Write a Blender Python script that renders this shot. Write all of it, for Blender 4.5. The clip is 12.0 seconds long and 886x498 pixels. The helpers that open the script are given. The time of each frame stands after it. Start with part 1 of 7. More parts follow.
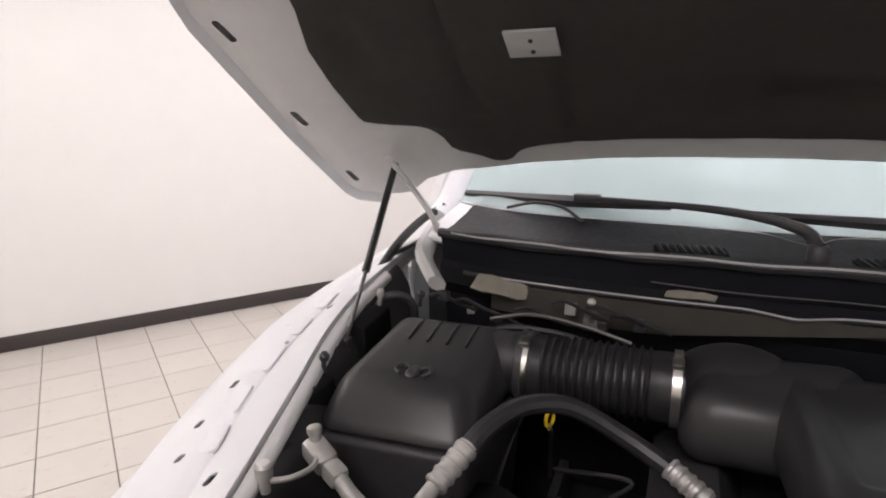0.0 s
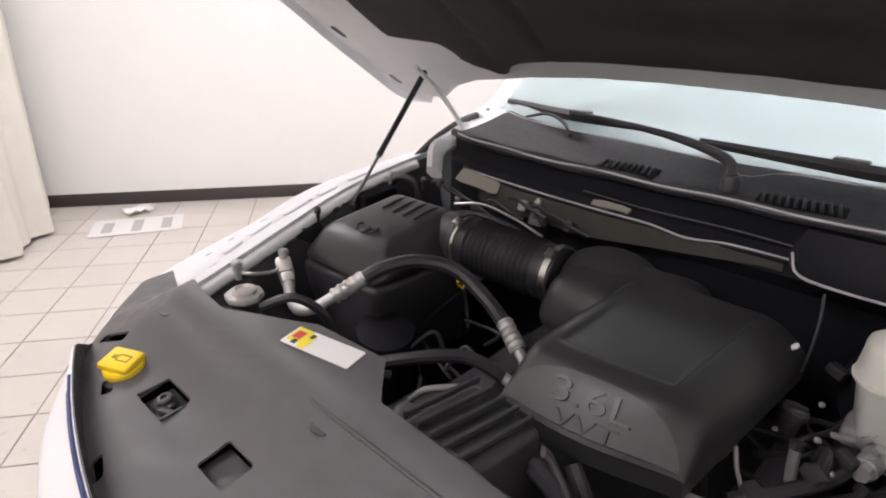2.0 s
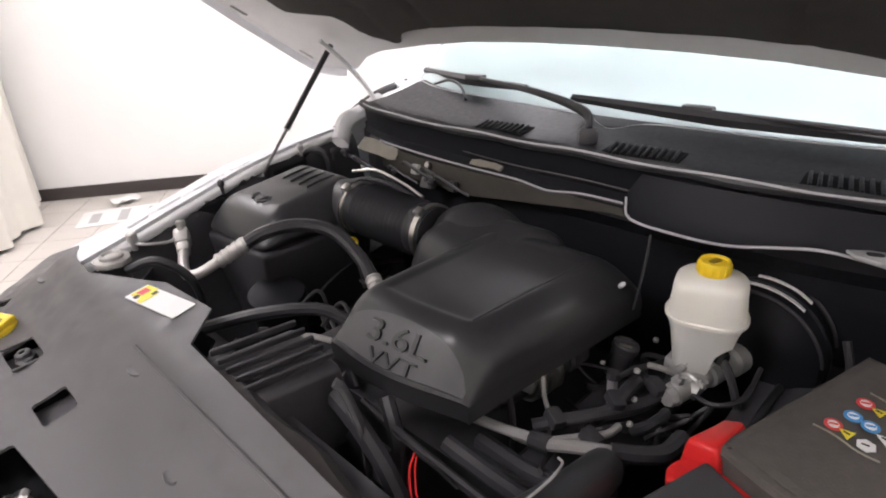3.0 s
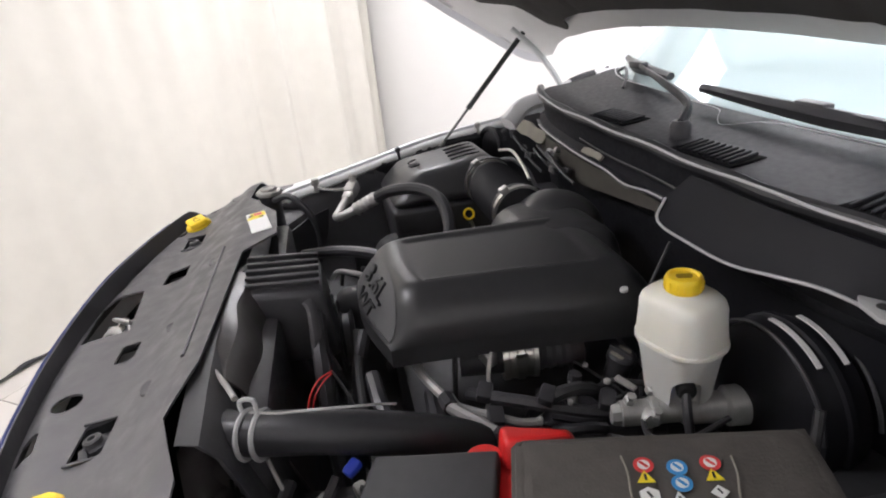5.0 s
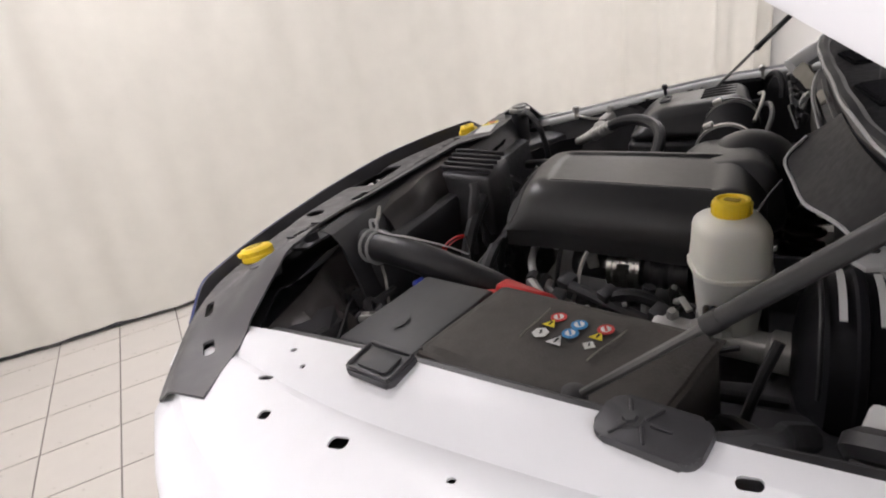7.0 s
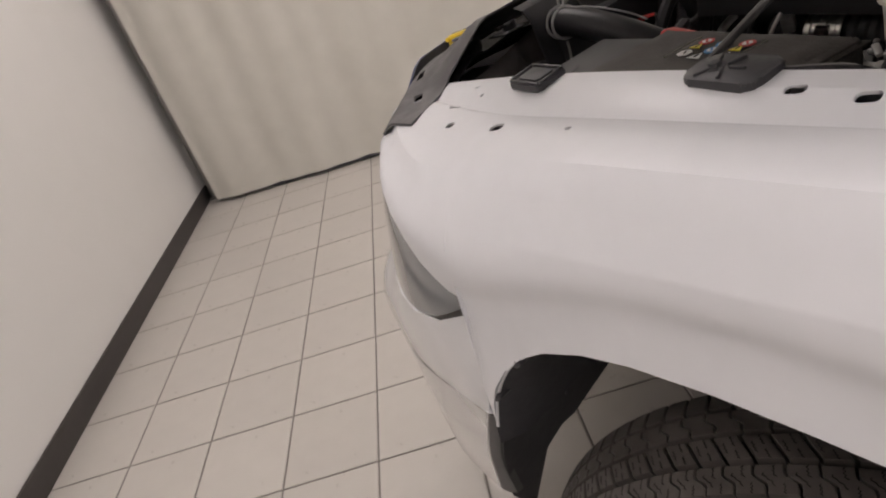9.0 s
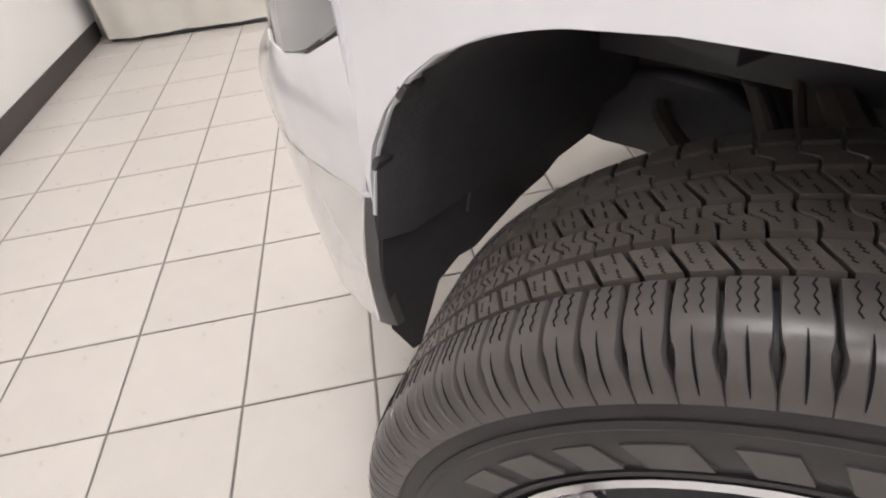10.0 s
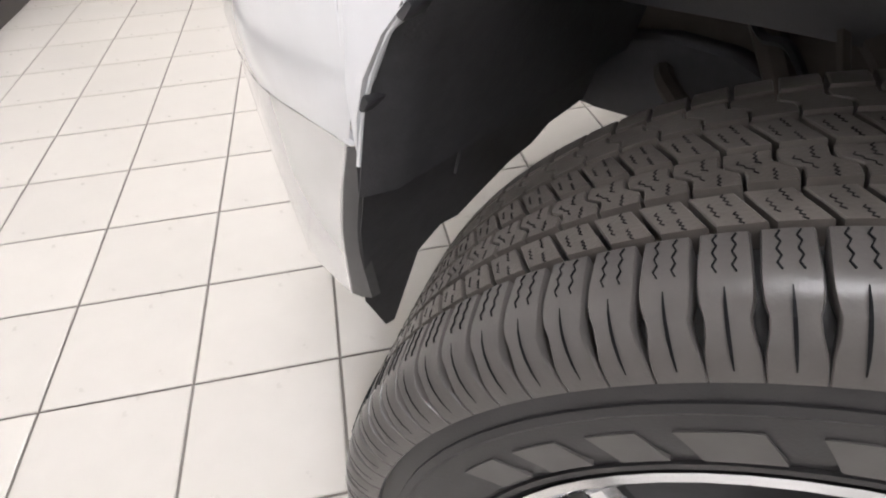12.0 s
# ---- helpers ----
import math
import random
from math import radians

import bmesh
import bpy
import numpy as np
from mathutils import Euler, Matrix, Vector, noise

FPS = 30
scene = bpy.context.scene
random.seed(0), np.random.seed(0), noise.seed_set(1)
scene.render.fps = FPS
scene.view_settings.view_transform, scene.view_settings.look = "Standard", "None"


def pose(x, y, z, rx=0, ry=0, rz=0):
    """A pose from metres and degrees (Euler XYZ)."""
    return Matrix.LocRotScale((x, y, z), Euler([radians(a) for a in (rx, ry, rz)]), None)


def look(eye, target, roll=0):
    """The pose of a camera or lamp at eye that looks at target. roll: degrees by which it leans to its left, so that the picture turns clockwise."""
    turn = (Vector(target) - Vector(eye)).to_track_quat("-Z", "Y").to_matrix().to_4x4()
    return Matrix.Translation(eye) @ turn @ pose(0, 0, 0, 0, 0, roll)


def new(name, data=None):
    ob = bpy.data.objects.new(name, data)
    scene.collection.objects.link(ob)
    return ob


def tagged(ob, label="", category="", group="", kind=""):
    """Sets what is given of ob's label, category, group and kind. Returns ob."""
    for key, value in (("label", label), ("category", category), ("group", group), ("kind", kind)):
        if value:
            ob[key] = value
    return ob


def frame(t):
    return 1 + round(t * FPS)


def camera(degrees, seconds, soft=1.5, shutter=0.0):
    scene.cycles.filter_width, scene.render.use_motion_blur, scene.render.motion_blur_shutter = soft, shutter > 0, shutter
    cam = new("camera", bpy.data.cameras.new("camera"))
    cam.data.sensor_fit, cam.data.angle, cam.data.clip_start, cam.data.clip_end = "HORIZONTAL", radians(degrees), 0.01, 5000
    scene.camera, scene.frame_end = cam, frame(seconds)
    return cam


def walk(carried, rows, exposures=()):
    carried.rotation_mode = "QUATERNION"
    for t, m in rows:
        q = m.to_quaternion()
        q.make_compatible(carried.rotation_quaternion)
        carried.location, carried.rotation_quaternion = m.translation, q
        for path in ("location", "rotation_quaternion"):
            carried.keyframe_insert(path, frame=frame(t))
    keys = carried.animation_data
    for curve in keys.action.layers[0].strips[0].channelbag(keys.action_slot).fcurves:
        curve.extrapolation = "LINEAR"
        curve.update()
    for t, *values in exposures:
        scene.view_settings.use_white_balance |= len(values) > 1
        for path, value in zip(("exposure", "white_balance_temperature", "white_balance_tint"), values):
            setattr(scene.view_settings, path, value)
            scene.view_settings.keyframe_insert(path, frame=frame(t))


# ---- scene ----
# ---- camera and its walk ----
cam = camera(73.6, 12.0, soft=2.0)
PATH = [
    (0, (-0.193, -0.231, 1.535), (-0.937, 1.563, 1.060), -0.6),
    (0.5, (-0.055, -0.233, 1.557), (-0.917, 1.462, 0.939), -0.3),
    (1, (0.071, -0.298, 1.575), (-0.921, 1.278, 0.847), 1.6),
    (1.5, (0.226, -0.298, 1.572), (-0.900, 1.149, 0.775), 1.8),
    (2, (0.401, -0.207, 1.597), (-0.874, 1.118, 0.810), 0.5),
    (2.5, (0.529, -0.125, 1.588), (-0.785, 1.174, 0.822), -1.7),
    (3, (0.662, -0.056, 1.580), (-0.637, 1.206, 0.731), -2.9),
    (3.2, (0.691, -0.028, 1.579), (-0.594, 1.203, 0.666), -2.0),
    (4.8, (0.958, 0.354, 1.528), (-0.824, 0.798, 0.737), -6.4),
    (5, (0.998, 0.372, 1.535), (-0.819, 0.653, 0.749), -6.6),
    (5.5, (1.043, 0.483, 1.511), (-0.812, 0.412, 0.767), -6.1),
    (6, (1.038, 0.617, 1.482), (-0.788, 0.261, 0.748), -8.0),
    (6.5, (1.122, 0.719, 1.470), (-0.638, 0.120, 0.732), -8.2),
    (7, (1.175, 0.799, 1.457), (-0.424, -0.127, 0.691), -8.7),
    (7.5, (1.190, 0.904, 1.439), (-0.175, -0.361, 0.704), -10.5),
    (7.7, (1.213, 0.923, 1.424), (-0.068, -0.421, 0.680), -10.7),
    (9.3, (1.322, 0.995, 1.288), (0.435, -0.427, 0.196), -18.6),
    (9.5, (1.317, 0.983, 1.226), (0.419, -0.372, 0.061), -16.2),
    (10, (1.288, 0.947, 1.062), (0.305, -0.263, -0.192), -8.6),
    (10.5, (1.269, 0.908, 0.988), (0.265, -0.241, -0.305), -5.4),
    (11, (1.259, 0.881, 0.959), (0.239, -0.247, -0.340), -4.3),
    (11.5, (1.273, 0.871, 0.971), (0.241, -0.226, -0.345), -3.9),
    (12, (1.286, 0.882, 0.995), (0.228, -0.200, -0.312), -3.4),
]

EXPOSURES = [(0.0, -0.38, 6450, 14), (1.0, -0.32, 6400, 14), (2.0, -0.15, 6350, 14), (3.0, 0.15, 6300, 14), (4.8, 0.18, 6000, 10), (5.3, -0.05, 6250, 12), (6.0, 0.02, 6250, 12), (6.5, -0.05, 6280, 12),
             (7.0, -0.28, 6270, 12), (7.5, -0.72, 6250, 12), (9.3, -1.1, 6750, 14), (9.5, -1.05, 6750, 14), (10.0, -0.25, 6350, 11), (10.5, 0.05, 6150, 9), (12.0, 0.03, 6120, 9)]
walk(cam, [(t, look(eye, target, roll)) for t, eye, target, roll in PATH], EXPOSURES)

# ---- world and room light ----
world = bpy.data.worlds.new("world")
scene.world = world
world.use_nodes = True
world.node_tree.nodes["Background"].inputs[0].default_value = (1.0, 0.97, 0.93, 1)
world.node_tree.nodes["Background"].inputs[1].default_value = 0.15

# The room stands turned against the vehicle; the vehicle's own axes are the world's.
ROOM = pose(0, 0, 0, 0, 0, -35.33) @ Matrix.Translation((-0.303, 0.019, 0))
WALL_W, WALL_E, CURTAIN_Y, WALL_BACK, CEILING = -4.27, 2.47, -2.62, 7.6, 3.1
LAMP_POWER = 24.0

# ---- materials ----
def mat(name, color, rough=0.5, metal=0.0, grain=0.0, grain_scale=60.0, bump=0.0, bump_scale=200.0,
        coat=0.0, vary=0.0, trans=0.0, ior=1.45, emit=0.0, sub=0.0, rough_vary=0.0, spec=0.5):
    m = bpy.data.materials.new(name)
    m.use_nodes = True
    nt = m.node_tree
    b = nt.nodes["Principled BSDF"]
    b.inputs["Base Color"].default_value = (*color, 1)
    b.inputs["Roughness"].default_value = rough
    b.inputs["Metallic"].default_value = metal
    b.inputs["Coat Weight"].default_value = coat
    b.inputs["Coat Roughness"].default_value = 0.12
    b.inputs["Transmission Weight"].default_value = trans
    b.inputs["IOR"].default_value = ior
    b.inputs["Specular IOR Level"].default_value = spec
    if sub:
        b.inputs["Subsurface Weight"].default_value = sub
        b.inputs["Subsurface Radius"].default_value = (0.02, 0.018, 0.014)
    if emit:
        b.inputs["Emission Color"].default_value = (*color, 1)
        b.inputs["Emission Strength"].default_value = emit
    tc = nt.nodes.new("ShaderNodeTexCoord")
    if grain or vary:
        n1 = nt.nodes.new("ShaderNodeTexNoise")
        n1.inputs["Scale"].default_value = grain_scale
        n1.inputs["Detail"].default_value = 6
        nt.links.new(tc.outputs["Object"], n1.inputs["Vector"])
        n2 = nt.nodes.new("ShaderNodeTexNoise")
        n2.inputs["Scale"].default_value = grain_scale / 12
        n2.inputs["Detail"].default_value = 3
        nt.links.new(tc.outputs["Object"], n2.inputs["Vector"])
        mix = nt.nodes.new("ShaderNodeMath")
        mix.operation = "MULTIPLY_ADD"
        nt.links.new(n1.outputs["Fac"], mix.inputs[0])
        mix.inputs[1].default_value = 0.5
        half = nt.nodes.new("ShaderNodeMath")
        half.operation = "MULTIPLY"
        half.inputs[1].default_value = 0.5
        nt.links.new(n2.outputs["Fac"], half.inputs[0])
        nt.links.new(half.outputs[0], mix.inputs[2])
        fac = mix.outputs[0]
        if vary:
            info = nt.nodes.new("ShaderNodeObjectInfo")
            add = nt.nodes.new("ShaderNodeMath")
            add.operation = "MULTIPLY_ADD"
            nt.links.new(info.outputs["Random"], add.inputs[0])
            add.inputs[1].default_value = vary
            nt.links.new(fac, add.inputs[2])
            fac = add.outputs[0]
        ramp = nt.nodes.new("ShaderNodeMapRange")
        ramp.inputs["From Min"].default_value = 0.25
        ramp.inputs["From Max"].default_value = 0.75 + vary
        ramp.inputs["To Min"].default_value = 1 - grain
        ramp.inputs["To Max"].default_value = 1 + grain
        nt.links.new(fac, ramp.inputs["Value"])
        hsv = nt.nodes.new("ShaderNodeHueSaturation")
        hsv.inputs["Color"].default_value = (*color, 1)
        nt.links.new(ramp.outputs[0], hsv.inputs["Value"])
        nt.links.new(hsv.outputs[0], b.inputs["Base Color"])
        if rough_vary:
            rr = nt.nodes.new("ShaderNodeMapRange")
            rr.inputs["From Min"].default_value = 0.3
            rr.inputs["From Max"].default_value = 0.7
            rr.inputs["To Min"].default_value = max(0.02, rough - rough_vary)
            rr.inputs["To Max"].default_value = min(1, rough + rough_vary)
            nt.links.new(n1.outputs["Fac"], rr.inputs["Value"])
            nt.links.new(rr.outputs[0], b.inputs["Roughness"])
    if bump:
        nb = nt.nodes.new("ShaderNodeTexNoise")
        nb.inputs["Scale"].default_value = bump_scale
        nb.inputs["Detail"].default_value = 4
        nt.links.new(tc.outputs["Object"], nb.inputs["Vector"])
        bp = nt.nodes.new("ShaderNodeBump")
        bp.inputs["Strength"].default_value = bump
        bp.inputs["Distance"].default_value = 0.002
        nt.links.new(nb.outputs["Fac"], bp.inputs["Height"])
        nt.links.new(bp.outputs[0], b.inputs["Normal"])
    return m


PAINT = mat("white_paint", (0.76, 0.765, 0.79), 0.46, grain=0.03, grain_scale=30, coat=0.10)
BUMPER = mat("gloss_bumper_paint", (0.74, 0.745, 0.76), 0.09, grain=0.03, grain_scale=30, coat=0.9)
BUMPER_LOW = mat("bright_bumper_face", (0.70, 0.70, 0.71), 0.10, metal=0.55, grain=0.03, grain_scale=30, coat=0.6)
PALE_EDGE = mat("pale_rubber_edge", (0.46, 0.46, 0.47), 0.5, grain=0.1, grain_scale=60)
OLIVE = mat("dark_olive_panel", (0.052, 0.048, 0.041), 0.6, grain=0.2, grain_scale=40, bump=0.1, bump_scale=200)
PAINT_IN = mat("inner_panel_paint", (0.66, 0.66, 0.66), 0.42, grain=0.06, grain_scale=25, coat=0.15, bump=0.05, bump_scale=30)
BLACK = mat("black_plastic", (0.044, 0.043, 0.047), 0.42, grain=0.25, grain_scale=90, bump=0.12, bump_scale=500, rough_vary=0.08)
COVER_BLACK = mat("engine_cover_plastic", (0.034, 0.034, 0.036), 0.34, grain=0.12, grain_scale=60, bump=0.05, bump_scale=900, rough_vary=0.02)
GREY = mat("grey_sight_shield_plastic", (0.088, 0.085, 0.089), 0.48, grain=0.28, grain_scale=28, bump=0.12, bump_scale=700, rough_vary=0.16)
COWL = mat("cowl_plastic", (0.014, 0.014, 0.017), 0.48, spec=0.16, grain=0.15, grain_scale=90, rough_vary=0.06)
RUBBER = mat("hose_rubber", (0.028, 0.028, 0.031), 0.42, grain=0.2, grain_scale=70, bump=0.1, bump_scale=300)
# one rubber, lighter on the tread and darker on the shoulder for the light there
TREAD_LIT = mat("lit_tread_rubber", (0.096, 0.086, 0.078), 0.38, grain=0.25, grain_scale=60, bump=0.2, bump_scale=400, rough_vary=0.1)
SHOULDER_SHADED = mat("shaded_shoulder_rubber", (0.076, 0.070, 0.067), 0.30, grain=0.12, grain_scale=60, bump=0.10, bump_scale=400, rough_vary=0.02)
TYRE_SIDE = mat("tyre_sidewall_rubber", (0.024, 0.023, 0.024), 0.45, grain=0.15, grain_scale=40, bump=0.1, bump_scale=400)
LETTER = mat("raised_sidewall_rubber", (0.095, 0.090, 0.087), 0.6, grain=0.2, grain_scale=40)
LINER = mat("wheel_liner_felt", (0.058, 0.057, 0.062), 0.62, grain=0.3, grain_scale=50, bump=0.2, bump_scale=200)
DARK = mat("dark_dirty_metal", (0.044, 0.044, 0.047), 0.42, metal=0.3, grain=0.4, grain_scale=30, bump=0.2, bump_scale=80)
STRUT = mat("strut_satin_paint", (0.022, 0.022, 0.023), 0.34, grain=0.15, grain_scale=60)
ROD = mat("ground_rod_metal", (0.12, 0.118, 0.116), 0.32, metal=0.5, grain=0.1, grain_scale=60)
ALU = mat("cast_aluminium", (0.52, 0.51, 0.49), 0.42, metal=0.45, grain=0.2, grain_scale=60, bump=0.15, bump_scale=300)
BRIGHT = mat("bare_aluminium_pipe", (0.52, 0.51, 0.50), 0.28, metal=0.45, grain=0.12, grain_scale=80)
STEEL = mat("zinc_plated_steel", (0.62, 0.61, 0.58), 0.28, metal=1.0, grain=0.1, grain_scale=60)
CHROME = mat("bright_rim_metal", (0.72, 0.72, 0.73), 0.15, metal=1.0, grain=0.05, grain_scale=20)
YELLOW = mat("yellow_plastic", (0.85, 0.60, 0.02), 0.42, grain=0.06, grain_scale=60)
YELLOW_DARK = mat("embossed_yellow", (0.30, 0.20, 0.01), 0.5, grain=0.06)
RED = mat("red_plastic", (0.62, 0.02, 0.02), 0.42, grain=0.06, grain_scale=60)
TANK = mat("translucent_tank_plastic", (0.78, 0.77, 0.70), 0.4, grain=0.06, grain_scale=18, sub=0.35)
FLUID = mat("fluid_band_plastic", (0.66, 0.66, 0.63), 0.4, grain=0.05, grain_scale=18, sub=0.3)
PAD = mat("hood_insulation_felt", (0.033, 0.030, 0.028), 0.9, grain=0.2, grain_scale=40, bump=0.5, bump_scale=350)
FOAM = mat("tan_foam_pad", (0.24, 0.225, 0.19), 0.8, grain=0.15, grain_scale=50, bump=0.3, bump_scale=120)
GLASS = mat("windscreen_glass", (0.70, 0.81, 0.82), 0.02, trans=0.6, ior=1.5, grain=0.02, grain_scale=5)
SIDE_GLASS = mat("tinted_side_glass", (0.75, 0.85, 0.85), 0.02, trans=0.9)
CABIN = mat("cabin_trim", (0.34, 0.35, 0.35), 0.8, grain=0.1, grain_scale=30)
LENS = mat("headlamp_lens", (0.24, 0.245, 0.25), 0.10, coat=1.0, grain=0.05, grain_scale=20)
BLUE = mat("blue_protective_film", (0.016, 0.026, 0.12), 0.35, grain=0.15, grain_scale=40)
LABEL_W = mat("white_label", (0.75, 0.75, 0.74), 0.45, grain=0.03)
LABEL_Y = mat("yellow_label", (0.80, 0.66, 0.03), 0.45, grain=0.03)
LABEL_R = mat("red_label", (0.62, 0.05, 0.05), 0.45, grain=0.03)
LABEL_B = mat("blue_label", (0.05, 0.25, 0.55), 0.45, grain=0.03)
LABEL_K = mat("black_print", (0.02, 0.02, 0.02), 0.5, grain=0.05)
LABEL_G = mat("grey_print", (0.42, 0.42, 0.42), 0.5, grain=0.05)
WRAP = mat("battery_fabric_wrap", (0.076, 0.069, 0.063), 0.72, grain=0.25, grain_scale=60, bump=0.4, bump_scale=260)
FILM = mat("black_plastic_film", (0.066, 0.059, 0.057), 0.30, grain=0.3, grain_scale=25, bump=0.25, bump_scale=60)
BOX_LID = mat("fuse_box_plastic", (0.050, 0.050, 0.053), 0.52, grain=0.15, grain_scale=60, bump=0.1, bump_scale=500)
TILE = mat("ceramic_floor_tile", (0.56, 0.53, 0.49), 0.32, grain=0.07, grain_scale=14, bump=0.06, bump_scale=60, vary=0.25, rough_vary=0.06)
FRAME = mat("brown_chassis_paint", (0.085, 0.072, 0.062), 0.7, grain=0.4, grain_scale=25, bump=0.2, bump_scale=90)
STRIP = mat("grey_edge_plastic", (0.10, 0.098, 0.098), 0.5, grain=0.15, grain_scale=40)
# near-black that paints shade into gaps, slots and recesses
GAP_SHADE = mat("painted_gap_shade", (0.012, 0.012, 0.013), 0.95, spec=0.05, grain=0.1)
LOOM = mat("wrapped_loom_tape", (0.030, 0.029, 0.031), 0.45, spec=0.45, grain=0.3, grain_scale=90, bump=0.2, bump_scale=400)
GROUT = mat("floor_grout", (0.22, 0.20, 0.18), 0.9, grain=0.15, grain_scale=40, bump=0.3, bump_scale=200)
WALL = mat("painted_wall", (0.80, 0.79, 0.77), 0.6, grain=0.02, grain_scale=6, bump=0.08, bump_scale=120)
CEIL = mat("ceiling_board", (0.80, 0.79, 0.77), 0.8, grain=0.03, grain_scale=20, bump=0.1, bump_scale=90)
CURTAIN = mat("canvas_curtain", (0.66, 0.64, 0.58), 0.75, grain=0.06, grain_scale=9, bump=0.15, bump_scale=700)
BASE = mat("dark_vinyl_baseboard", (0.055, 0.047, 0.045), 0.45, grain=0.15, grain_scale=30, bump=0.05)
POST = mat("grey_metal_post", (0.42, 0.41, 0.39), 0.4, metal=0.6, grain=0.08, grain_scale=40)
LIGHT = mat("lamp_diffuser", (1.0, 0.945, 0.935), 0.5, emit=LAMP_POWER)
FRAME_W = mat("white_metal_frame", (0.75, 0.75, 0.74), 0.4, grain=0.03)
PALECAP = mat("pale_cap_metal", (0.40, 0.39, 0.37), 0.45, metal=0.4, grain=0.15, grain_scale=60, bump=0.1, bump_scale=300)
CASTING = mat("dull_casting", (0.50, 0.495, 0.48), 0.42, metal=0.45, grain=0.3, grain_scale=60, bump=0.2, bump_scale=200)
PAPER = mat("printed_paper", (0.72, 0.72, 0.70), 0.6, grain=0.04)


# ---- mesh helpers ----
def part(name, bm, material, parent=None, label="", smooth=True):
    me = bpy.data.meshes.new(name)
    bmesh.ops.recalc_face_normals(bm, faces=bm.faces[:])
    bm.to_mesh(me)
    bm.free()
    me.materials.append(material)
    if smooth:
        me.shade_smooth()
        me.set_sharp_from_angle(angle=radians(32))
    ob = new(name, me)
    if parent is not None:
        ob.parent = parent
    if label:
        tagged(ob, label)
    return ob


def thing(name, label, category, kind="", group="", at=None):
    e = new(name)
    if at is not None:
        e.matrix_world = at
    return tagged(e, label, category, group, kind)


def box(center, size, rot=(0, 0, 0), bevel=0.0, seg=2, taper=1.0, bm=None):
    bm2 = bmesh.new()
    bmesh.ops.create_cube(bm2, size=1.0)
    for v in bm2.verts:
        k = taper if v.co.z > 0 else 1.0
        v.co = Vector((v.co.x * size[0] * k, v.co.y * size[1] * k, v.co.z * size[2]))
    if bevel:
        bmesh.ops.bevel(bm2, geom=bm2.edges[:], offset=bevel, segments=seg, profile=0.5, affect="EDGES")
    bmesh.ops.transform(bm2, matrix=pose(*center, *rot), verts=bm2.verts[:])
    return join(bm, bm2)


def join(bm, bm2):
    if bm is None:
        return bm2
    me = bpy.data.meshes.new("tmp")
    bm2.to_mesh(me)
    bm2.free()
    bm.from_mesh(me)
    bpy.data.meshes.remove(me)
    return bm


def smooth_line(points, steps=6):
    """Catmull-Rom through the points."""
    pts = [Vector(p) for p in points]
    if len(pts) < 3:
        return pts
    full = [pts[0] * 2 - pts[1]] + pts + [pts[-1] * 2 - pts[-2]]
    out = []
    for i in range(1, len(full) - 2):
        p0, p1, p2, p3 = full[i - 1:i + 3]
        for s in range(steps):
            u = s / steps
            out.append(0.5 * ((2 * p1) + (p2 - p0) * u + (2 * p0 - 5 * p1 + 4 * p2 - p3) * u * u
                              + (3 * p1 - p0 - 3 * p2 + p3) * u ** 3))
    out.append(pts[-1])
    return out


def tube(points, radius, sides=10, steps=6, bm=None, ends=True, flat=1.0):
    """A round bar along a smooth line; radius is a number or a function of 0..1."""
    line = smooth_line(points, steps)
    bm2 = bmesh.new()
    n = len(line)
    up = None
    rings = []
    for i, p in enumerate(line):
        d = (line[min(i + 1, n - 1)] - line[max(i - 1, 0)]).normalized()
        if up is None:
            up = d.orthogonal().normalized()
        up = (up - d * up.dot(d)).normalized()
        side = d.cross(up)
        r = radius(i / (n - 1)) if callable(radius) else radius
        rings.append([bm2.verts.new(p + (up * math.cos(a) * flat + side * math.sin(a)) * r)
                      for a in [2 * math.pi * k / sides for k in range(sides)]])
    for a, b in zip(rings, rings[1:]):
        for k in range(sides):
            bm2.faces.new((a[k], a[(k + 1) % sides], b[(k + 1) % sides], b[k]))
    if ends:
        bm2.faces.new(rings[0])
        bm2.faces.new(rings[-1])
    return join(bm, bm2)


def lathe(profile, m=None, sides=28, bm=None, hollow=False):
    """Turns (radius, height) pairs about z, then lays the body at m."""
    bm2 = bmesh.new()
    rings = []
    for r, z in profile:
        if r < 1e-5:
            rings.append([bm2.verts.new((0, 0, z))])
        else:
            rings.append([bm2.verts.new((r * math.cos(a), r * math.sin(a), z))
                          for a in [2 * math.pi * k / sides for k in range(sides)]])
    for a, b in zip(rings, rings[1:]):
        for k in range(sides):
            j = (k + 1) % sides
            if len(a) == 1 and len(b) > 1:
                bm2.faces.new((a[0], b[j], b[k]))
            elif len(b) == 1 and len(a) > 1:
                bm2.faces.new((a[k], a[j], b[0]))
            elif len(a) > 1:
                bm2.faces.new((a[k], a[j], b[j], b[k]))
    if hollow:
        a, b = rings[-1], rings[0]
        for k in range(sides):
            j = (k + 1) % sides
            bm2.faces.new((a[k], a[j], b[j], b[k]))
    else:
        for ring in (rings[0], rings[-1]):
            if len(ring) > 2:
                bm2.faces.new(ring)
    if m is not None:
        bmesh.ops.transform(bm2, matrix=m, verts=bm2.verts[:])
    return join(bm, bm2)


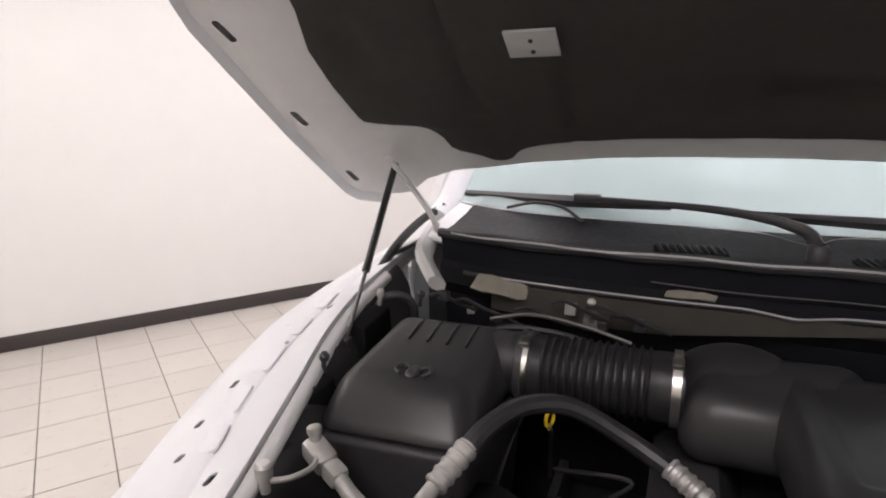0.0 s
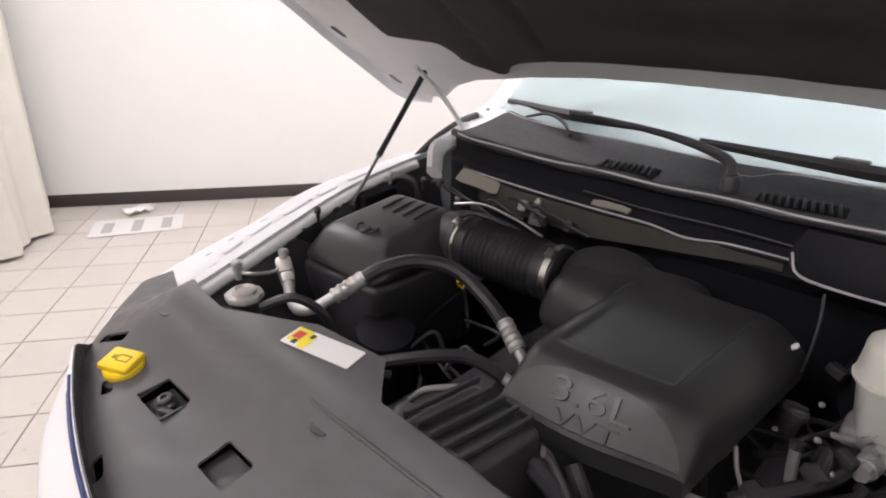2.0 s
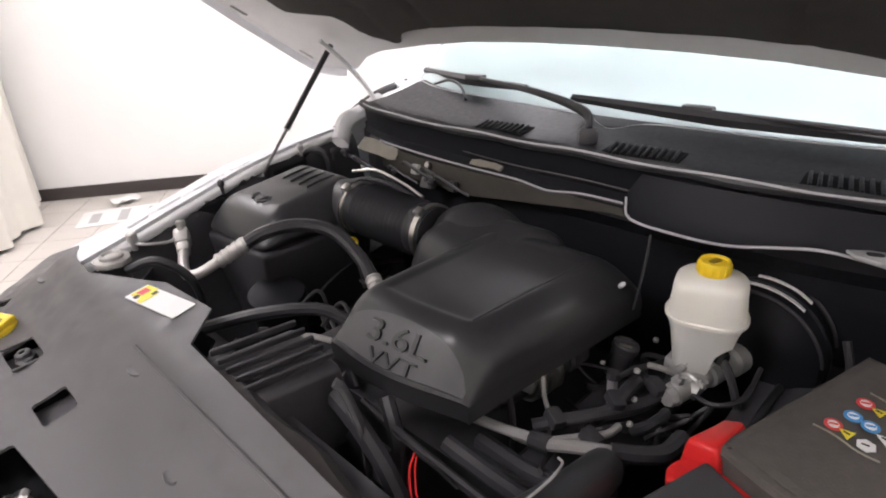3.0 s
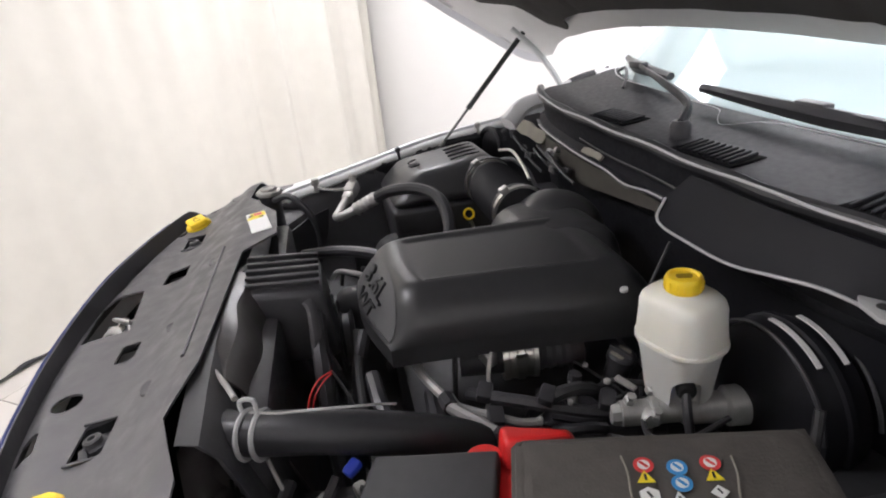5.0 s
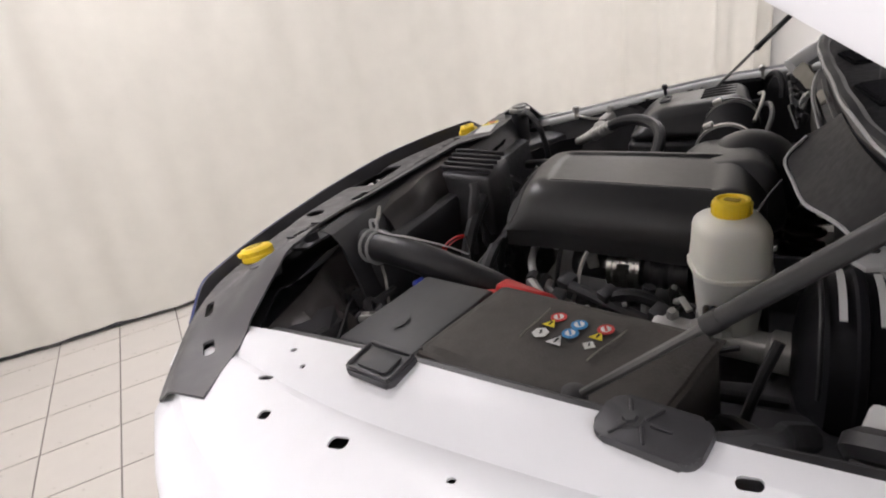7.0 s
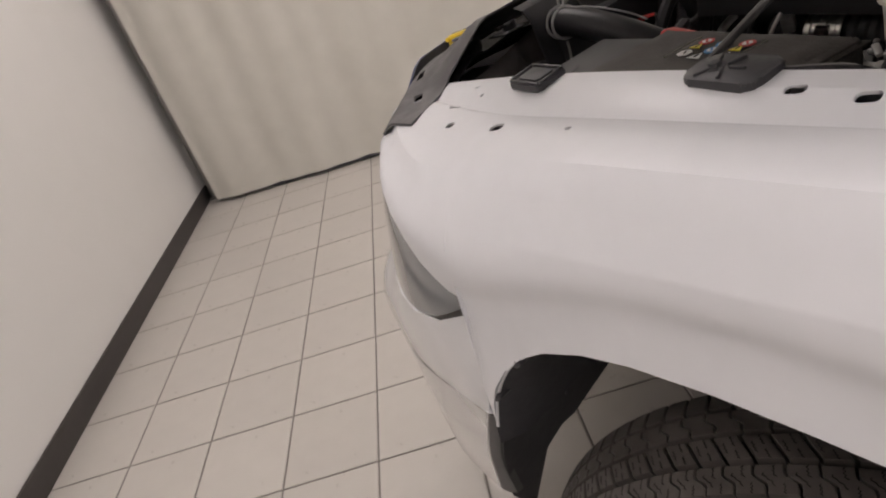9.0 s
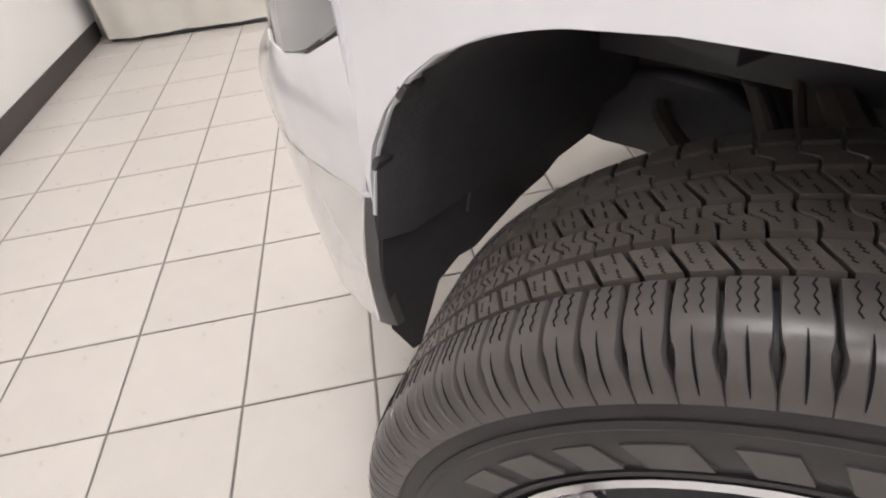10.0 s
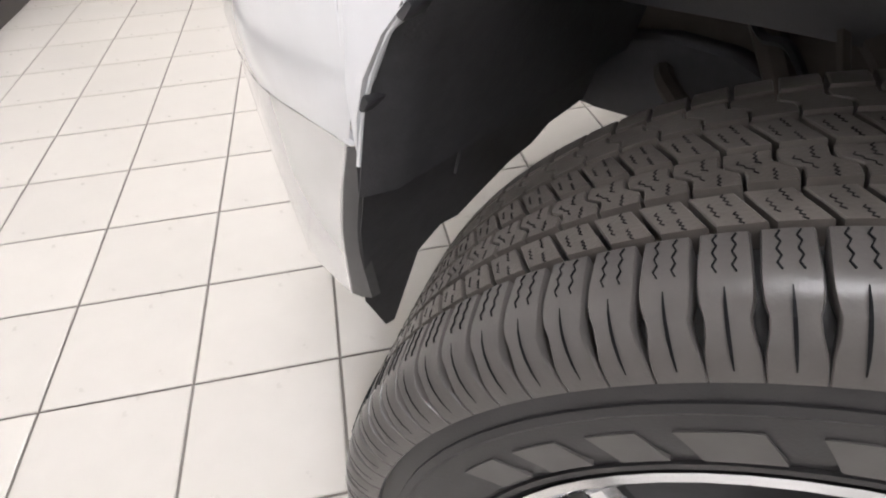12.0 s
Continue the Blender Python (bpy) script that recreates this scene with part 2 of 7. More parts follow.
def sheet(rows, thick=0.0, down=(0, 0, -1), bm=None, closed=False):
    """A skin through rows of points, given a thickness along down."""
    bm2 = bmesh.new()
    top = [[bm2.verts.new(p) for p in row] for row in rows]
    w = len(rows[0])
    span = w if closed else w - 1
    for a, b in zip(top, top[1:]):
        for k in range(span):
            bm2.faces.new((a[k], a[(k + 1) % w], b[(k + 1) % w], b[k]))
    if thick:
        off = Vector(down).normalized() * thick
        low = [[bm2.verts.new(v.co + off) for v in row] for row in top]
        for a, b in zip(low, low[1:]):
            for k in range(span):
                bm2.faces.new((a[k], b[k], b[(k + 1) % w], a[(k + 1) % w]))
        for k in range(span):
            j = (k + 1) % w
            bm2.faces.new((top[0][k], low[0][k], low[0][j], top[0][j]))
            bm2.faces.new((top[-1][k], top[-1][j], low[-1][j], low[-1][k]))
        if not closed:
            for r in range(len(rows) - 1):
                bm2.faces.new((top[r][0], top[r + 1][0], low[r + 1][0], low[r][0]))
                bm2.faces.new((top[r][-1], low[r][-1], low[r + 1][-1], top[r + 1][-1]))
    return join(bm, bm2)


def prism(outline, z0, z1, m=None, bevel=0.0, bm=None, seg=2):
    """A flat outline in x, y pulled up from z0 to z1."""
    bm2 = bmesh.new()
    low = [bm2.verts.new((x, y, z0)) for x, y in outline]
    high = [bm2.verts.new((x, y, z1)) for x, y in outline]
    n = len(outline)
    bm2.faces.new(low[::-1])
    bm2.faces.new(high)
    for k in range(n):
        bm2.faces.new((low[k], low[(k + 1) % n], high[(k + 1) % n], high[k]))
    if bevel:
        bmesh.ops.bevel(bm2, geom=bm2.edges[:], offset=bevel, segments=seg, profile=0.5, affect="EDGES")
    if m is not None:
        bmesh.ops.transform(bm2, matrix=m, verts=bm2.verts[:])
    return join(bm, bm2)


def block(name, low, high, z0, z1, material, parent, label="", bevel=0.014, seg=3):
    """A box whose foot and top are given as four plan corners each."""
    bm = bmesh.new()
    a = [bm.verts.new((x, y, z0 if len(p) == 2 else p[2])) for p in low for x, y in [p[:2]]]
    b = [bm.verts.new((p[0], p[1], z1 if len(p) == 2 else p[2])) for p in high]
    bm.faces.new(a[::-1])
    bm.faces.new(b)
    for k in range(4):
        bm.faces.new((a[k], a[(k + 1) % 4], b[(k + 1) % 4], b[k]))
    bmesh.ops.recalc_face_normals(bm, faces=bm.faces[:])
    if bevel:
        bmesh.ops.bevel(bm, geom=bm.edges[:], offset=bevel, segments=seg, profile=0.5, affect="EDGES")
    return part(name, bm, material, parent, label)


def rounded(w, h, r, n=4):
    """The outline of a rounded rectangle about the origin."""
    out = []
    for cx, cy, a0 in ((w / 2 - r, h / 2 - r, 0), (-w / 2 + r, h / 2 - r, 90), (-w / 2 + r, -h / 2 + r, 180), (w / 2 - r, -h / 2 + r, 270)):
        for k in range(n + 1):
            a = radians(a0 + 90 * k / n)
            out.append((cx + r * math.cos(a), cy + r * math.sin(a)))
    return out


def lerp_table(table, y):
    """Straight steps between the rows (y, value...) of a table."""
    if y <= table[0][0]:
        return table[0][1:]
    for a, b in zip(table, table[1:]):
        if y <= b[0]:
            u = (y - a[0]) / (b[0] - a[0])
            return tuple(p + (q - p) * u for p, q in zip(a[1:], b[1:]))
    return table[-1][1:]


def soft_table(table, y):
    """As lerp_table, but gliding through the rows."""
    ys = [r[0] for r in table]
    if y <= ys[0]:
        return table[0][1:]
    if y >= ys[-1]:
        return table[-1][1:]
    i = max(k for k in range(len(ys)) if ys[k] <= y)
    u = (y - ys[i]) / (ys[i + 1] - ys[i])
    out = []
    for c in range(1, len(table[0])):
        p1, p2 = table[i][c], table[i + 1][c]
        d = ys[i + 1] - ys[i]
        m1 = (p2 - table[i - 1][c]) / (ys[i + 1] - ys[i - 1]) * d if i > 0 else p2 - p1
        m2 = (table[i + 2][c] - p1) / (ys[i + 2] - ys[i]) * d if i + 2 < len(ys) else p2 - p1
        out.append((2 * u ** 3 - 3 * u * u + 1) * p1 + (u ** 3 - 2 * u * u + u) * m1 + (3 * u * u - 2 * u ** 3) * p2 + (u ** 3 - u * u) * m2)
    return tuple(out)


def room_part(name, bm, material, label="", kind="structure", category="", parent=None, smooth=True):
    ob = part(name, bm, material, parent, label, smooth)
    if parent is None:
        ob.matrix_world = ROOM
        tagged(ob, label, category, "", kind)
    return ob


PITCH, GRID_X, GRID_Y = 0.305, 1.25, 0.60
floor = room_part("floor", box(((WALL_W + WALL_E) / 2, (CURTAIN_Y - 0.4 + WALL_BACK) / 2, -0.056),
                  (WALL_E - WALL_W + 0.4, WALL_BACK - CURTAIN_Y + 1.0, 0.1)), GROUT, "beige square floor tiles with dark grout joints", category="floor", smooth=False)
H_WALL = CEILING + 0.1
wall_west = room_part("wall_west", box((WALL_W - 0.06, 2.4, H_WALL / 2), (0.12, 10.4, H_WALL)), WALL, "plain white painted wall with dark baseboard", category="wall", smooth=False)
wall_east = room_part("wall_east", box((WALL_E + 0.06, 2.4, H_WALL / 2), (0.12, 10.4, H_WALL)), WALL, "plain white painted wall with dark baseboard", category="wall", smooth=False)
wall_back = room_part("wall_north", box(((WALL_W + WALL_E) / 2, WALL_BACK + 0.06, H_WALL / 2), (6.74, 0.12, H_WALL)), WALL, "plain white wall behind the truck", category="wall", smooth=False)
wall_front = room_part("wall_south", box(((WALL_W + WALL_E) / 2, CURTAIN_Y - 0.16, H_WALL / 2), (6.74, 0.12, H_WALL)), WALL, "white wall behind the canvas curtain", category="wall", smooth=False)
ceiling = room_part("ceiling", box(((WALL_W + WALL_E) / 2, 2.4, CEILING + 0.15), (7.0, 10.6, 0.1)), CEIL, "white ceiling with flat light panels", category="ceiling", smooth=False)
room_part("baseboard_west", box((WALL_W + 0.006, 2.5, 0.052), (0.012, 10.1, 0.104), bevel=0.004), BASE, "dark brown vinyl baseboard along white wall", category="baseboard")
room_part("baseboard_east", box((WALL_E - 0.006, 2.5, 0.052), (0.012, 10.1, 0.104), bevel=0.004), BASE, "dark brown vinyl baseboard along white wall", category="baseboard")

for i in range(4):
    for j in range(2):
        lamp = thing("ceiling_light", "flat rectangular ceiling light panel, switched on", "light", group="ceiling lights",
                     at=ROOM @ Matrix.Translation((-2.6 + 3.4 * j, -1.5 + 2.3 * i, CEILING + 0.085)))
        part("diffuser", box((0, 0, 0), (0.56, 1.16, 0.012), bevel=0.004), LIGHT, lamp, "glowing white diffuser")
        fr = bmesh.new()
        for sx in (-1, 1):
            fr = box((sx * 0.295, 0, 0), (0.03, 1.22, 0.024), bevel=0.003, bm=fr)
            fr = box((0, sx * 0.595, 0), (0.56, 0.03, 0.024), bevel=0.003, bm=fr)
        part("frame", fr, FRAME_W, lamp)


def curtain_y(x):
    return -2.27 - 0.10 * max(0.0, (x - 1.2) / 1.16) ** 2 + 0.26 * math.exp(-((x + 3.45) / 0.55) ** 2)


def curtain():
    rows = []
    n = 420
    x0, x1 = -4.22, 2.36
    for z in [0.03, 0.3, 0.8, 1.4, 2.0, 2.6, 2.95]:
        row = []
        for i in range(n + 1):
            u = i / n
            x = x0 + (x1 - x0) * u
            deep = 0.016 + 0.055 / (1 + math.exp((x + 2.5) * 8))
            fold = deep * math.sin(x * 13.0 + 1.3 * math.sin(x * 2.1)) + 0.5 * deep * math.sin(x * 29 + z * 0.5) + 0.02 * math.sin(x * 3.1 + z * 0.6)
            base = curtain_y(x)
            row.append((x, base + fold * (0.7 + 0.3 * z / 3), z))
        rows.append(row)
    ob = room_part("curtain", sheet(rows, 0.004, (0, -1, 0)), CURTAIN, "off-white canvas curtain hanging in soft folds", "structure", "curtain")
    bm = tube([(-4.2 + 6.55 * k / 20, curtain_y(-4.2 + 6.55 * k / 20) - 0.03, 0.022) for k in range(21)], 0.013, 8, 3)
    rod = part("bottom_rod", bm, DARK, ob, "dark weighted rod in the hem")
    return ob


curtain()
post = room_part("curtain_post", box((2.42, -2.53, 1.55), (0.05, 0.05, 3.1), bevel=0.008), POST, "grey metal post beside the canvas curtain", "structure", "post")
part("foot_plate", box((2.42, -2.53, 0.006), (0.09, 0.09, 0.012), bevel=0.003), POST, post)

# papers and a crumpled scrap on the floor by the far wall
def floor_paper():
    p = thing("floor_sign", "white printed paper sign lying flat on tiles", "sign", at=ROOM @ pose(-3.72, -1.42, 0.004, 0, 0, 8))
    part("paper_sheet", prism(rounded(0.34, 0.62, 0.02), 0, 0.003), PAPER, p)
    for k, (w, y) in enumerate(((0.2, -0.2), (0.24, 0.0), (0.22, 0.2))):
        part("print_bar", box((0, y, 0.004), (w, 0.07, 0.002)), LABEL_G, p, "grey printed bar")
    q = thing("paper_scrap", "small crumpled white paper scrap near baseboard", "paper", at=ROOM @ pose(-4.03, -1.50, 0.003, 0, 0, 30))
    bm = bmesh.new()
    bmesh.ops.create_grid(bm, x_segments=8, y_segments=6, size=0.5)
    for v in bm.verts:
        v.co = Vector((v.co.x * 0.16, v.co.y * 0.2, 0.03 + 0.03 * noise.noise(v.co * 5)))
    me = part("crumpled_sheet", bm, PAPER, q)


floor_paper()

# ---- the truck ----
truck = thing("pickup_truck", "white pickup truck with open hood and black engine bay", "truck")


def group_part(name, label=""):
    e = new(name)
    e.parent = truck
    if label:
        tagged(e, label)
    return e


ARCH_Y, ARCH_Z, ARCH_A, ARCH_B = 0.90, 0.42, 0.465, 0.52


def arch_z(y):
    k = abs(y - ARCH_Y) / ARCH_A
    return ARCH_Z + ARCH_B * (1 - k ** 3) ** (1 / 3) if k < 1 else ARCH_Z


# rows: y, inner edge x and z, flange x and z, ridge x and z, shoulder x and z, side x and z
FENDER = [
    (0.12, 0.650, 1.058, 0.690, 1.052, 0.740, 1.044, 0.775, 1.034, 0.81, 1.015),
    (0.22, 0.670, 1.074, 0.727, 1.064, 0.800, 1.050, 0.850, 1.030, 0.893, 0.99),
    (0.32, 0.695, 1.090, 0.765, 1.076, 0.848, 1.055, 0.903, 1.024, 0.944, 0.96),
    (0.46, 0.732, 1.112, 0.810, 1.094, 0.894, 1.074, 0.946, 1.024, 0.974, 0.955),
    (0.65, 0.786, 1.138, 0.852, 1.120, 0.934, 1.108, 0.972, 1.040, 0.985, 0.975),
    (0.90, 0.832, 1.158, 0.886, 1.144, 0.950, 1.128, 0.980, 1.062, 0.988, 0.99),
    (1.20, 0.846, 1.178, 0.902, 1.166, 0.955, 1.144, 0.983, 1.078, 0.998, 1.00),
    (1.42, 0.850, 1.190, 0.905, 1.180, 0.956, 1.145, 0.984, 1.080, 0.998, 1.00),
]


def fender_low(y):
    if y < 0.456:
        return lerp_table([(0.12, 1.012), (0.20, 1.012), (0.28, 0.972), (0.36, 0.928), (0.456, 0.902)], y)[0]
    return max(arch_z(y), 0.42)


def fender_section(y):
    f = soft_table(FENDER, y)
    low = fender_low(y)
    inner, flange, ridge, shoulder, side = [(f[2 * k], f[2 * k + 1]) for k in range(5)]
    flange = (flange[0], flange[1] - 0.006)
    step = ((inner[0] * 0.55 + flange[0] * 0.45), (inner[1] * 0.5 + flange[1] * 0.5) + 0.006)
    pts = [(inner[0], inner[1] - 0.035), (inner[0] + 0.002, inner[1]), step, flange,
           (flange[0] + 0.012, flange[1] + 0.004), ((flange[0] + ridge[0]) / 2, (flange[1] + ridge[1]) / 2 + 0.005), ridge,
           ((ridge[0] + shoulder[0]) / 2 + 0.007, (ridge[1] + shoulder[1]) / 2 + 0.007), shoulder]
    top = side[1]
    for k in range(1, 23):
        u = k / 22
        z = shoulder[1] + (min(low, top) - shoulder[1]) * u if low > top - 0.03 else shoulder[1] + (low - shoulder[1]) * u
        bulge = 0.0
        if y > 0.40:
            crease = lerp_table([(0.40, 0.88), (0.512, 0.921), (0.641, 0.972), (0.73, 0.992), (0.80, 1.000), (0.90, 1.002), (1.10, 0.985), (1.42, 0.95)], y)[0]
            d = crease - z
            bulge = (0.003 - 0.011 / (1 + math.exp(-(d + 0.014) * 150)) + 0.020 * min(1.0, max(0.0, d / 0.15))) * min(1.0, (y - 0.40) / 0.08)
        w = min(1.0, max(0.0, (shoulder[1] - z) / max(0.02, shoulder[1] - top)))
        x = shoulder[0] + (side[0] - shoulder[0]) * math.sin(w * math.pi / 2) + bulge
        pts.append((x, z))
    pts.append((pts[-1][0] - 0.03, pts[-1][1] - 0.002))
    return pts


def hole_cutter(center, normal, w, h, depth=0.06):
    bm = prism(rounded(w, h, min(w, h) * 0.42), -depth, depth)
    m = Matrix.Translation(center) @ Vector(normal).to_track_quat("Z", "Y").to_matrix().to_4x4()
    bmesh.ops.transform(bm, matrix=m, verts=bm.verts[:])
    return bm


def cut(ob, cutters):
    """Takes the cutters out of a part, for good."""
    for bm in cutters:
        bmesh.ops.recalc_face_normals(bm, faces=bm.faces[:])
        me = bpy.data.meshes.new("cutter")
        bm.to_mesh(me)
        bm.free()
        tool = new("cutter", me)
        mod = ob.modifiers.new("cut", "BOOLEAN")
        mod.operation, mod.object, mod.solver = "DIFFERENCE", tool, "EXACT"
        bpy.context.view_layer.update()
        res = bpy.data.meshes.new_from_object(ob.evaluated_get(bpy.context.evaluated_depsgraph_get()))
        ob.modifiers.clear()
        if len(res.polygons) > 0.8 * len(ob.data.polygons):
            ob.data = res
        bpy.data.objects.remove(tool)


def fender(side):
    ys = [0.12, 0.16, 0.2, 0.24, 0.28, 0.32, 0.36, 0.40, 0.43, 0.4555, 0.4565, 0.47, 0.49, 0.52, 0.56, 0.6, 0.66, 0.72, 0.8, 0.88, 0.96, 1.04, 1.1, 1.16, 1.2,
          1.24, 1.28, 1.31, 1.33, 1.345, 1.355, 1.364, 1.37, 1.42]
    rows = [[(x * side, y, z) for x, z in fender_section(y)] for y in ys]
    ob = part("fender", sheet(rows, 0.0), PAINT, truck, "glossy white front fender with drilled inner flange")
    sol = ob.modifiers.new("skin", "SOLIDIFY")
    sol.thickness, sol.offset = 0.003, 0
    cuts = []
    driver = ((0.285, 0.10, 0.012, 0.019), (0.335, 0.60, 0.012, 0.018), (0.463, 0.45, 0.014, 0.024), (0.806, -0.50, 0.010, 0.017), (0.858, -0.40, 0.010, 0.017), (0.335, -0.35, 0.006, 0.008), (0.300, -0.55, 0.007, 0.010), (0.60, 0.4, 0.006, 0.008))
    passenger = ((0.469, 0.62, 0.011, 0.022), (0.372, 0.80, 0.012, 0.019), (0.300, 0.70, 0.012, 0.018), (0.267, -0.30, 0.015, 0.022), (0.222, -0.25, 0.010, 0.015), (0.60, 0.1, 0.006, 0.010), (0.66, 0.5, 0.005, 0.008), (0.74, -0.3, 0.012, 0.018))
    for y, k, w, h in driver if side > 0 else passenger:
        f = soft_table(FENDER, y)
        x, z = f[2] + (f[4] - f[2]) * k * 0.9, f[3] + (f[5] - f[3]) * k * 0.9
        cuts.append(hole_cutter((x * side, y, z), (0.25 * side, 0, 1), h, w))
    cut(ob, cuts)
    return ob


for s in (1, -1):
    fender(s)

# pressed pads in the flanges
for s, pads in ((-1, ((0.34, 0.15, 0.060, 0.030), (0.43, 0.25, 0.075, 0.034), (0.545, 0.2, 0.085, 0.034), (0.66, 0.1, 0.07, 0.026), (0.78, 0.1, 0.08, 0.024))),):
    for y, k, l, w in pads:
        f, g = soft_table(FENDER, y), soft_table(FENDER, y + 0.02)
        c = Vector((s * (f[2] + (f[4] - f[2]) * k), y, f[3] + (f[5] - f[3]) * k + 0.0012))
        m = Matrix.Translation(c) @ pose(0, 0, 0, math.degrees(math.atan2(g[3] - f[3], 0.02)), s * math.degrees(math.atan2(f[3] - f[5], f[4] - f[2])), -s * math.degrees(math.atan2(g[2] - f[2], 0.02)))
        part("pressed_pad", prism(rounded(w, l, 0.009), -0.003, 0.0022, m, bevel=0.0018), PAINT, truck, "shallow pressed pad in the flange")

# inner fender aprons closing the bay
for s in (1, -1):
    rows = []
    for y in (0.12, 0.3, 0.5, 0.7, 0.9, 1.02):
        f = soft_table(FENDER, y)
        rows.append([(s * (f[0] - d), y, f[1] - dz) for d, dz in ((0.004, 0.012), (0.02, 0.03), (0.035, 0.06), (0.05, 0.14), (0.10, 0.26), (0.15, 0.38))])
    part("inner_apron", sheet(rows, 0.003, (-s, 0, 0)), BLACK, truck, "inner wheel housing panel")

# painted rail along the bay edge on the passenger side
for s in (1, -1):
    pts = [(s * (soft_table(FENDER, y)[0] - 0.012), y, soft_table(FENDER, y)[1] - 0.018) for y in (0.2, 0.35, 0.5, 0.65, 0.8, 0.95)]
    part("bay_rail", tube(pts, 0.0125, 12, 4, flat=0.8), PAINT_IN if s < 0 else BLACK, truck, "rolled rail along the bay edge")

# painted flange hanging from the passenger fender, with a ragged lower edge
rows = []
for k in range(41):
    y = 0.14 + 0.82 * k / 40
    f = soft_table(FENDER, y)
    drop = 0.045 + 0.012 * math.sin(y * 37) * math.sin(y * 13) + (0.02 if 0.52 < y < 0.58 else 0)
    rows.append([(-f[0] + 0.004, y, f[1] - 0.006), (-f[0] + 0.012, y, f[1] - 0.02), (-f[0] + 0.018, y, f[1] - drop)])
part("inner_flange", sheet(rows, 0.003, (1, 0, 0)), PAINT_IN, truck, "white painted inner fender flange")

# floor pan of the engine bay, dark parts far down
part("bay_floor", box((-0.15, 0.56, 0.58), (1.08, 0.94, 0.02)), DARK, truck, "dark splash shield under the engine")

# ---- hood ----
HINGE = (0.0, 1.06, 1.30)
SLOPE = radians(34.5)


def hood_point(x, s, lift):
    """x across, s metres forward of the rear edge along the open hood, lift off the flat."""
    ax = abs(x)
    crown = 0.160 * (0.79 + 0.21 * min(1.0, s / 0.45)) * (1 - (ax / 0.95) ** 3) if ax < 0.95 else 0
    rear = 0.02 * (ax / 0.9) ** 2
    a = s
    return (x, HINGE[1] + rear * 0 - a * math.cos(SLOPE) - (lift + crown) * math.sin(SLOPE) * 0.0,
            HINGE[2] + a * math.sin(SLOPE) + (lift + crown) - 0.014 * max(0.0, x))


def hood_half(s):
    """Half the width of the hood at s."""
    return lerp_table([(0.0, 0.87), (0.03, 0.925), (0.08, 0.945), (0.35, 0.945), (0.72, 0.93), (0.9, 0.86), (1.05, 0.74), (1.14, 0.60), (1.2, 0.42)], s)[0]


hood = group_part("hood", "white hood propped wide open on gas struts")
S_HOOD = [0.0, 0.015, 0.05, 0.1, 0.2, 0.35, 0.5, 0.65, 0.8, 0.95, 1.05, 1.12, 1.17, 1.2]
U = [-1, -0.985, -0.95, -0.85, -0.7, -0.5, -0.25, 0, 0.25, 0.5, 0.7, 0.85, 0.95, 0.985, 1]
part("outer_skin", sheet([[hood_point(u * hood_half(s), s, 0.035 - (0.06 if abs(u) > 0.99 else 0.02 if abs(u) > 0.98 else 0)) for u in U] for s in S_HOOD], 0.002, (0, 0, -1)), PAINT, hood, "glossy white outer skin")
U2 = [-0.992, -0.97, -0.93, -0.88, -0.8, -0.7, -0.6, -0.4, -0.2, 0, 0.2, 0.4, 0.6, 0.7, 0.8, 0.88, 0.93, 0.97, 0.992]


def inner_lift(u, s):
    a = abs(u)
    return 0.004 - 0.022 * math.exp(-((a - 0.94) / 0.05) ** 2) + 0.012 * math.exp(-((a - 0.84) / 0.05) ** 2)


inner = part("inner_frame", sheet([[hood_point(u * hood_half(s), s, inner_lift(u, s)) for u in U2] for s in S_HOOD], 0.002, (0, 0, -1)), PAINT_IN, hood, "grey-white stamped inner frame with slots")
cuts = []
for s in (-1, 1):
    for d in (0.13, 0.36, 0.60, 0.80):
        c = hood_point(s * 0.96 * hood_half(d), d, -0.012)
        bm = prism(rounded(0.013, 0.05, 0.006), -0.03, 0.03)
        bmesh.ops.transform(bm, matrix=Matrix.Translation(c) @ pose(0, 0, 0, -34.5, 0, 6 * s), verts=bm.verts[:])
        cuts.append(bm)
cut(inner, cuts)


def pad_half(s):
    return lerp_table([(0.0, 0.60), (0.07, 0.62), (0.10, 0.665), (0.16, 0.675), (0.20, 0.70), (0.235, 0.77), (0.27, 0.81), (0.39, 0.815), (0.48, 0.81), (0.56, 0.785), (0.75, 0.76), (0.9, 0.70), (1.05, 0.55), (1.12, 0.40)], s)[0]


SP = [k / 55 for k in range(56)]
UP = [-1 + 2 * k / 96 for k in range(97)]


def pad_point(u, v):
    s0 = 0.105 - 0.045 * math.exp(-((abs(u) - 0.93) / 0.12) ** 2)
    s = s0 + (1.14 - s0) * v
    x = u * pad_half(s)
    rim = 0.5 + 0.5 * math.tanh((1 - abs(u)) * 30 - 1)
    dent = 0.0
    for cx, cs, w, d, k in ((-0.30, 0.55, 0.09, 0.30, 0.012), (0.30, 0.55, 0.09, 0.30, 0.012), (-0.74, 0.46, 0.035, 0.07, 0.020), (0.74, 0.46, 0.035, 0.07, 0.020), (-0.57, 0.40, 0.012, 0.28, 0.010), (0.57, 0.40, 0.012, 0.28, 0.010), (-0.40, 0.27, 0.012, 0.14, 0.012), (0.40, 0.27, 0.012, 0.14, 0.012), (0, 0.2, 0.3, 0.04, 0.008)):
        dent += k * math.exp(-((x - cx) / w) ** 4 - ((s - cs) / d) ** 4)
    return hood_point(x, s, -0.004 - 0.020 * rim + dent + 0.002 * noise.noise((x * 9, s * 9, 0)))


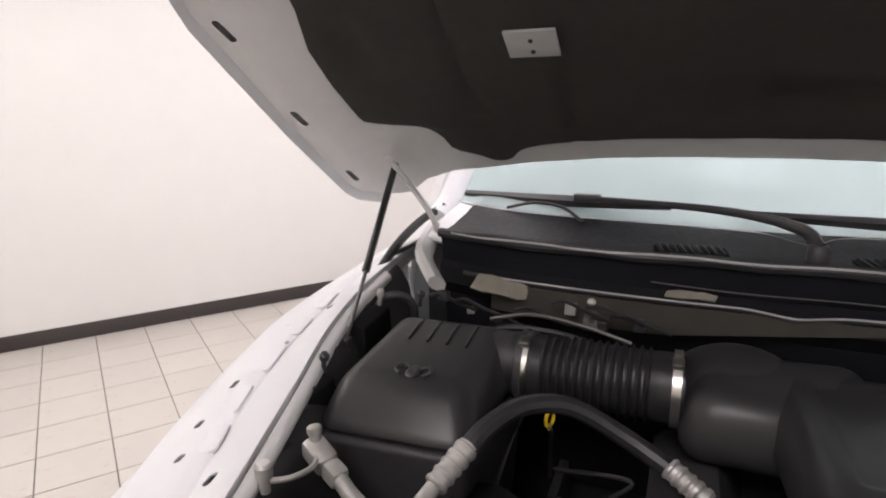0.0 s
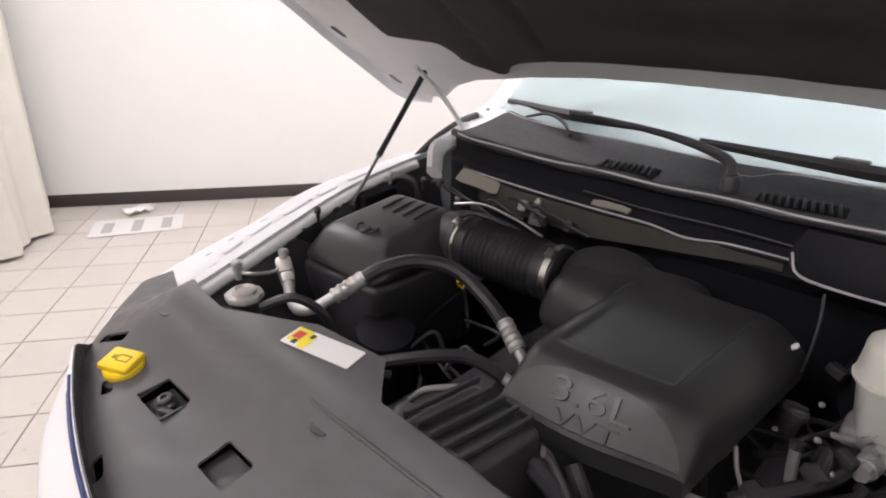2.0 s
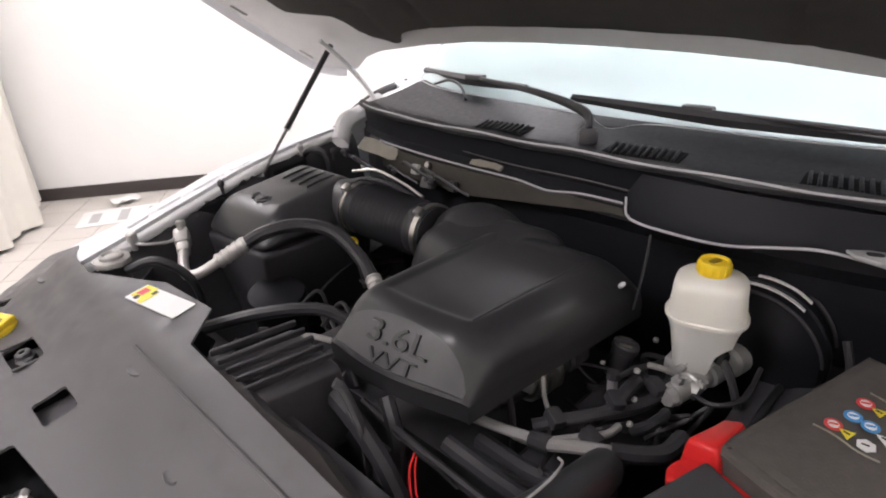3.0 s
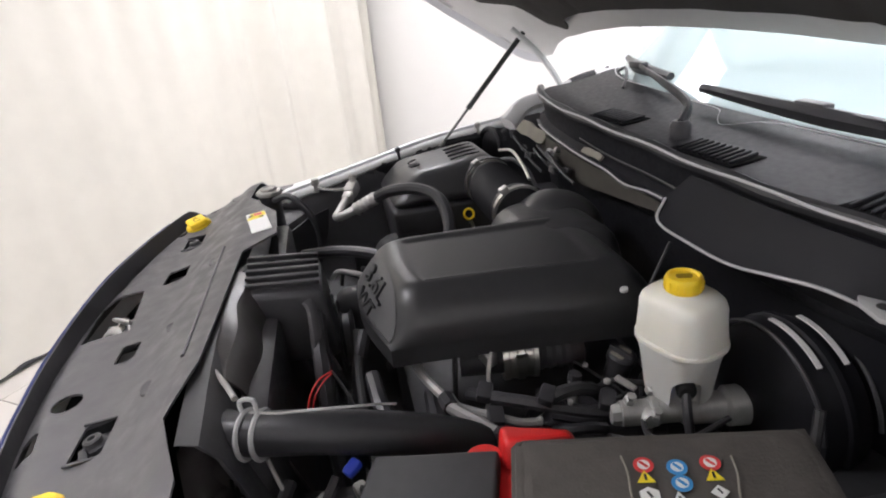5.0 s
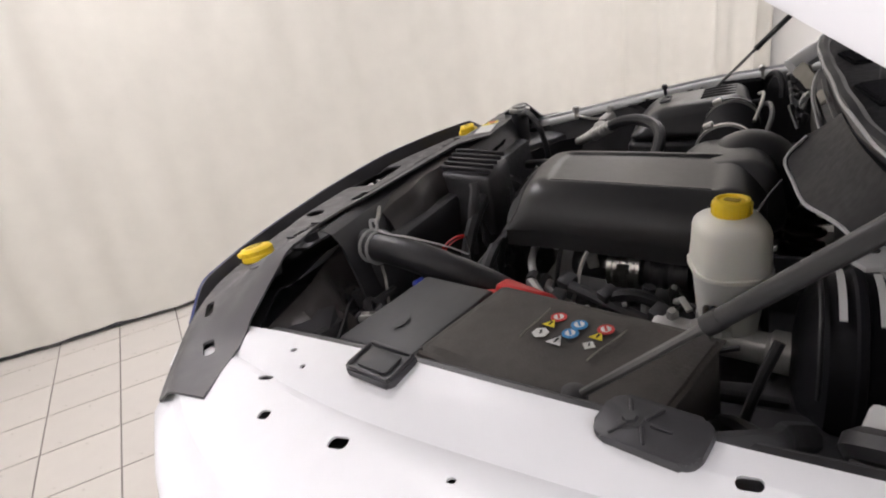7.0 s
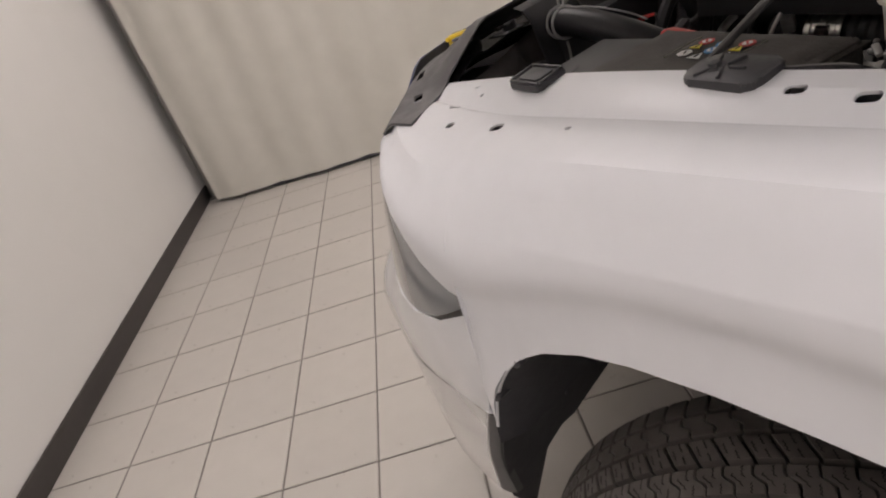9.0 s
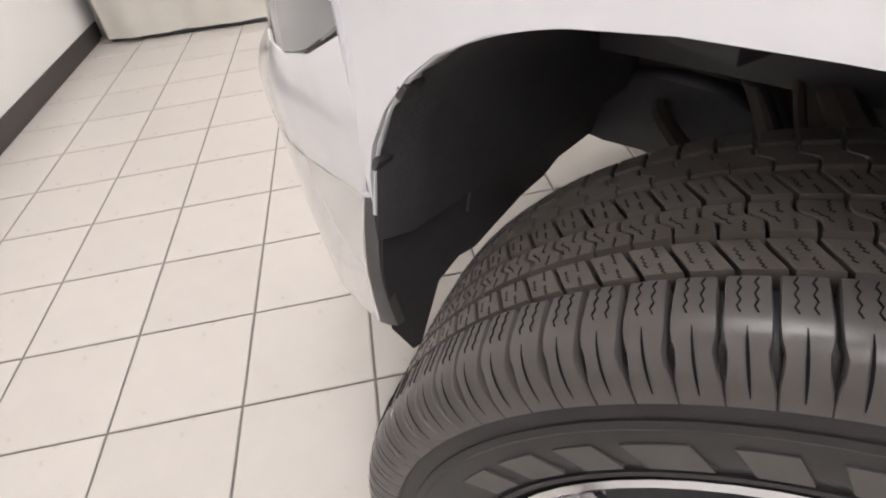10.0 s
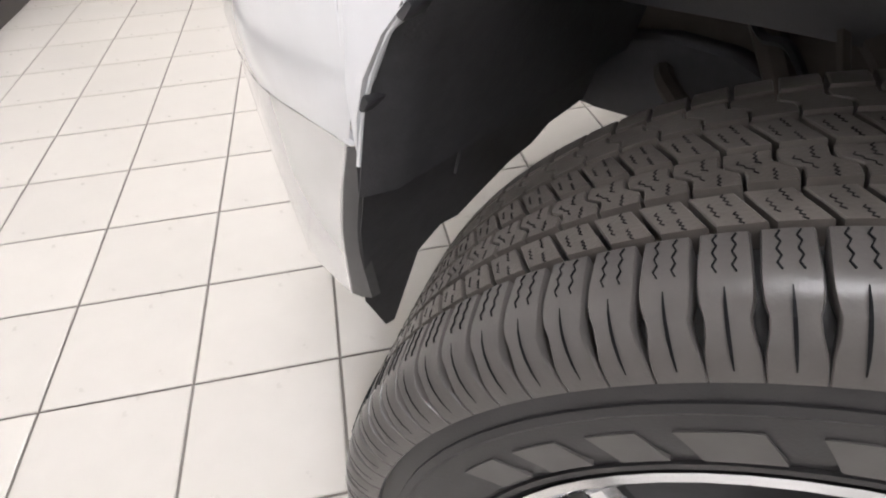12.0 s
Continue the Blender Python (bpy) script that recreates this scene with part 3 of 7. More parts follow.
part("insulation_pad", sheet([[pad_point(u, s) for u in UP] for s in SP], 0.006, (0, 0, 1)), PAD, hood, "dark felt insulation pad with pressed recesses")
plate = box((0, 0, 0), (0.085, 0.062, 0.006), bevel=0.002)
bmesh.ops.transform(plate, matrix=Matrix.Translation(hood_point(-0.44, 0.385, -0.030)) @ pose(0, 0, 0, -34.5, 0, 0), verts=plate.verts[:])
plate = part("label_plate", plate, LABEL_G, hood, "pale rectangular plate with two dots")
for d in (-0.012, 0.014):
    dot = lathe([(0.004, -0.001), (0.004, 0.001), (0, 0.001)], None, 10)
    bmesh.ops.transform(dot, matrix=Matrix.Translation(hood_point(-0.44, 0.385, -0.0345)) @ pose(0, 0, 0, -34.5, 0, 0) @ Matrix.Translation((0, d, 0)), verts=dot.verts[:])
    part("plate_dot", dot, LABEL_K, plate)

# hinges and struts
for s in (1, -1):
    h = tube([(s * 0.735, 1.06, 1.19), (s * 0.745, 1.05, 1.26), (s * 0.775, 1.0, 1.345), (s * 0.80, 0.93, 1.42)], 0.014, 8, 5, flat=0.5)
    part("hinge_arm", h, PAINT_IN, hood, "painted hood hinge arm")
    a, b = Vector((s * 0.803, 0.967, 1.396 if s > 0 else 1.405)), Vector((s * (0.747 if s > 0 else 0.765), 0.664, 1.112 if s > 0 else 1.10))
    st = group_part("gas_strut", "black gas strut holding the hood open")
    mid = a.lerp(b, 0.61)
    cyl = tube([a, mid], 0.0078, 14)
    cyl = tube([mid, mid + (b - a).normalized() * 0.014], 0.0084, 14, bm=cyl)
    part("cylinder", cyl, STRUT, st)
    part("piston_rod", tube([mid, b], 0.0042, 8), ROD, st, "bare grey piston rod")
    part("ball_socket", lathe([(0, -0.012), (0.012, -0.008), (0.012, 0.008), (0, 0.012)], Matrix.Translation(b), 10), BLACK, st)

# ---- cab, windscreen and bed ----
def glass_base(x):
    """y and z of the windscreen's lower edge."""
    a = abs(x)
    return 1.115 + 0.15 * (a / 0.76) ** 4, 1.268 + 0.01 * a


def glass_point(x, v):
    y, z = glass_base(x * (1 - 0.0 * v))
    return (x * (1 - 0.12 * v), y + 0.62 * v - 0.06 * v * (abs(x) / 0.76) ** 2, z + 0.60 * v - 0.03 * v * v)


XS = [-0.76 + 1.52 * k / 24 for k in range(25)]
ws = part("windscreen", sheet([[glass_point(x, v / 6) for x in XS] for v in range(7)], 0.005, (0, 0.6, -0.6)), GLASS, truck, "pale blue-green windscreen glass")
ws.visible_shadow = False
cab = group_part("cab", "white crew cab body")
for s in (1, -1):
    pil = [glass_point(s * 0.79, v / 5) for v in range(6)]
    part("pillar", tube([(s * 0.80, 1.20, 1.24)] + [(p[0] + s * 0.012, p[1], p[2] - 0.005) for p in pil], 0.034, 10, 4, flat=0.7), PAINT, cab, "white windscreen pillar")
roof = [[(x, y, 1.86 + 0.03 * (1 - (x / 0.75) ** 2) - 0.05 * ((y - 2.4) / 1.0) ** 2) for x in [-0.70 + 1.4 * k / 10 for k in range(11)]] for y in (1.70, 1.85, 2.1, 2.5, 2.9, 3.2, 3.3)]
part("roof", sheet(roof, 0.03, (0, 0, -1)), PAINT, cab)
part("rear_wall", sheet([[(x, 3.30 + 0.05 * v, 1.84 - 0.62 * v) for x in (-0.70 - 0.1 * v, 0, 0.70 + 0.1 * v)] for v in (0, 0.5, 1)], 0.02, (0, 1, 0)), PAINT, cab)
for s in (1, -1):
    # body side below the windows, door by door
    for y0, y1, nm in ((1.425, 2.46, "front_door"), (2.465, 3.36, "rear_door")):
        prof = [(0.90, 1.20), (0.955, 1.15), (0.984, 1.08), (0.998, 1.00), (1.0, 0.8), (0.985, 0.6), (0.95, 0.45)]
        dr = part(nm, sheet([[(s * x, y, z) for x, z in prof] for y in (y0, (y0 + y1) / 2, y1)], 0.02, (-s, 0, 0)), PAINT, cab, "white door")
        part("door_handle", box((s * 1.01, y1 - 0.14, 1.02), (0.025, 0.16, 0.03), bevel=0.008), PAINT, dr)
        part("side_window", sheet([[(s * (0.90 - 0.16 * v), y0 + 0.06 + (0.28 * v if nm == "front_door" else 0.02 * v), 1.20 + 0.58 * v), (s * (0.90 - 0.16 * v), y1 - 0.05, 1.20 + 0.58 * v)] for v in (0, 0.5, 1)], 0.006, (-s, 0, 0)),
             SIDE_GLASS, dr, "tinted side window")
    part("window_frame", tube([(s * 0.905, 1.44, 1.205), (s * 0.80, 1.62, 1.66), (s * 0.745, 1.86, 1.80), (s * 0.745, 2.6, 1.83), (s * 0.75, 3.26, 1.78), (s * 0.90, 3.34, 1.22)], 0.035, 8, 6), PAINT, cab)
    bed = part("bed_side", sheet([[(s * x, y, z) for x, z in ((0.90, 1.22), (0.97, 1.21), (0.995, 1.15), (1.0, 0.9), (0.985, max(0.45, 0.42 + 0.52 * max(0.0, 1 - abs((y - 4.49) / 0.465) ** 3) ** (1 / 3))))]
                                   for y in (3.4, 3.8, 4.03, 4.06, 4.15, 4.3, 4.5, 4.7, 4.85, 4.92, 4.95, 5.2, 5.38)], 0.03, (-s, 0, 0)), PAINT, truck, "white bed side")
part("bed_floor", box((0, 4.4, 0.80), (1.7, 1.95, 0.04)), DARK, truck)
part("tailgate", box((0, 5.40, 0.98), (1.80, 0.06, 0.50), bevel=0.012), PAINT, truck, "white tailgate")
part("rear_bumper", box((0, 5.5, 0.58), (1.95, 0.14, 0.18), bevel=0.03), CHROME, truck)
part("chassis", box((0, 3.3, 0.45), (1.0, 4.0, 0.12), bevel=0.02), DARK, truck)
part("dashboard", sheet([[(x, y, z) for x in (-0.74, -0.4, 0, 0.4, 0.74)] for y, z in ((1.22, 1.22), (1.40, 1.23), (1.70, 1.22), (1.78, 1.12), (1.80, 0.9))], 0.02), CABIN, cab, "grey dashboard top")
for x in (-0.4, 0.4):
    seat = part("seat", box((x, 2.35, 1.25), (0.5, 0.16, 0.7), (-12, 0, 0), bevel=0.06, seg=3), CABIN, cab, "grey cloth seat")
    part("cushion", box((x, 2.1, 0.92), (0.5, 0.5, 0.16), bevel=0.05, seg=3), CABIN, seat)
    part("headrest", box((x, 2.43, 1.68), (0.26, 0.1, 0.18), bevel=0.04, seg=3), CABIN, seat)
part("cabin_floor", box((0, 2.3, 0.62), (1.7, 2.0, 0.03)), CABIN, cab)

# ---- cowl, firewall, wipers ----
cowl = group_part("cowl", "black plastic cowl panel below the windscreen")


def strip_y(x):
    return 0.900 + 0.07 * (abs(x) / 0.68) ** 4


XC = [-0.70 + 1.4 * k / 40 for k in range(41)]


def cowl_rows():
    rows = []
    for v, dz in ((0, 0.0), (0.06, 0.006), (0.3, 0.012), (0.6, 0.03), (0.85, 0.05), (1.0, 0.052)):
        row = []
        for x in XC:
            yb, zb = glass_base(x)
            y0 = strip_y(x) + 0.01
            row.append((x, y0 + (yb + 0.01 - y0) * v, 1.249 + dz * (zb - 1.249 + 0.005) / 0.052))
        rows.append(row)
    return rows


part("cowl_panel", sheet(cowl_rows(), 0.004), COWL, cowl)
part("weather_strip", tube([(x, strip_y(x), 1.255 + 0.002 * math.sin(x * 30)) for x in XC[::2]], 0.011, 8, 2), RUBBER, cowl, "rubber weather strip")
part("glass_edge", tube([(x, glass_base(x)[0] - 0.008 - 0.055 * math.exp(-((x - 0.03) / 0.045) ** 2) + 0.02 * math.exp(-((x + 0.30) / 0.16) ** 2), glass_base(x)[1] + 0.005 - 0.009 * math.exp(-((x - 0.03) / 0.045) ** 2)) for x in [-0.76 + 0.04 * k for k in range(38)]], 0.0017, 6, 3), PALE_EDGE, cowl, "pale edge where cowl meets glass")
# louvre fields in the cowl
for cx, cy, n in ((-0.17, 0.962, 9), (0.17, 0.958, 10), (0.50, 0.975, 9)):
    # flat near-black plate paints the shade between the slats
    part("louvre_recess", box((cx - 0.006, cy, 1.2562), (n * 0.0135 + 0.010, 0.066, 0.005), (2, 0, 6), bevel=0.002), GAP_SHADE, cowl, "near-black plate painting the shade behind the louvres")
    for k in range(n):
        part("louvre", box((cx + (k - n / 2) * 0.0135, cy + (k - n / 2) * 0.0014, 1.2605), (0.0055, 0.058, 0.007), (4, 14, 14), bevel=0.002), COWL, cowl)
# trough wall in front of the strip, with ledges
part("plenum_wall", sheet([[(x, strip_y(x) + dy, z) for x in XC] for dy, z in ((0.0, 1.245), (0.006, 1.235), (0.012, 1.19), (-0.004, 1.180), (-0.006, 1.145), (0.025, 1.11), (0.045, 0.95), (0.075, 0.7))], 0.004, (0, 1, 0)), COWL, cowl, "black ribbed plenum wall")
part("strip_edge", tube([(x, strip_y(x) - 0.009, 1.2605 + 0.002 * math.sin(x * 23)) for x in XC[1:-1:2]], 0.0024, 6, 3), PALE_EDGE, cowl, "pale edge line on the weather strip")
part("flange_edge", tube([(x, strip_y(x) - 0.014 + 0.003 * math.sin(x * 11), 1.1795 - 0.010 * math.exp(-((x - 0.0) / 0.05) ** 2)) for x in XC[4:-3]], 0.0020, 6, 2), PALE_EDGE, cowl, "pale edge of the flange")
part("firewall_panel", sheet([[(x, strip_y(x) - 0.011, 1.168 - q * (0.060 - 0.046 * min(1.0, max(0.0, (x + 0.22) / 0.36)))) for x in XC[4:26]] for q in (0.0, 0.5, 1.0)], 0.004, (0, 1, 0)), OLIVE, cowl, "dark olive panel below the flange")
part("step_edge", tube([(x, strip_y(x) - 0.001, 1.2065 - 0.012 * (x + 0.3) + 0.002 * math.sin(x * 17)) for x in [-0.24 + 0.035 * k for k in range(13)]], 0.0016, 6, 2), STRIP, cowl, "thin grey line along the step in the plenum wall")
part("firewall", box((0, 1.03, 0.86), (1.5, 0.02, 0.7)), DARK, truck, "dark painted firewall")
part("plenum_edge", tube([(x, strip_y(x) - 0.008 + 0.003 * math.sin(x * 11), 1.176 - 0.012 * math.exp(-((x - 0.0) / 0.05) ** 2)) for x in XC[2:-2]], 0.0045, 8, 2), BLACK, cowl, "thin raised flange edge")
low_edge = smooth_line([(0.190, 0.858, 1.205), (0.213, 0.833, 1.178), (0.29, 0.842, 1.167), (0.367, 0.851, 1.166), (0.43, 0.866, 1.175), (0.493, 0.881, 1.183), (0.56, 0.905, 1.172), (0.64, 0.935, 1.150)], 4)
rows = [[(p.x + (q - 0.5) * 0.012, p.y + (strip_y(p.x) - 0.004 - p.y) * q ** 0.8, p.z + (1.238 - p.z) * q) for p in low_edge] for q in (0.0, 0.12, 0.35, 0.6, 0.85, 1.0)]
flap = part("plenum_flap", sheet(rows, 0.004, (0, 1, 0)), COWL, cowl, "black flap below the weather strip")
part("flap_edge", tube(low_edge, 0.0024, 6, 1), PALE_EDGE, cowl, "pale edge of the flap")
foam = prism([(-0.060, -0.014), (-0.030, -0.020), (0.004, -0.015), (0.036, -0.024), (0.058, -0.019), (0.062, 0.008), (0.040, 0.015), (0.018, 0.010), (-0.012, 0.021), (-0.046, 0.019), (-0.052, 0.004)], 0, 0.010, bevel=0.003)
bmesh.ops.transform(foam, matrix=Matrix.Translation((-0.535, 0.893, 1.168)) @ pose(0, 0, 0, 62, 10, 20), verts=foam.verts[:])
part("foam_pad", foam, FOAM, cowl, "tan foam pad on the plenum wall")
# pale strip painted in as the highlight on the wavy flange
foam = prism([(-0.046, -0.006), (-0.015, -0.008), (0.010, -0.004), (0.040, -0.009), (0.046, 0.004), (0.020, 0.009), (0.004, 0.006), (-0.020, 0.010), (-0.042, 0.006)], 0, 0.007, bevel=0.002)
bmesh.ops.transform(foam, matrix=Matrix.Translation((-0.17, 0.902, 1.186)) @ pose(0, 0, 0, 55, 0, 3), verts=foam.verts[:])
part("foam_strip", foam, FOAM, cowl, "pale strip painting the highlight on the flange")
stay = prism([(-0.017, -0.020), (0.017, -0.020), (0.015, 0.012), (0.007, 0.020), (-0.007, 0.020), (-0.015, 0.012)], -0.002, 0.002, bevel=0.001)
bmesh.ops.transform(stay, matrix=pose(-0.342, 0.876, 1.125, 70, 0, 6), verts=stay.verts[:])
stay = part("bracket", stay, STRIP, cowl, "grey steel stay with a bolt hole")
# black disc on the stay paints the shade inside its bolt hole
part("bolt_hole", lathe([(0.006, -0.0005), (0.006, 0.0012), (0, 0.0012)], pose(-0.342, 0.8735, 1.126, 70, 0, 6), 12), LABEL_K, stay)
part("bolt", lathe([(0.0, -0.012), (0.004, -0.012), (0.004, -0.002), (0.009, 0.0), (0.009, 0.006), (0.005, 0.009), (0, 0.009)], pose(-0.345, 0.888, 1.158, 60, -15, 0), 6), STEEL, cowl, "bright bolt on the flange")

rnd4 = random.Random(21)
for k in range(14):
    x = -0.68 + 0.032 * k + rnd4.uniform(-0.01, 0.01)
    y, z = 0.875 + rnd4.uniform(-0.012, 0.012), 1.10 + rnd4.uniform(0, 0.055)
    if k % 2:
        part("plenum_clip", box((x, y, z), (rnd4.uniform(0.012, 0.03), 0.014, rnd4.uniform(0.012, 0.03)), (rnd4.uniform(-25, 25), 0, rnd4.uniform(-30, 30)), bevel=0.003), BLACK if k % 3 else LABEL_G, cowl)
    else:
        part("plenum_lead", tube([(x, y, z), (x + 0.03, y - 0.015, z + 0.012), (x + 0.07, y - 0.008, z - 0.006), (x + 0.11, y, z - 0.02)], 0.004, 6, 5), RUBBER, cowl)

part("white_plug", lathe([(0.004, -0.01), (0.0055, -0.004), (0.0055, 0.006), (0, 0.008)], pose(0.245, 0.762, 1.088, 20, 40, 0) @ Matrix.Diagonal((0.8, 1.2, 1, 1)), 12), LABEL_W, truck, "small white plug behind engine cover")
part("thin_lead", tube([(0.255, 0.83, 1.16), (0.262, 0.81, 1.13), (0.265, 0.79, 1.09), (0.262, 0.78, 1.04)], 0.0025, 6, 5), RUBBER, truck, "thin black lead")
# hinge-side corner brackets of the body
for s in (1, -1):
    b = tube([(s * (0.66 if s < 0 else 0.71), 0.86 if s < 0 else 0.95, 1.17), (s * 0.72, 0.93 if s < 0 else 0.97, 1.205), (s * 0.75, 1.02, 1.215), (s * 0.76, 1.10, 1.235)], 0.026, 8, 5, flat=0.6)
    part("hinge_mount", b, PAINT_IN if s < 0 else COWL, truck, "painted hinge mount")
    part("corner_seal", tube([(s * 0.86, 0.98, 1.15), (s * 0.845, 1.05, 1.20), (s * 0.82, 1.14, 1.245), (s * 0.80, 1.24, 1.265)], 0.011, 8, 5), RUBBER, truck, "black corner seal")
    part("pillar_base", sheet([[(s * 0.70, 1.00 + 0.3 * v, 1.225 + 0.06 * v), (s * 0.76, 1.02 + 0.32 * v, 1.235 + 0.05 * v), (s * 0.84, 1.05 + 0.36 * v, 1.19 + 0.04 * v), (s * 0.92, 1.08 + 0.36 * v, 1.15 + 0.04 * v)] for v in (0, 0.35, 0.7, 1)], 0.004), PAINT, truck, "white painted pillar base")
pl = part("plenum_end_plate", prism([(0.520, 0.893), (0.548, 0.910), (0.590, 0.918), (0.598, 0.888), (0.568, 0.872), (0.535, 0.880)], 1.184, 1.190, bevel=0.002), LABEL_G, truck, "pale painted plate with oval holes at plenum end")
# uncut plate: a black oval on top paints the hole's shade
for x, y, w, h in ((0.556, 0.895, 0.022, 0.013),):
    part("plate_hole", prism(rounded(w, h, h * 0.45), 1.1902, 1.1912, pose(x, y, 0, 0, 0, 20)), LABEL_K, pl, "black oval patch painting the shade of a hole")


def wiper(pivot, knee, far, tip_a, tip_b, rest):
    w = group_part("wiper", "black windscreen wiper at rest")
    part("arm", tube([pivot, (pivot[0] - 0.03, pivot[1] + 0.03, pivot[2] + 0.03), knee, far], lambda u: 0.016 - 0.0105 * u ** 0.8, 10, 6, flat=0.6), BLACK, w)
    part("spindle_cap", lathe([(0.019, -0.03), (0.019, 0.000), (0.014, 0.008), (0, 0.010)], Matrix.Translation(pivot), 16), BLACK, w)
    part("blade", tube([tip_a, rest, tip_b], lambda u: 0.014 - 0.006 * abs(2 * u - 1), 6, 10, flat=1.2), RUBBER, w, "rubber wiper blade")
    part("blade_clip", box(far, (0.06, 0.022, 0.018), bevel=0.004), BLACK, w)
    return w


wiper((0.035, 0.975, 1.276), (-0.13, 1.03, 1.328), (-0.40, 1.125, 1.325), (-0.745, 1.275, 1.300), (-0.22, 1.105, 1.318), (-0.46, 1.16, 1.310))
wiper((0.62, 1.06, 1.280), (0.50, 1.09, 1.315), (0.20, 1.095, 1.316), (-0.08, 1.09, 1.312), (0.62, 1.125, 1.300), (0.24, 1.09, 1.306))
part("washer_hose", tube([(-0.60, 1.17, 1.285), (-0.52, 1.15, 1.305), (-0.45, 1.12, 1.30), (-0.40, 1.085, 1.275)], 0.004, 6, 5), RUBBER, cowl)

# ---- sight shield over the radiator ----
shield = group_part("sight_shield", "dark grey plastic radiator sight shield with cut-outs")


def shield_front(x):
    a = abs(x)
    return max(-0.136 + 0.319 * a * a, -0.178 + 0.30 * (a / 0.80) ** 2.2) if a < 0.80 else 0.122


def rim_z(x):
    """Top of the grille surround's raised rim."""
    q = min(1.0, max(0.0, (abs(x) - 0.55) / 0.10))
    side = min(1.0, max(0.0, (x + 0.2) / 0.4))
    return 1.086 - 0.013 * side + 0.007 * (1 - 0.6 * side) * min(1.0, abs(x) / 0.5) - (0.052 - 0.016 * side) * q * q * (3 - 2 * q)


def shield_rear(x):
    if x > 0.30:
        return lerp_table([(0.30, 0.150), (0.40, 0.125), (0.52, 0.165), (0.66, 0.170), (0.80, 0.215)], x)[0]
    return lerp_table([(-0.80, 0.215), (-0.66, 0.17), (-0.58, 0.165), (-0.50, 0.15), (-0.42, 0.145), (-0.30, 0.195), (-0.26, 0.215), (-0.12, 0.225), (-0.06, 0.165), (0.30, 0.150)], x)[0]


def shield_z(x, y):
    a = abs(x)
    edge = max(0.0, a - 0.55)
    base = 1.062 + 0.05 * max(0.0, y + 0.16) - 0.10 * edge
    ridge = 0.062 * (1 / (1 + math.exp(-(y - 0.075) * 38))) + 0.005 / (1 + math.exp(-(y - 0.128) * 160)) - 0.004 * math.exp(-((y - 0.105) / 0.012) ** 2)
    return base + ridge * max(0.0, 1 - edge / 0.14) - 0.02 * math.exp(-((y - shield_front(x)) / 0.02) ** 2)


XS2 = [-0.80 + 0.02 * k for k in range(81)]
rows = []
for v in [k / 22 for k in range(23)]:
    rows.append([(x, shield_front(x) + (shield_rear(x) - shield_front(x)) * v, shield_z(x, shield_front(x) + (shield_rear(x) - shield_front(x)) * v)) for x in XS2])
plate = part("shield_panel", sheet(rows, 0.004), GREY, shield)
cuts = []
for x, y, w, h, a in ((-0.346, 0.012, 0.075, 0.045, 0), (0.335, 0.012, 0.075, 0.045, 0), (-0.168, 0.010, 0.062, 0.045, 0), (0.115, -0.008, 0.055, 0.030, 0), (-0.05, -0.078, 0.17, 0.080, 6),
                      (0.221, -0.062, 0.042, 0.042, 0), (-0.569, 0.022, 0.05, 0.022, 30), (0.40, -0.075, 0.05, 0.014, 20), (-0.30, -0.095, 0.04, 0.016, -18), (-0.21, -0.11, 0.05, 0.02, -10), (0.64, 0.06, 0.045, 0.014, 42), (0.715, 0.135, 0.04, 0.016, 48), (0.30, -0.085, 0.05, 0.024, 12), (0.19, 0.045, 0.034, 0.034, 0), (-0.445, -0.032, 0.034, 0.016, -22)):
    c = prism(rounded(w, h, 0.006 if w != h else 0.02), -0.05, 0.05)
    bmesh.ops.transform(c, matrix=pose(x, y, shield_z(x, y), 0, 0, a), verts=c.verts[:])
    cuts.append(c)
cut(plate, cuts)
part("film_edge", tube([(x, shield_front(x) - 0.0045, rim_z(x) - 0.004) for x in XS2[16:-8:2]], 0.0026, 6, 2), BLUE, shield, "blue protective film along front edge")
part("inner_rim", sheet([[(x, shield_front(x) + 0.0015 + 0.004 * q, rim_z(x) - 0.001 - (rim_z(x) - 1.033) * q) for x in XS2[8:-8]] for q in (0.0, 0.3, 0.7, 1.0)], 0.002, (0, -1, 0)), BLACK, shield, "black inner face behind the raised rim")
# added sheet, near-black so that the cut-outs look shaded
part("under_tray", sheet([[(x * 0.985, shield_front(x) + 0.004 + (shield_rear(x) - shield_front(x)) * d, shield_z(x, shield_front(x) + (shield_rear(x) - shield_front(x)) * d) - (0.05 if abs(x) < 0.6 else 0.022)) for x in XS2[::2]] for d in (0.0, 0.3, 0.6, 0.97)], 0.003), GAP_SHADE, shield, "added near-black sheet in place of shade below the cut-outs")
for x, y, r in ((-0.10, 0.10, 0.012), (0.10, 0.06, 0.010), (0.28, 0.07, 0.013), (-0.52, 0.09, 0.010), (0.56, 0.10, 0.012)):
    part("moulded_boss", lathe([(r, -0.001), (r * 0.9, 0.0012), (r * 0.5, 0.0004), (0, 0.0004)], Matrix.Translation((x, y, shield_z(x, y) + 0.0005)) @ Matrix.Diagonal((1.4, 0.7, 1, 1)), 16), GREY, shield)
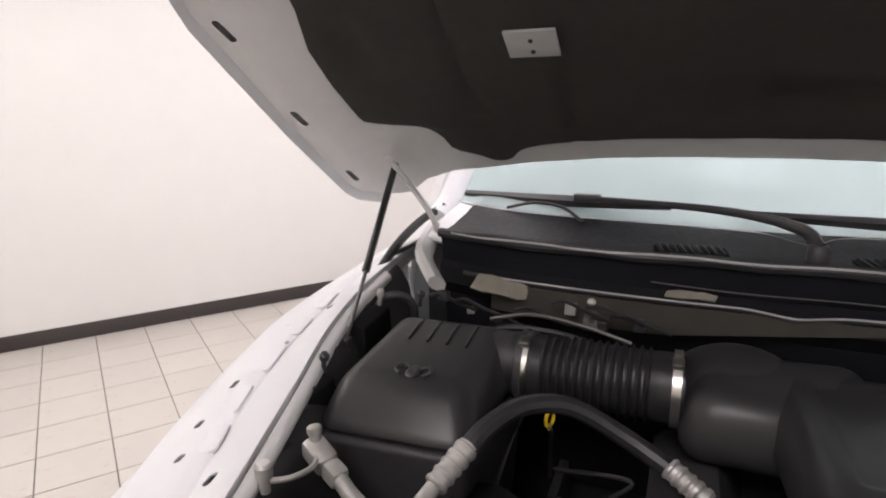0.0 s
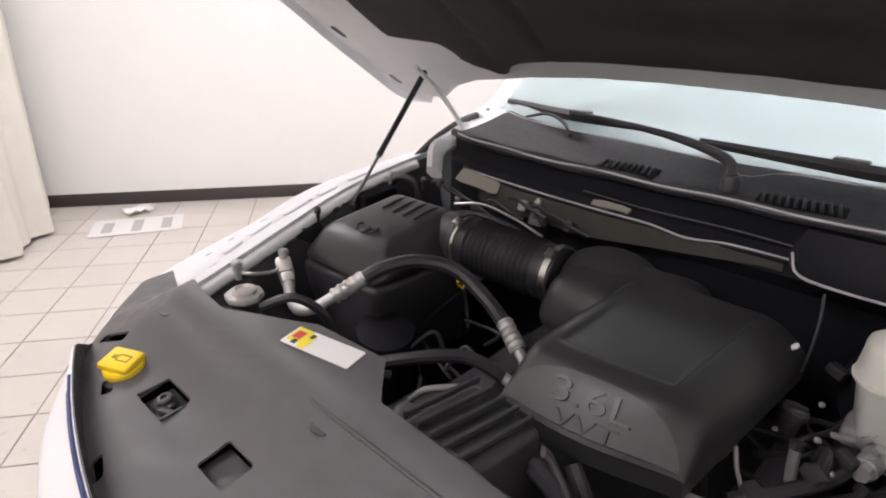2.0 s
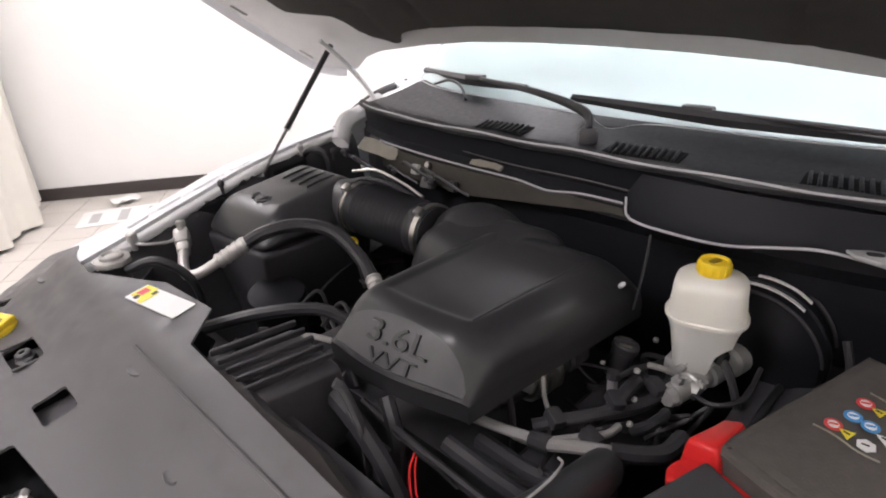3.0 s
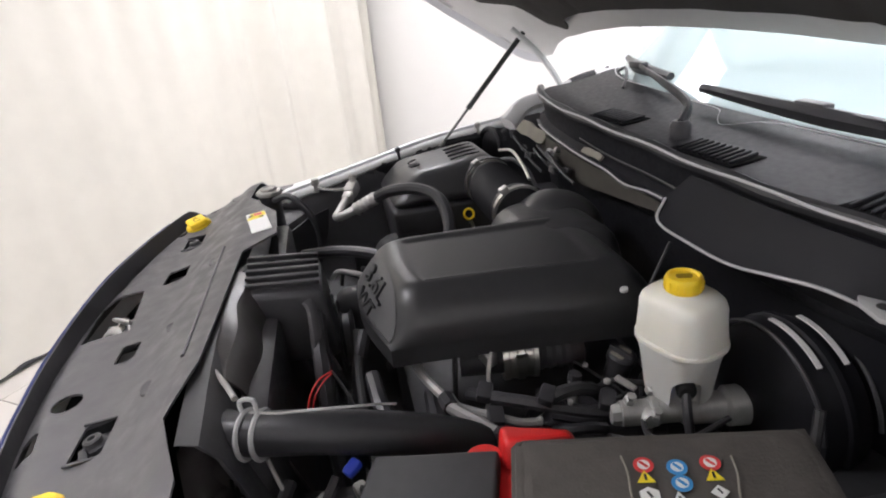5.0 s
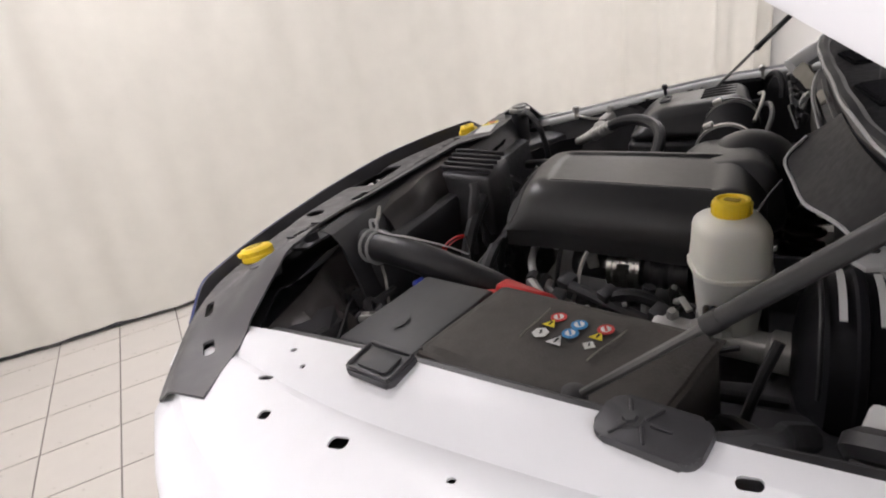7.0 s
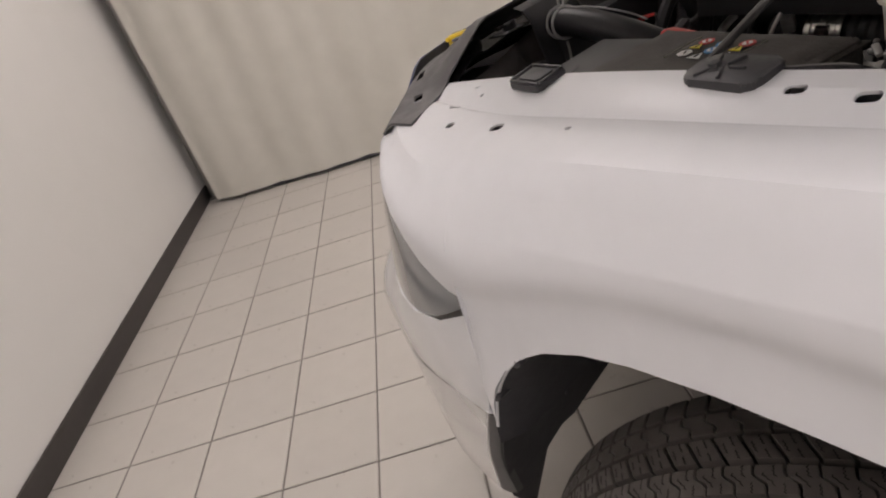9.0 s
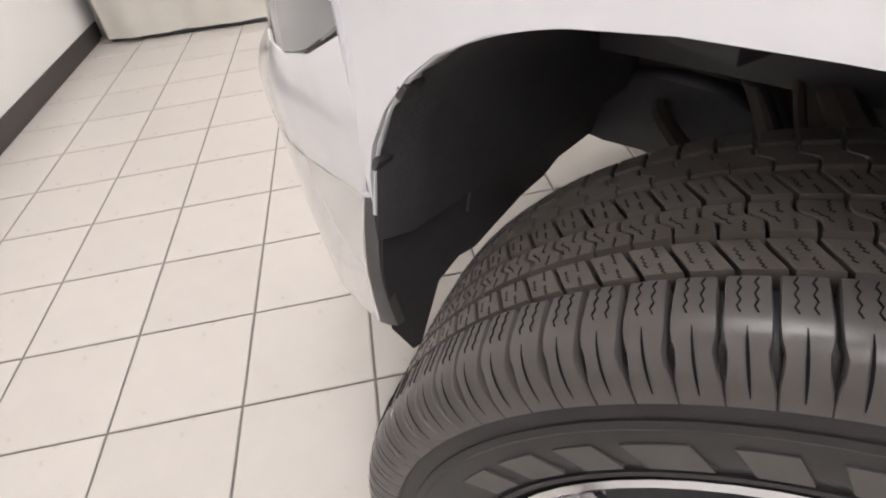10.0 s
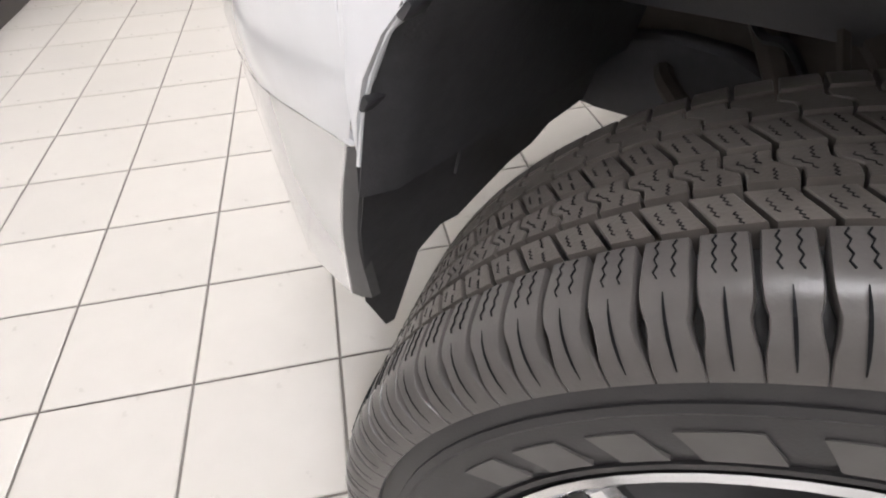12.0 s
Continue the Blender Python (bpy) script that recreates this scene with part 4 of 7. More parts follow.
# raised seam along the rear rail
part("seam", tube([(x, 0.118, shield_z(x, 0.118) + 0.001) for x in [-0.14 + 0.05 * k for k in range(9)]], 0.003, 6, 2), GREY, shield)
for x in (-0.346, 0.335):
    pin = lathe([(0.015, -0.02), (0.0155, 0.000), (0.012, 0.003), (0.0115, 0.009), (0.0085, 0.011), (0.0050, 0.0108), (0.0045, 0.006), (0, 0.006)], pose(x, 0.013, 1.070, 10, 0, 0), 16)
    pin = box((x + 0.022, 0.006, 1.068), (0.030, 0.011, 0.010), (0, 0, 20), bevel=0.003, bm=pin)
    part("retainer", pin, BLACK, shield, "black push retainer")
    for k in (-1, 1):
        part("recess_lip", box((x + 0.0385 * k, 0.012, 1.0755 + 0.0015), (0.005, 0.046, 0.004), (4, 0, 0), bevel=0.0012), BLACK, shield, "dark lip of the cut-out")
latch = part("latch_block", box((-0.05, -0.080, 1.018), (0.11, 0.06, 0.012), (0, 0, 8), bevel=0.003), DARK, shield, "hood latch seen through cut-out")
for pts, r in (([(-0.10, -0.10, 1.03), (-0.07, -0.085, 1.045), (-0.05, -0.055, 1.045)], 0.008), ([(-0.03, -0.10, 1.03), (-0.02, -0.075, 1.05), (0.0, -0.06, 1.04)], 0.009), ([(-0.09, -0.055, 1.03), (-0.06, -0.06, 1.04), (-0.02, -0.05, 1.035)], 0.005)):
    part("latch_lever", tube(pts, r, 8, 5, flat=0.6), ALU, latch, "pale metal latch lever")
part("latch_spring", tube([(-0.08 + 0.004 * k, -0.075 + 0.006 * math.cos(k * 1.6), 1.04 + 0.006 * math.sin(k * 1.6)) for k in range(16)], 0.0016, 5, 2), STEEL, latch)
for x, y in ((-0.168, 0.010), (0.335, 0.012), (-0.346, 0.012), (0.115, -0.008)):
    part("recess", box((x, y, shield_z(x, y) - 0.022), (0.085, 0.055, 0.004), (6, 0, 0), bevel=0.001), GREY, shield, "recessed ledge below cut-out")


def yellow_knob(x, turn):
    k = group_part("service_knob", "yellow headlamp service knob on sight shield")
    m = pose(x, 0.0, 1.086, 10, 0, turn)
    part("disc", lathe([(0.026, -0.014), (0.030, -0.012), (0.030, -0.004), (0.027, 0.0), (0, 0.0)], m, 24), YELLOW, k)
    if x < 0:
        grip = box((0, 0, 0), (0.056, 0.044, 0.012), bevel=0.005)
    else:
        grip = lathe([(0.030, -0.006), (0.031, 0.002), (0.026, 0.007), (0, 0.008)], None, 10)
        grip = box((0.026, 0, 0), (0.018, 0.020, 0.010), bevel=0.004, bm=grip)
    part("grip", grip, YELLOW, k).matrix_basis = m @ Matrix.Translation((0, 0, 0.004))
    top = 0.0105 if x < 0 else 0.0124
    for dx, dy, w, h in ((0.007, 0.006, 0.020, 0.0016), (0.007, -0.006, 0.020, 0.0016), (-0.003, 0, 0.0016, 0.0136), (0.017, 0, 0.0016, 0.0136), (-0.009, 0.003, 0.008, 0.0016), (-0.010, 0, 0.008, 0.0016), (-0.009, -0.003, 0.008, 0.0016)):
        part("icon_line", box((0, 0, 0), (w, h, 0.0008)), YELLOW_DARK, k).matrix_basis = m @ Matrix.Translation((dx, dy, top))
    part("socket", lathe([(0.030, -0.05), (0.036, -0.03), (0.036, -0.018), (0.030, -0.014)], m, 20), BLACK, k)


yellow_knob(-0.465, 25)
yellow_knob(0.465, -20)

# caution label on the shield flap
lab = pose(-0.205, 0.183, shield_z(-0.205, 0.183) + 0.002, 4, 0, 11) @ Matrix.Diagonal((0.86, 0.92, 1, 1))
sticker = part("caution_label", prism(rounded(0.145, 0.044, 0.003), 0, 0.0015), LABEL_W, shield, "white and yellow caution label")
sticker.matrix_basis = lab
for x, y, w, h, mm in ((-0.052, 0.004, 0.032, 0.034, LABEL_Y), (-0.030, -0.004, 0.014, 0.034, LABEL_Y), (-0.054, 0.004, 0.018, 0.018, LABEL_R), (-0.050, -0.012, 0.010, 0.010, LABEL_K), (-0.030, 0.010, 0.008, 0.010, LABEL_K)):
    q = part("print_block", prism(rounded(w, h, 0.001), 0.0016, 0.0022 + 0.0003 * (mm is not LABEL_Y)), mm, sticker)
    q.location = (x, y, 0)

# ---- front end ----
front = group_part("front_fascia", "white grille surround and front bumper")
rows = []
for drop, out in ((0.003, 0.003), (0.004, 0.006), (0.014, 0.009), (0.028, 0.016), (0.046, 0.030), (0.070, 0.050), (0.11, 0.066), (0.20, 0.074), (0.28, 0.066)):
    rows.append([(x, shield_front(x) - out * (1 - 0.7 * min(1.0, max(0.0, (abs(x) - 0.48) / 0.22))), rim_z(x) - drop) for x in XS2[3:-3]])
part("grille_surround", sheet(rows, 0.002, (0, 1, 0)), PAINT, front)
part("film_strip", sheet([[(x, shield_front(x) - out, rim_z(x) - drop) for x in XS2[18:-10]] for drop, out in ((0.003, 0.008), (0.004, 0.0084), (0.0052, 0.0089))], 0.0012, (0, 1, 0)), BLUE, front, "strip of blue protective film along the rim")


def bumper_line(v):
    """Plan of the bumper from the middle round to the wheel arch."""
    return soft_table([(0.0, 0.0, -0.215), (0.35, 0.40, -0.165), (0.62, 0.72, -0.055), (0.78, 0.88, 0.06), (0.88, 0.945, 0.20), (0.93, 0.968, 0.28), (1.0, 0.983, 0.437)], v)


def bumper_end(z):
    """Rear edge of the tucked lower bumper face: x and y."""
    return lerp_table([(0.37, 0.945, 0.330), (0.455, 0.958, 0.351), (0.538, 0.970, 0.376), (0.614, 0.977, 0.405), (0.688, 0.983, 0.437)], z)


def lamp_line(v):
    return soft_table([(0.0, 0.50, -0.07), (0.3, 0.66, 0.01), (0.55, 0.815, 0.14), (0.75, 0.905, 0.26), (0.9, 0.950, 0.37), (1.0, 0.968, 0.458)], v)


def lamp_low(y):
    return lerp_table([(-0.30, 0.815), (0.20, 0.825), (0.30, 0.828), (0.37, 0.842), (0.41, 0.862), (0.458, 0.890)], y)[0]


LAMP_AT = [lamp_line(k / 60)[::-1] for k in range(61)]
for s in (1, -1):
    vs = [k / 36 for k in range(37)]
    rows = []
    # face rolling in under the lamp, crease, tucked lower face
    for k in range(19):
        row = []
        for v in vs:
            x, y = bumper_line(v)
            if k < 9:
                q = k / 8
                top = lamp_low(y) + 0.002
                z = top + (0.690 - top) * q
                rear = 0.024 * min(1.0, max(0.0, (v - 0.9) / 0.1)) * (1 - q ** 3)
                w = min(1.0, v * 1.15)
                deep = 0.03
                if y > -0.07:
                    lx = lerp_table(LAMP_AT, y)[0]
                    deep = max(0.0, x - lx - 0.058 * (1 - min(1.0, max(0.0, (y + 0.07) / 0.528)) ** 5) + 0.004)
                inset = deep * (1 - q) ** 3 - 0.004 * math.sin(q * math.pi) * (1 - v ** 12)
                row.append((s * (x - inset * w), y + inset * (1 - w) + rear, z))
            else:
                q = (k - 9) / 9
                z = 0.686 - 0.314 * q
                ex, ey = bumper_end(z)
                w = min(1.0, v * 1.15)
                if y > 0.06:
                    y = 0.06 + (y - 0.06) * (ey - 0.06) / (0.437 - 0.06)
                row.append((s * (x - (0.983 - ex + 0.001) * w), y + 0.05 * q * (1 - w), z))
        rows.append(row)
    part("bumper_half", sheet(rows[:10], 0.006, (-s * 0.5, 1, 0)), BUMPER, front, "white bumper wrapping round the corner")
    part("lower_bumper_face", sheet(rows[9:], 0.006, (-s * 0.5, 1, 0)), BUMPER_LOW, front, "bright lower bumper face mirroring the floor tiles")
    part("bumper_crease", tube([(s * (bumper_line(v)[0] - 0.0015), bumper_line(v)[1], 0.6885) for v in [0.84 + 0.155 * k / 8 for k in range(9)]], 0.0016, 6, 2), STRIP, front, "thin dark line along the bumper crease")
    # headlamp wraps the corner below the fender
    rows = []
    for v in [k / 24 for k in range(25)]:
        x, y = lamp_line(v)
        top = lerp_table([(0.0, 1.03), (0.5, 1.022), (0.65, 1.014), (0.80, 0.988), (0.9, 0.948), (1.0, 0.905)], v)[0]
        low = lamp_low(y)
        rows.append([(s * (x + 0.058 * (1 - v ** 5) * (1 - u) ** 0.6), y, low + (top - low) * u) for u in [k / 6 for k in range(7)]])
    lampb = part("headlamp", sheet(rows, 0.008, (-s, 0.6, 0)), LENS, front, "clear grey wrap-round headlamp lens")

# ---- engine bay ----
# air cleaner
airbox = group_part("air_cleaner_box", "black plastic air cleaner box with ribbed lid")


block("lid", [(-0.715, 0.455), (-0.445, 0.475), (-0.440, 0.785), (-0.705, 0.785)], [(-0.690, 0.525, 1.115), (-0.480, 0.545, 1.112), (-0.478, 0.765, 1.142), (-0.688, 0.755, 1.142)], 1.035, 1.14, COVER_BLACK, airbox, bevel=0.030, seg=5)
block("lower_case", [(-0.69, 0.48), (-0.47, 0.49), (-0.46, 0.76), (-0.69, 0.76)], [(-0.708, 0.465), (-0.45, 0.48), (-0.445, 0.78), (-0.70, 0.78)], 0.80, 1.032, BLACK, airbox, bevel=0.012)
for k in range(4):
    part("lid_rib", tube([(-0.628 + 0.036 * k, 0.655, 1.1312), (-0.630 + 0.036 * k, 0.68, 1.1350), (-0.632 + 0.036 * k, 0.705, 1.1374), (-0.633 + 0.036 * k, 0.736, 1.1374)], 0.0027, 8, 4), COVER_BLACK, airbox)
EMB = pose(-0.575, 0.560, 1.1165, 12, 0, 0)
emblem = lathe([(0.013, 0), (0.015, 0.003), (0.010, 0.006), (0, 0.006)], EMB @ Matrix.Diagonal((0.8, 1.1, 1, 1)), 14)
for sx in (-1, 1):
    emblem = tube([EMB @ Vector((sx * 0.008, 0.010, 0.003)), EMB @ Vector((sx * 0.024, 0.014, 0.004)), EMB @ Vector((sx * 0.030, 0.000, 0.004)), EMB @ Vector((sx * 0.020, -0.010, 0.003))], 0.0030, 8, 5, bm=emblem)
part("lid_emblem", emblem, BLACK, airbox, "plain raised emblem with two curls")

# corrugated intake duct
duct = group_part("intake_duct", "black corrugated intake duct with steel clamps")
prof = []
for k in range(0, 62):
    u = k / 61
    x = -0.455 + 0.285 * u
    r = 0.058
    if 0.20 < u < 0.84:
        r = 0.0585 + 0.0045 * math.sin((u - 0.2) / 0.64 * math.pi * 2 * 13)
    prof.append((r, x))
part("bellows", lathe(prof, Matrix.Translation((0, 0.735, 1.078)) @ pose(0, 0, 0, 0, 90, 0), 32), RUBBER, duct)
for x in (-0.428, -0.182):
    c = lathe([(0.0605, -0.007), (0.063, -0.007), (0.063, 0.007), (0.0605, 0.007)], Matrix.Translation((x, 0.735, 1.078)) @ pose(0, 0, 0, 0, 90, 0), 32)
    part("hose_clamp", c, STEEL, duct, "shiny steel worm clamp")
    part("clamp_screw", box((x, 0.70, 1.137), (0.018, 0.02, 0.012), (25, 0, 0), bevel=0.003), STEEL, duct)
part("airbox_outlet", lathe([(0.056, -0.03), (0.058, 0.03), (0.066, 0.034), (0.066, 0.045)], Matrix.Translation((-0.475, 0.735, 1.078)) @ pose(0, 0, 0, 0, 90, 0), 28), BLACK, duct)

# resonator and engine cover
block("resonator", [(-0.185, 0.63), (0.06, 0.62), (0.12, 0.86), (-0.175, 0.84)], [(-0.165, 0.665, 1.115), (0.05, 0.66, 1.11), (0.10, 0.83, 1.135), (-0.155, 0.81, 1.135)], 1.0, 1.13, COVER_BLACK, truck, "black moulded intake resonator", bevel=0.044, seg=7)

DOME = pose(-0.095, 0.785, 1.060, 0, 0, 12)
part("intake_dome", lathe([(0.112, -0.05), (0.112, 0.0)] + [(0.112 * math.cos(a), 0.084 * math.sin(a)) for a in [math.pi / 2 * k / 10 for k in range(1, 10)]] + [(0, 0.084)], DOME @ Matrix.Diagonal((1.0, 0.80, 1, 1)), 36), COVER_BLACK, truck, "rounded black intake dome beside the firewall")
GREY2 = mat("badge_plastic", (0.075, 0.075, 0.078), 0.45, grain=0.12, grain_scale=60, bump=0.1, bump_scale=900)
ecover = group_part("engine_cover", "large black moulded engine cover with raised lettering")


def arc(k, power):
    """A rounded shoulder: 0 at the edge, level at 1."""
    return (1 - (1 - min(1.0, max(0.0, k))) ** power) ** (1 / power)


def cover_point(u, v, lift=0.0):
    y = 0.364 + 0.452 * v + (0.030 * u * u - 0.012 * math.sin(u * math.pi)) * (1 - v) ** 2
    lx, rx = -0.036 - 0.020 * v, 0.232 + 0.028 * v
    r = v / 0.125
    ramp = r / (1 + r ** 6) ** (1 / 6)
    side = arc(u / 0.14, 2.2) * arc((1 - u) / 0.25, 2.0)
    rear = 1 - 0.45 * min(1.0, max(0.0, (v - 0.88) / 0.12)) ** 2
    inset = 0.0045 / (1 + math.exp(-(min(u - 0.17, 0.78 - u) * 130))) / (1 + math.exp(-(min((v - 0.205) * 1.6, 0.84 - v) * 110)))
    z = 1.054 + 0.082 * side * (0.08 + 0.92 * ramp) * rear - inset - 0.017 * max(0.0, (v - 0.22) / 0.78) ** 1.2
    return (lx + (rx - lx) * u, y - lift * 0.80, z + lift * 0.60)


def cover_rows():
    return [[cover_point(k / 72, v / 110) for k in range(73)] for v in range(111)]


part("cover_shell", sheet(cover_rows(), 0.004), COVER_BLACK, ecover)
rim = [r for r in cover_rows()]
edge = [Vector(p) for p in rim[0]] + [Vector(r[-1]) for r in rim[1:]] 
part("cover_skirt", sheet([[(p.x, p.y, p.z - d) for p in edge] for d in (0.0, 0.03)], 0.004, (-0.5, 0.5, 0)), COVER_BLACK, ecover)


# raised line in a lighter plastic, which paints in its highlight
for uu, v0, v1 in ((0.785, 0.21, 0.82),):
    part("cover_ridge", tube([cover_point(uu, v0 + (v1 - v0) * k / 12, 0.0002) for k in range(13)], 0.0011, 6, 2), BOX_LID, ecover, "thin raised line on the cover, lighter to paint its highlight")


def lettering(text, size, m, material, parent, name="raised_lettering", depth=0.0025):
    cu = bpy.data.curves.new(name, "FONT")
    cu.body, cu.size, cu.extrude, cu.align_x, cu.align_y = text, size, depth, "CENTER", "CENTER"
    tmp = new(name, cu)
    bpy.context.view_layer.update()
    me = bpy.data.meshes.new_from_object(tmp.evaluated_get(bpy.context.evaluated_depsgraph_get()))
    bpy.data.objects.remove(tmp)
    me.materials.clear()
    me.materials.append(material)
    ob = new(name, me)
    ob.parent = parent
    ob.matrix_basis = m
    return ob


rows = []
for w in [k / 8 for k in range(9)]:
    row = []
    for k in range(21):
        u = 0.03 + 0.93 * k / 20
        top = 0.016 + 0.106 * max(0.0, 1 - ((u - 0.495) / 0.47) ** 2) ** 0.55
        row.append(cover_point(u, 0.012 + (top - 0.012) * w, 0.0018))
    rows.append(row)
part("badge_panel", sheet(rows, 0.003), GREY2, ecover, "greyer lens-shaped panel behind the lettering")
def on_cover(u, v):
    """A frame lying on the cover: x across, y up the slope."""
    p, px, py = (Vector(cover_point(*q)) for q in ((u, v), (u + 0.05, v), (u, v + 0.02)))
    ex = (px - p).normalized()
    ez = ex.cross(py - p).normalized()
    ey = ez.cross(ex)
    return Matrix.Translation(p + ez * 0.0018) @ Matrix((ex, ey, ez)).transposed().to_4x4()


lettering("3.6L", 0.060, on_cover(0.50, 0.072) @ Matrix.Diagonal((1.15, 0.80, 1, 1)), COVER_BLACK, ecover, depth=0.0034)
lettering("VVT", 0.042, on_cover(0.52, 0.026) @ Matrix.Diagonal((1.2, 0.75, 1, 1)), COVER_BLACK, ecover, depth=0.0034)

# engine body under the cover, pulleys and looms
eng = group_part("engine", "dark engine block with covers and looms")
part("block_body", box((0.07, 0.62, 0.77), (0.40, 0.42, 0.28), bevel=0.03), DARK, eng)
part("cylinder_head", box((0.29, 0.62, 0.865), (0.12, 0.40, 0.12), (0, 25, 0), bevel=0.02), BLACK, eng)
part("cylinder_head", box((-0.14, 0.62, 0.92), (0.12, 0.40, 0.12), (0, -25, 0), bevel=0.02), BLACK, eng)
TA = pose(0.185, 0.605, 0.972, -90, 0, -8)
tb = part("throttle_duct", lathe([(0.0, -0.10), (0.027, -0.10), (0.029, -0.05)] + [(0.029 + 0.003 * (k % 2), -0.022 + 0.008 * k) for k in range(15)] + [(0.028, 0.105), (0.0, 0.107)], TA, 24), BLACK, eng, "ribbed black duct with bright clamps")
part("throttle_ring", lathe([(0.030, -0.026), (0.034, -0.026), (0.034, -0.018), (0.0325, -0.016), (0.0325, -0.006), (0.035, -0.004), (0.035, 0.004), (0.0325, 0.006), (0.0325, 0.016), (0.034, 0.018), (0.034, 0.024), (0.030, 0.024)], TA @ Matrix.Diagonal((1.22, 1.22, 1.15, 1)), 28, hollow=True), STEEL, tb, "bright machined metal ring")
part("clamp_tab", box((0.222, 0.600, 0.985), (0.010, 0.022, 0.016), (0, 20, 0), bevel=0.002), STEEL, tb)
oc = part("oil_cap", lathe([(0.020, -0.05), (0.020, 0), (0.023, 0.002), (0.023, 0.013), (0.020, 0.016), (0, 0.016)], pose(0.270, 0.745, 0.978, -8, 12, 0), 20), BLACK, eng, "black oil filler cap with yellow mark")
part("cap_grip", box((0.272, 0.745, 0.996), (0.040, 0.008, 0.008), (-8, 12, 30), bevel=0.002), BLACK, oc)
for d in (-0.011, 0.011):
    part("cap_mark", prism(rounded(0.022, 0.008, 0.003), 0, 0.001, pose(0.272 - d * 0.5, 0.745 + d * 0.87, 0.9945, -8, 12, 30)), FOAM, oc, "pale yellow print")
ds = part("dipstick", tube([(-0.372, 0.68, 0.90), (-0.372, 0.668, 0.99), (-0.373, 0.661, 1.005)], 0.004, 6, 4), STEEL, eng, "oil dipstick with yellow ring handle")
part("ring_handle", tube([(-0.373 + 0.004 * math.cos(a), 0.660 + 0.0115 * math.cos(a), 1.024 + 0.0135 * math.sin(a)) for a in [math.tau * k / 14 for k in range(15)]], 0.0034, 6, 2), YELLOW, ds)
rnd = random.Random(5)
for pts, r, mm in (
        ([(0.165, 0.428, 1.000), (0.205, 0.432, 0.998), (0.245, 0.442, 0.996), (0.292, 0.462, 0.990)], 0.0075, BRIGHT),
        ([(0.245, 0.474, 0.960), (0.272, 0.478, 0.962), (0.296, 0.492, 0.968), (0.318, 0.512, 0.972), (0.338, 0.533, 0.974), (0.352, 0.556, 0.972), (0.352, 0.584, 0.966)], 0.0062, BRIGHT),
        ([(0.310, 0.462, 0.992), (0.345, 0.488, 0.990), (0.385, 0.516, 0.986)], 0.0092, BRIGHT), ([(0.380, 0.512, 0.987), (0.412, 0.535, 0.985), (0.430, 0.566, 0.978), (0.430, 0.62, 0.968)], 0.0125, BLACK), ([(0.286, 0.460, 0.990), (0.314, 0.464, 0.992)], 0.0125, BLACK),
        ([(0.300, 0.655, 0.985), (0.302, 0.652, 0.955), (0.306, 0.65, 0.92)], 0.0085, BRIGHT), ([(0.300, 0.655, 0.985), (0.300, 0.657, 0.996)], 0.0105, BLACK),
        ([(0.245, 0.545, 1.025), (0.255, 0.535, 0.998), (0.270, 0.53, 0.965), (0.272, 0.52, 0.93)], 0.0035, ALU),
        ([(0.205, 0.50, 1.045), (0.225, 0.49, 1.01), (0.235, 0.485, 0.97), (0.238, 0.48, 0.93)], 0.0045, LOOM),
        ([(0.315, 0.585, 0.955), (0.335, 0.60, 0.985), (0.338, 0.63, 0.998), (0.334, 0.665, 0.99), (0.325, 0.69, 0.96)], 0.0105, RUBBER),
        ([(0.365, 0.60, 0.955), (0.385, 0.61, 0.970), (0.392, 0.64, 0.972), (0.385, 0.665, 0.958)], 0.0085, RUBBER),
        ([(0.235, 0.36, 1.000), (0.262, 0.375, 0.990), (0.300, 0.395, 0.975), (0.34, 0.42, 0.955)], 0.0060, LOOM),
        ([(0.285, 0.70, 0.950), (0.305, 0.715, 0.972), (0.325, 0.745, 0.975), (0.335, 0.79, 0.97)], 0.0045, LOOM),
        ([(0.26, 0.50, 0.97), (0.32, 0.56, 0.985), (0.36, 0.66, 0.97), (0.36, 0.74, 0.96)], 0.010, BLACK),
        ([(0.22, 0.36, 1.01), (0.30, 0.37, 0.99), (0.38, 0.40, 0.95)], 0.012, BLACK),
        ([(0.10, 0.36, 1.02), (0.14, 0.34, 0.98), (0.15, 0.33, 0.92)], 0.012, BLACK),
        ([(0.30, 0.62, 0.93), (0.34, 0.68, 0.935), (0.345, 0.76, 0.93), (0.33, 0.82, 0.94)], 0.009, BLACK),
        ([(0.25, 0.66, 0.94), (0.28, 0.70, 0.93), (0.30, 0.78, 0.92)], 0.007, BLACK),
        ([(-0.03, 0.38, 1.02), (-0.08, 0.40, 1.0), (-0.13, 0.40, 0.96)], 0.007, STEEL),
        ([(0.06, 0.345, 1.0), (0.20, 0.34, 0.99), (0.34, 0.34, 0.98)], 0.007, LOOM),
        ([(0.20, 0.45, 0.94), (0.31, 0.45, 0.94), (0.40, 0.50, 0.93)], 0.014, BLACK)):
    part("engine_pipe", tube(pts, r, 8, 6), mm, eng)
for x, y, z in ((0.335, 0.60, 0.995), (0.36, 0.68, 0.985), (0.30, 0.86, 1.02), (0.345, 0.52, 0.985), (0.285, 0.52, 0.985)):
    part("connector", box((x, y, z), (0.022, 0.03, 0.018), (15, 10, rnd.uniform(0, 90)), bevel=0.003), BLACK, eng)
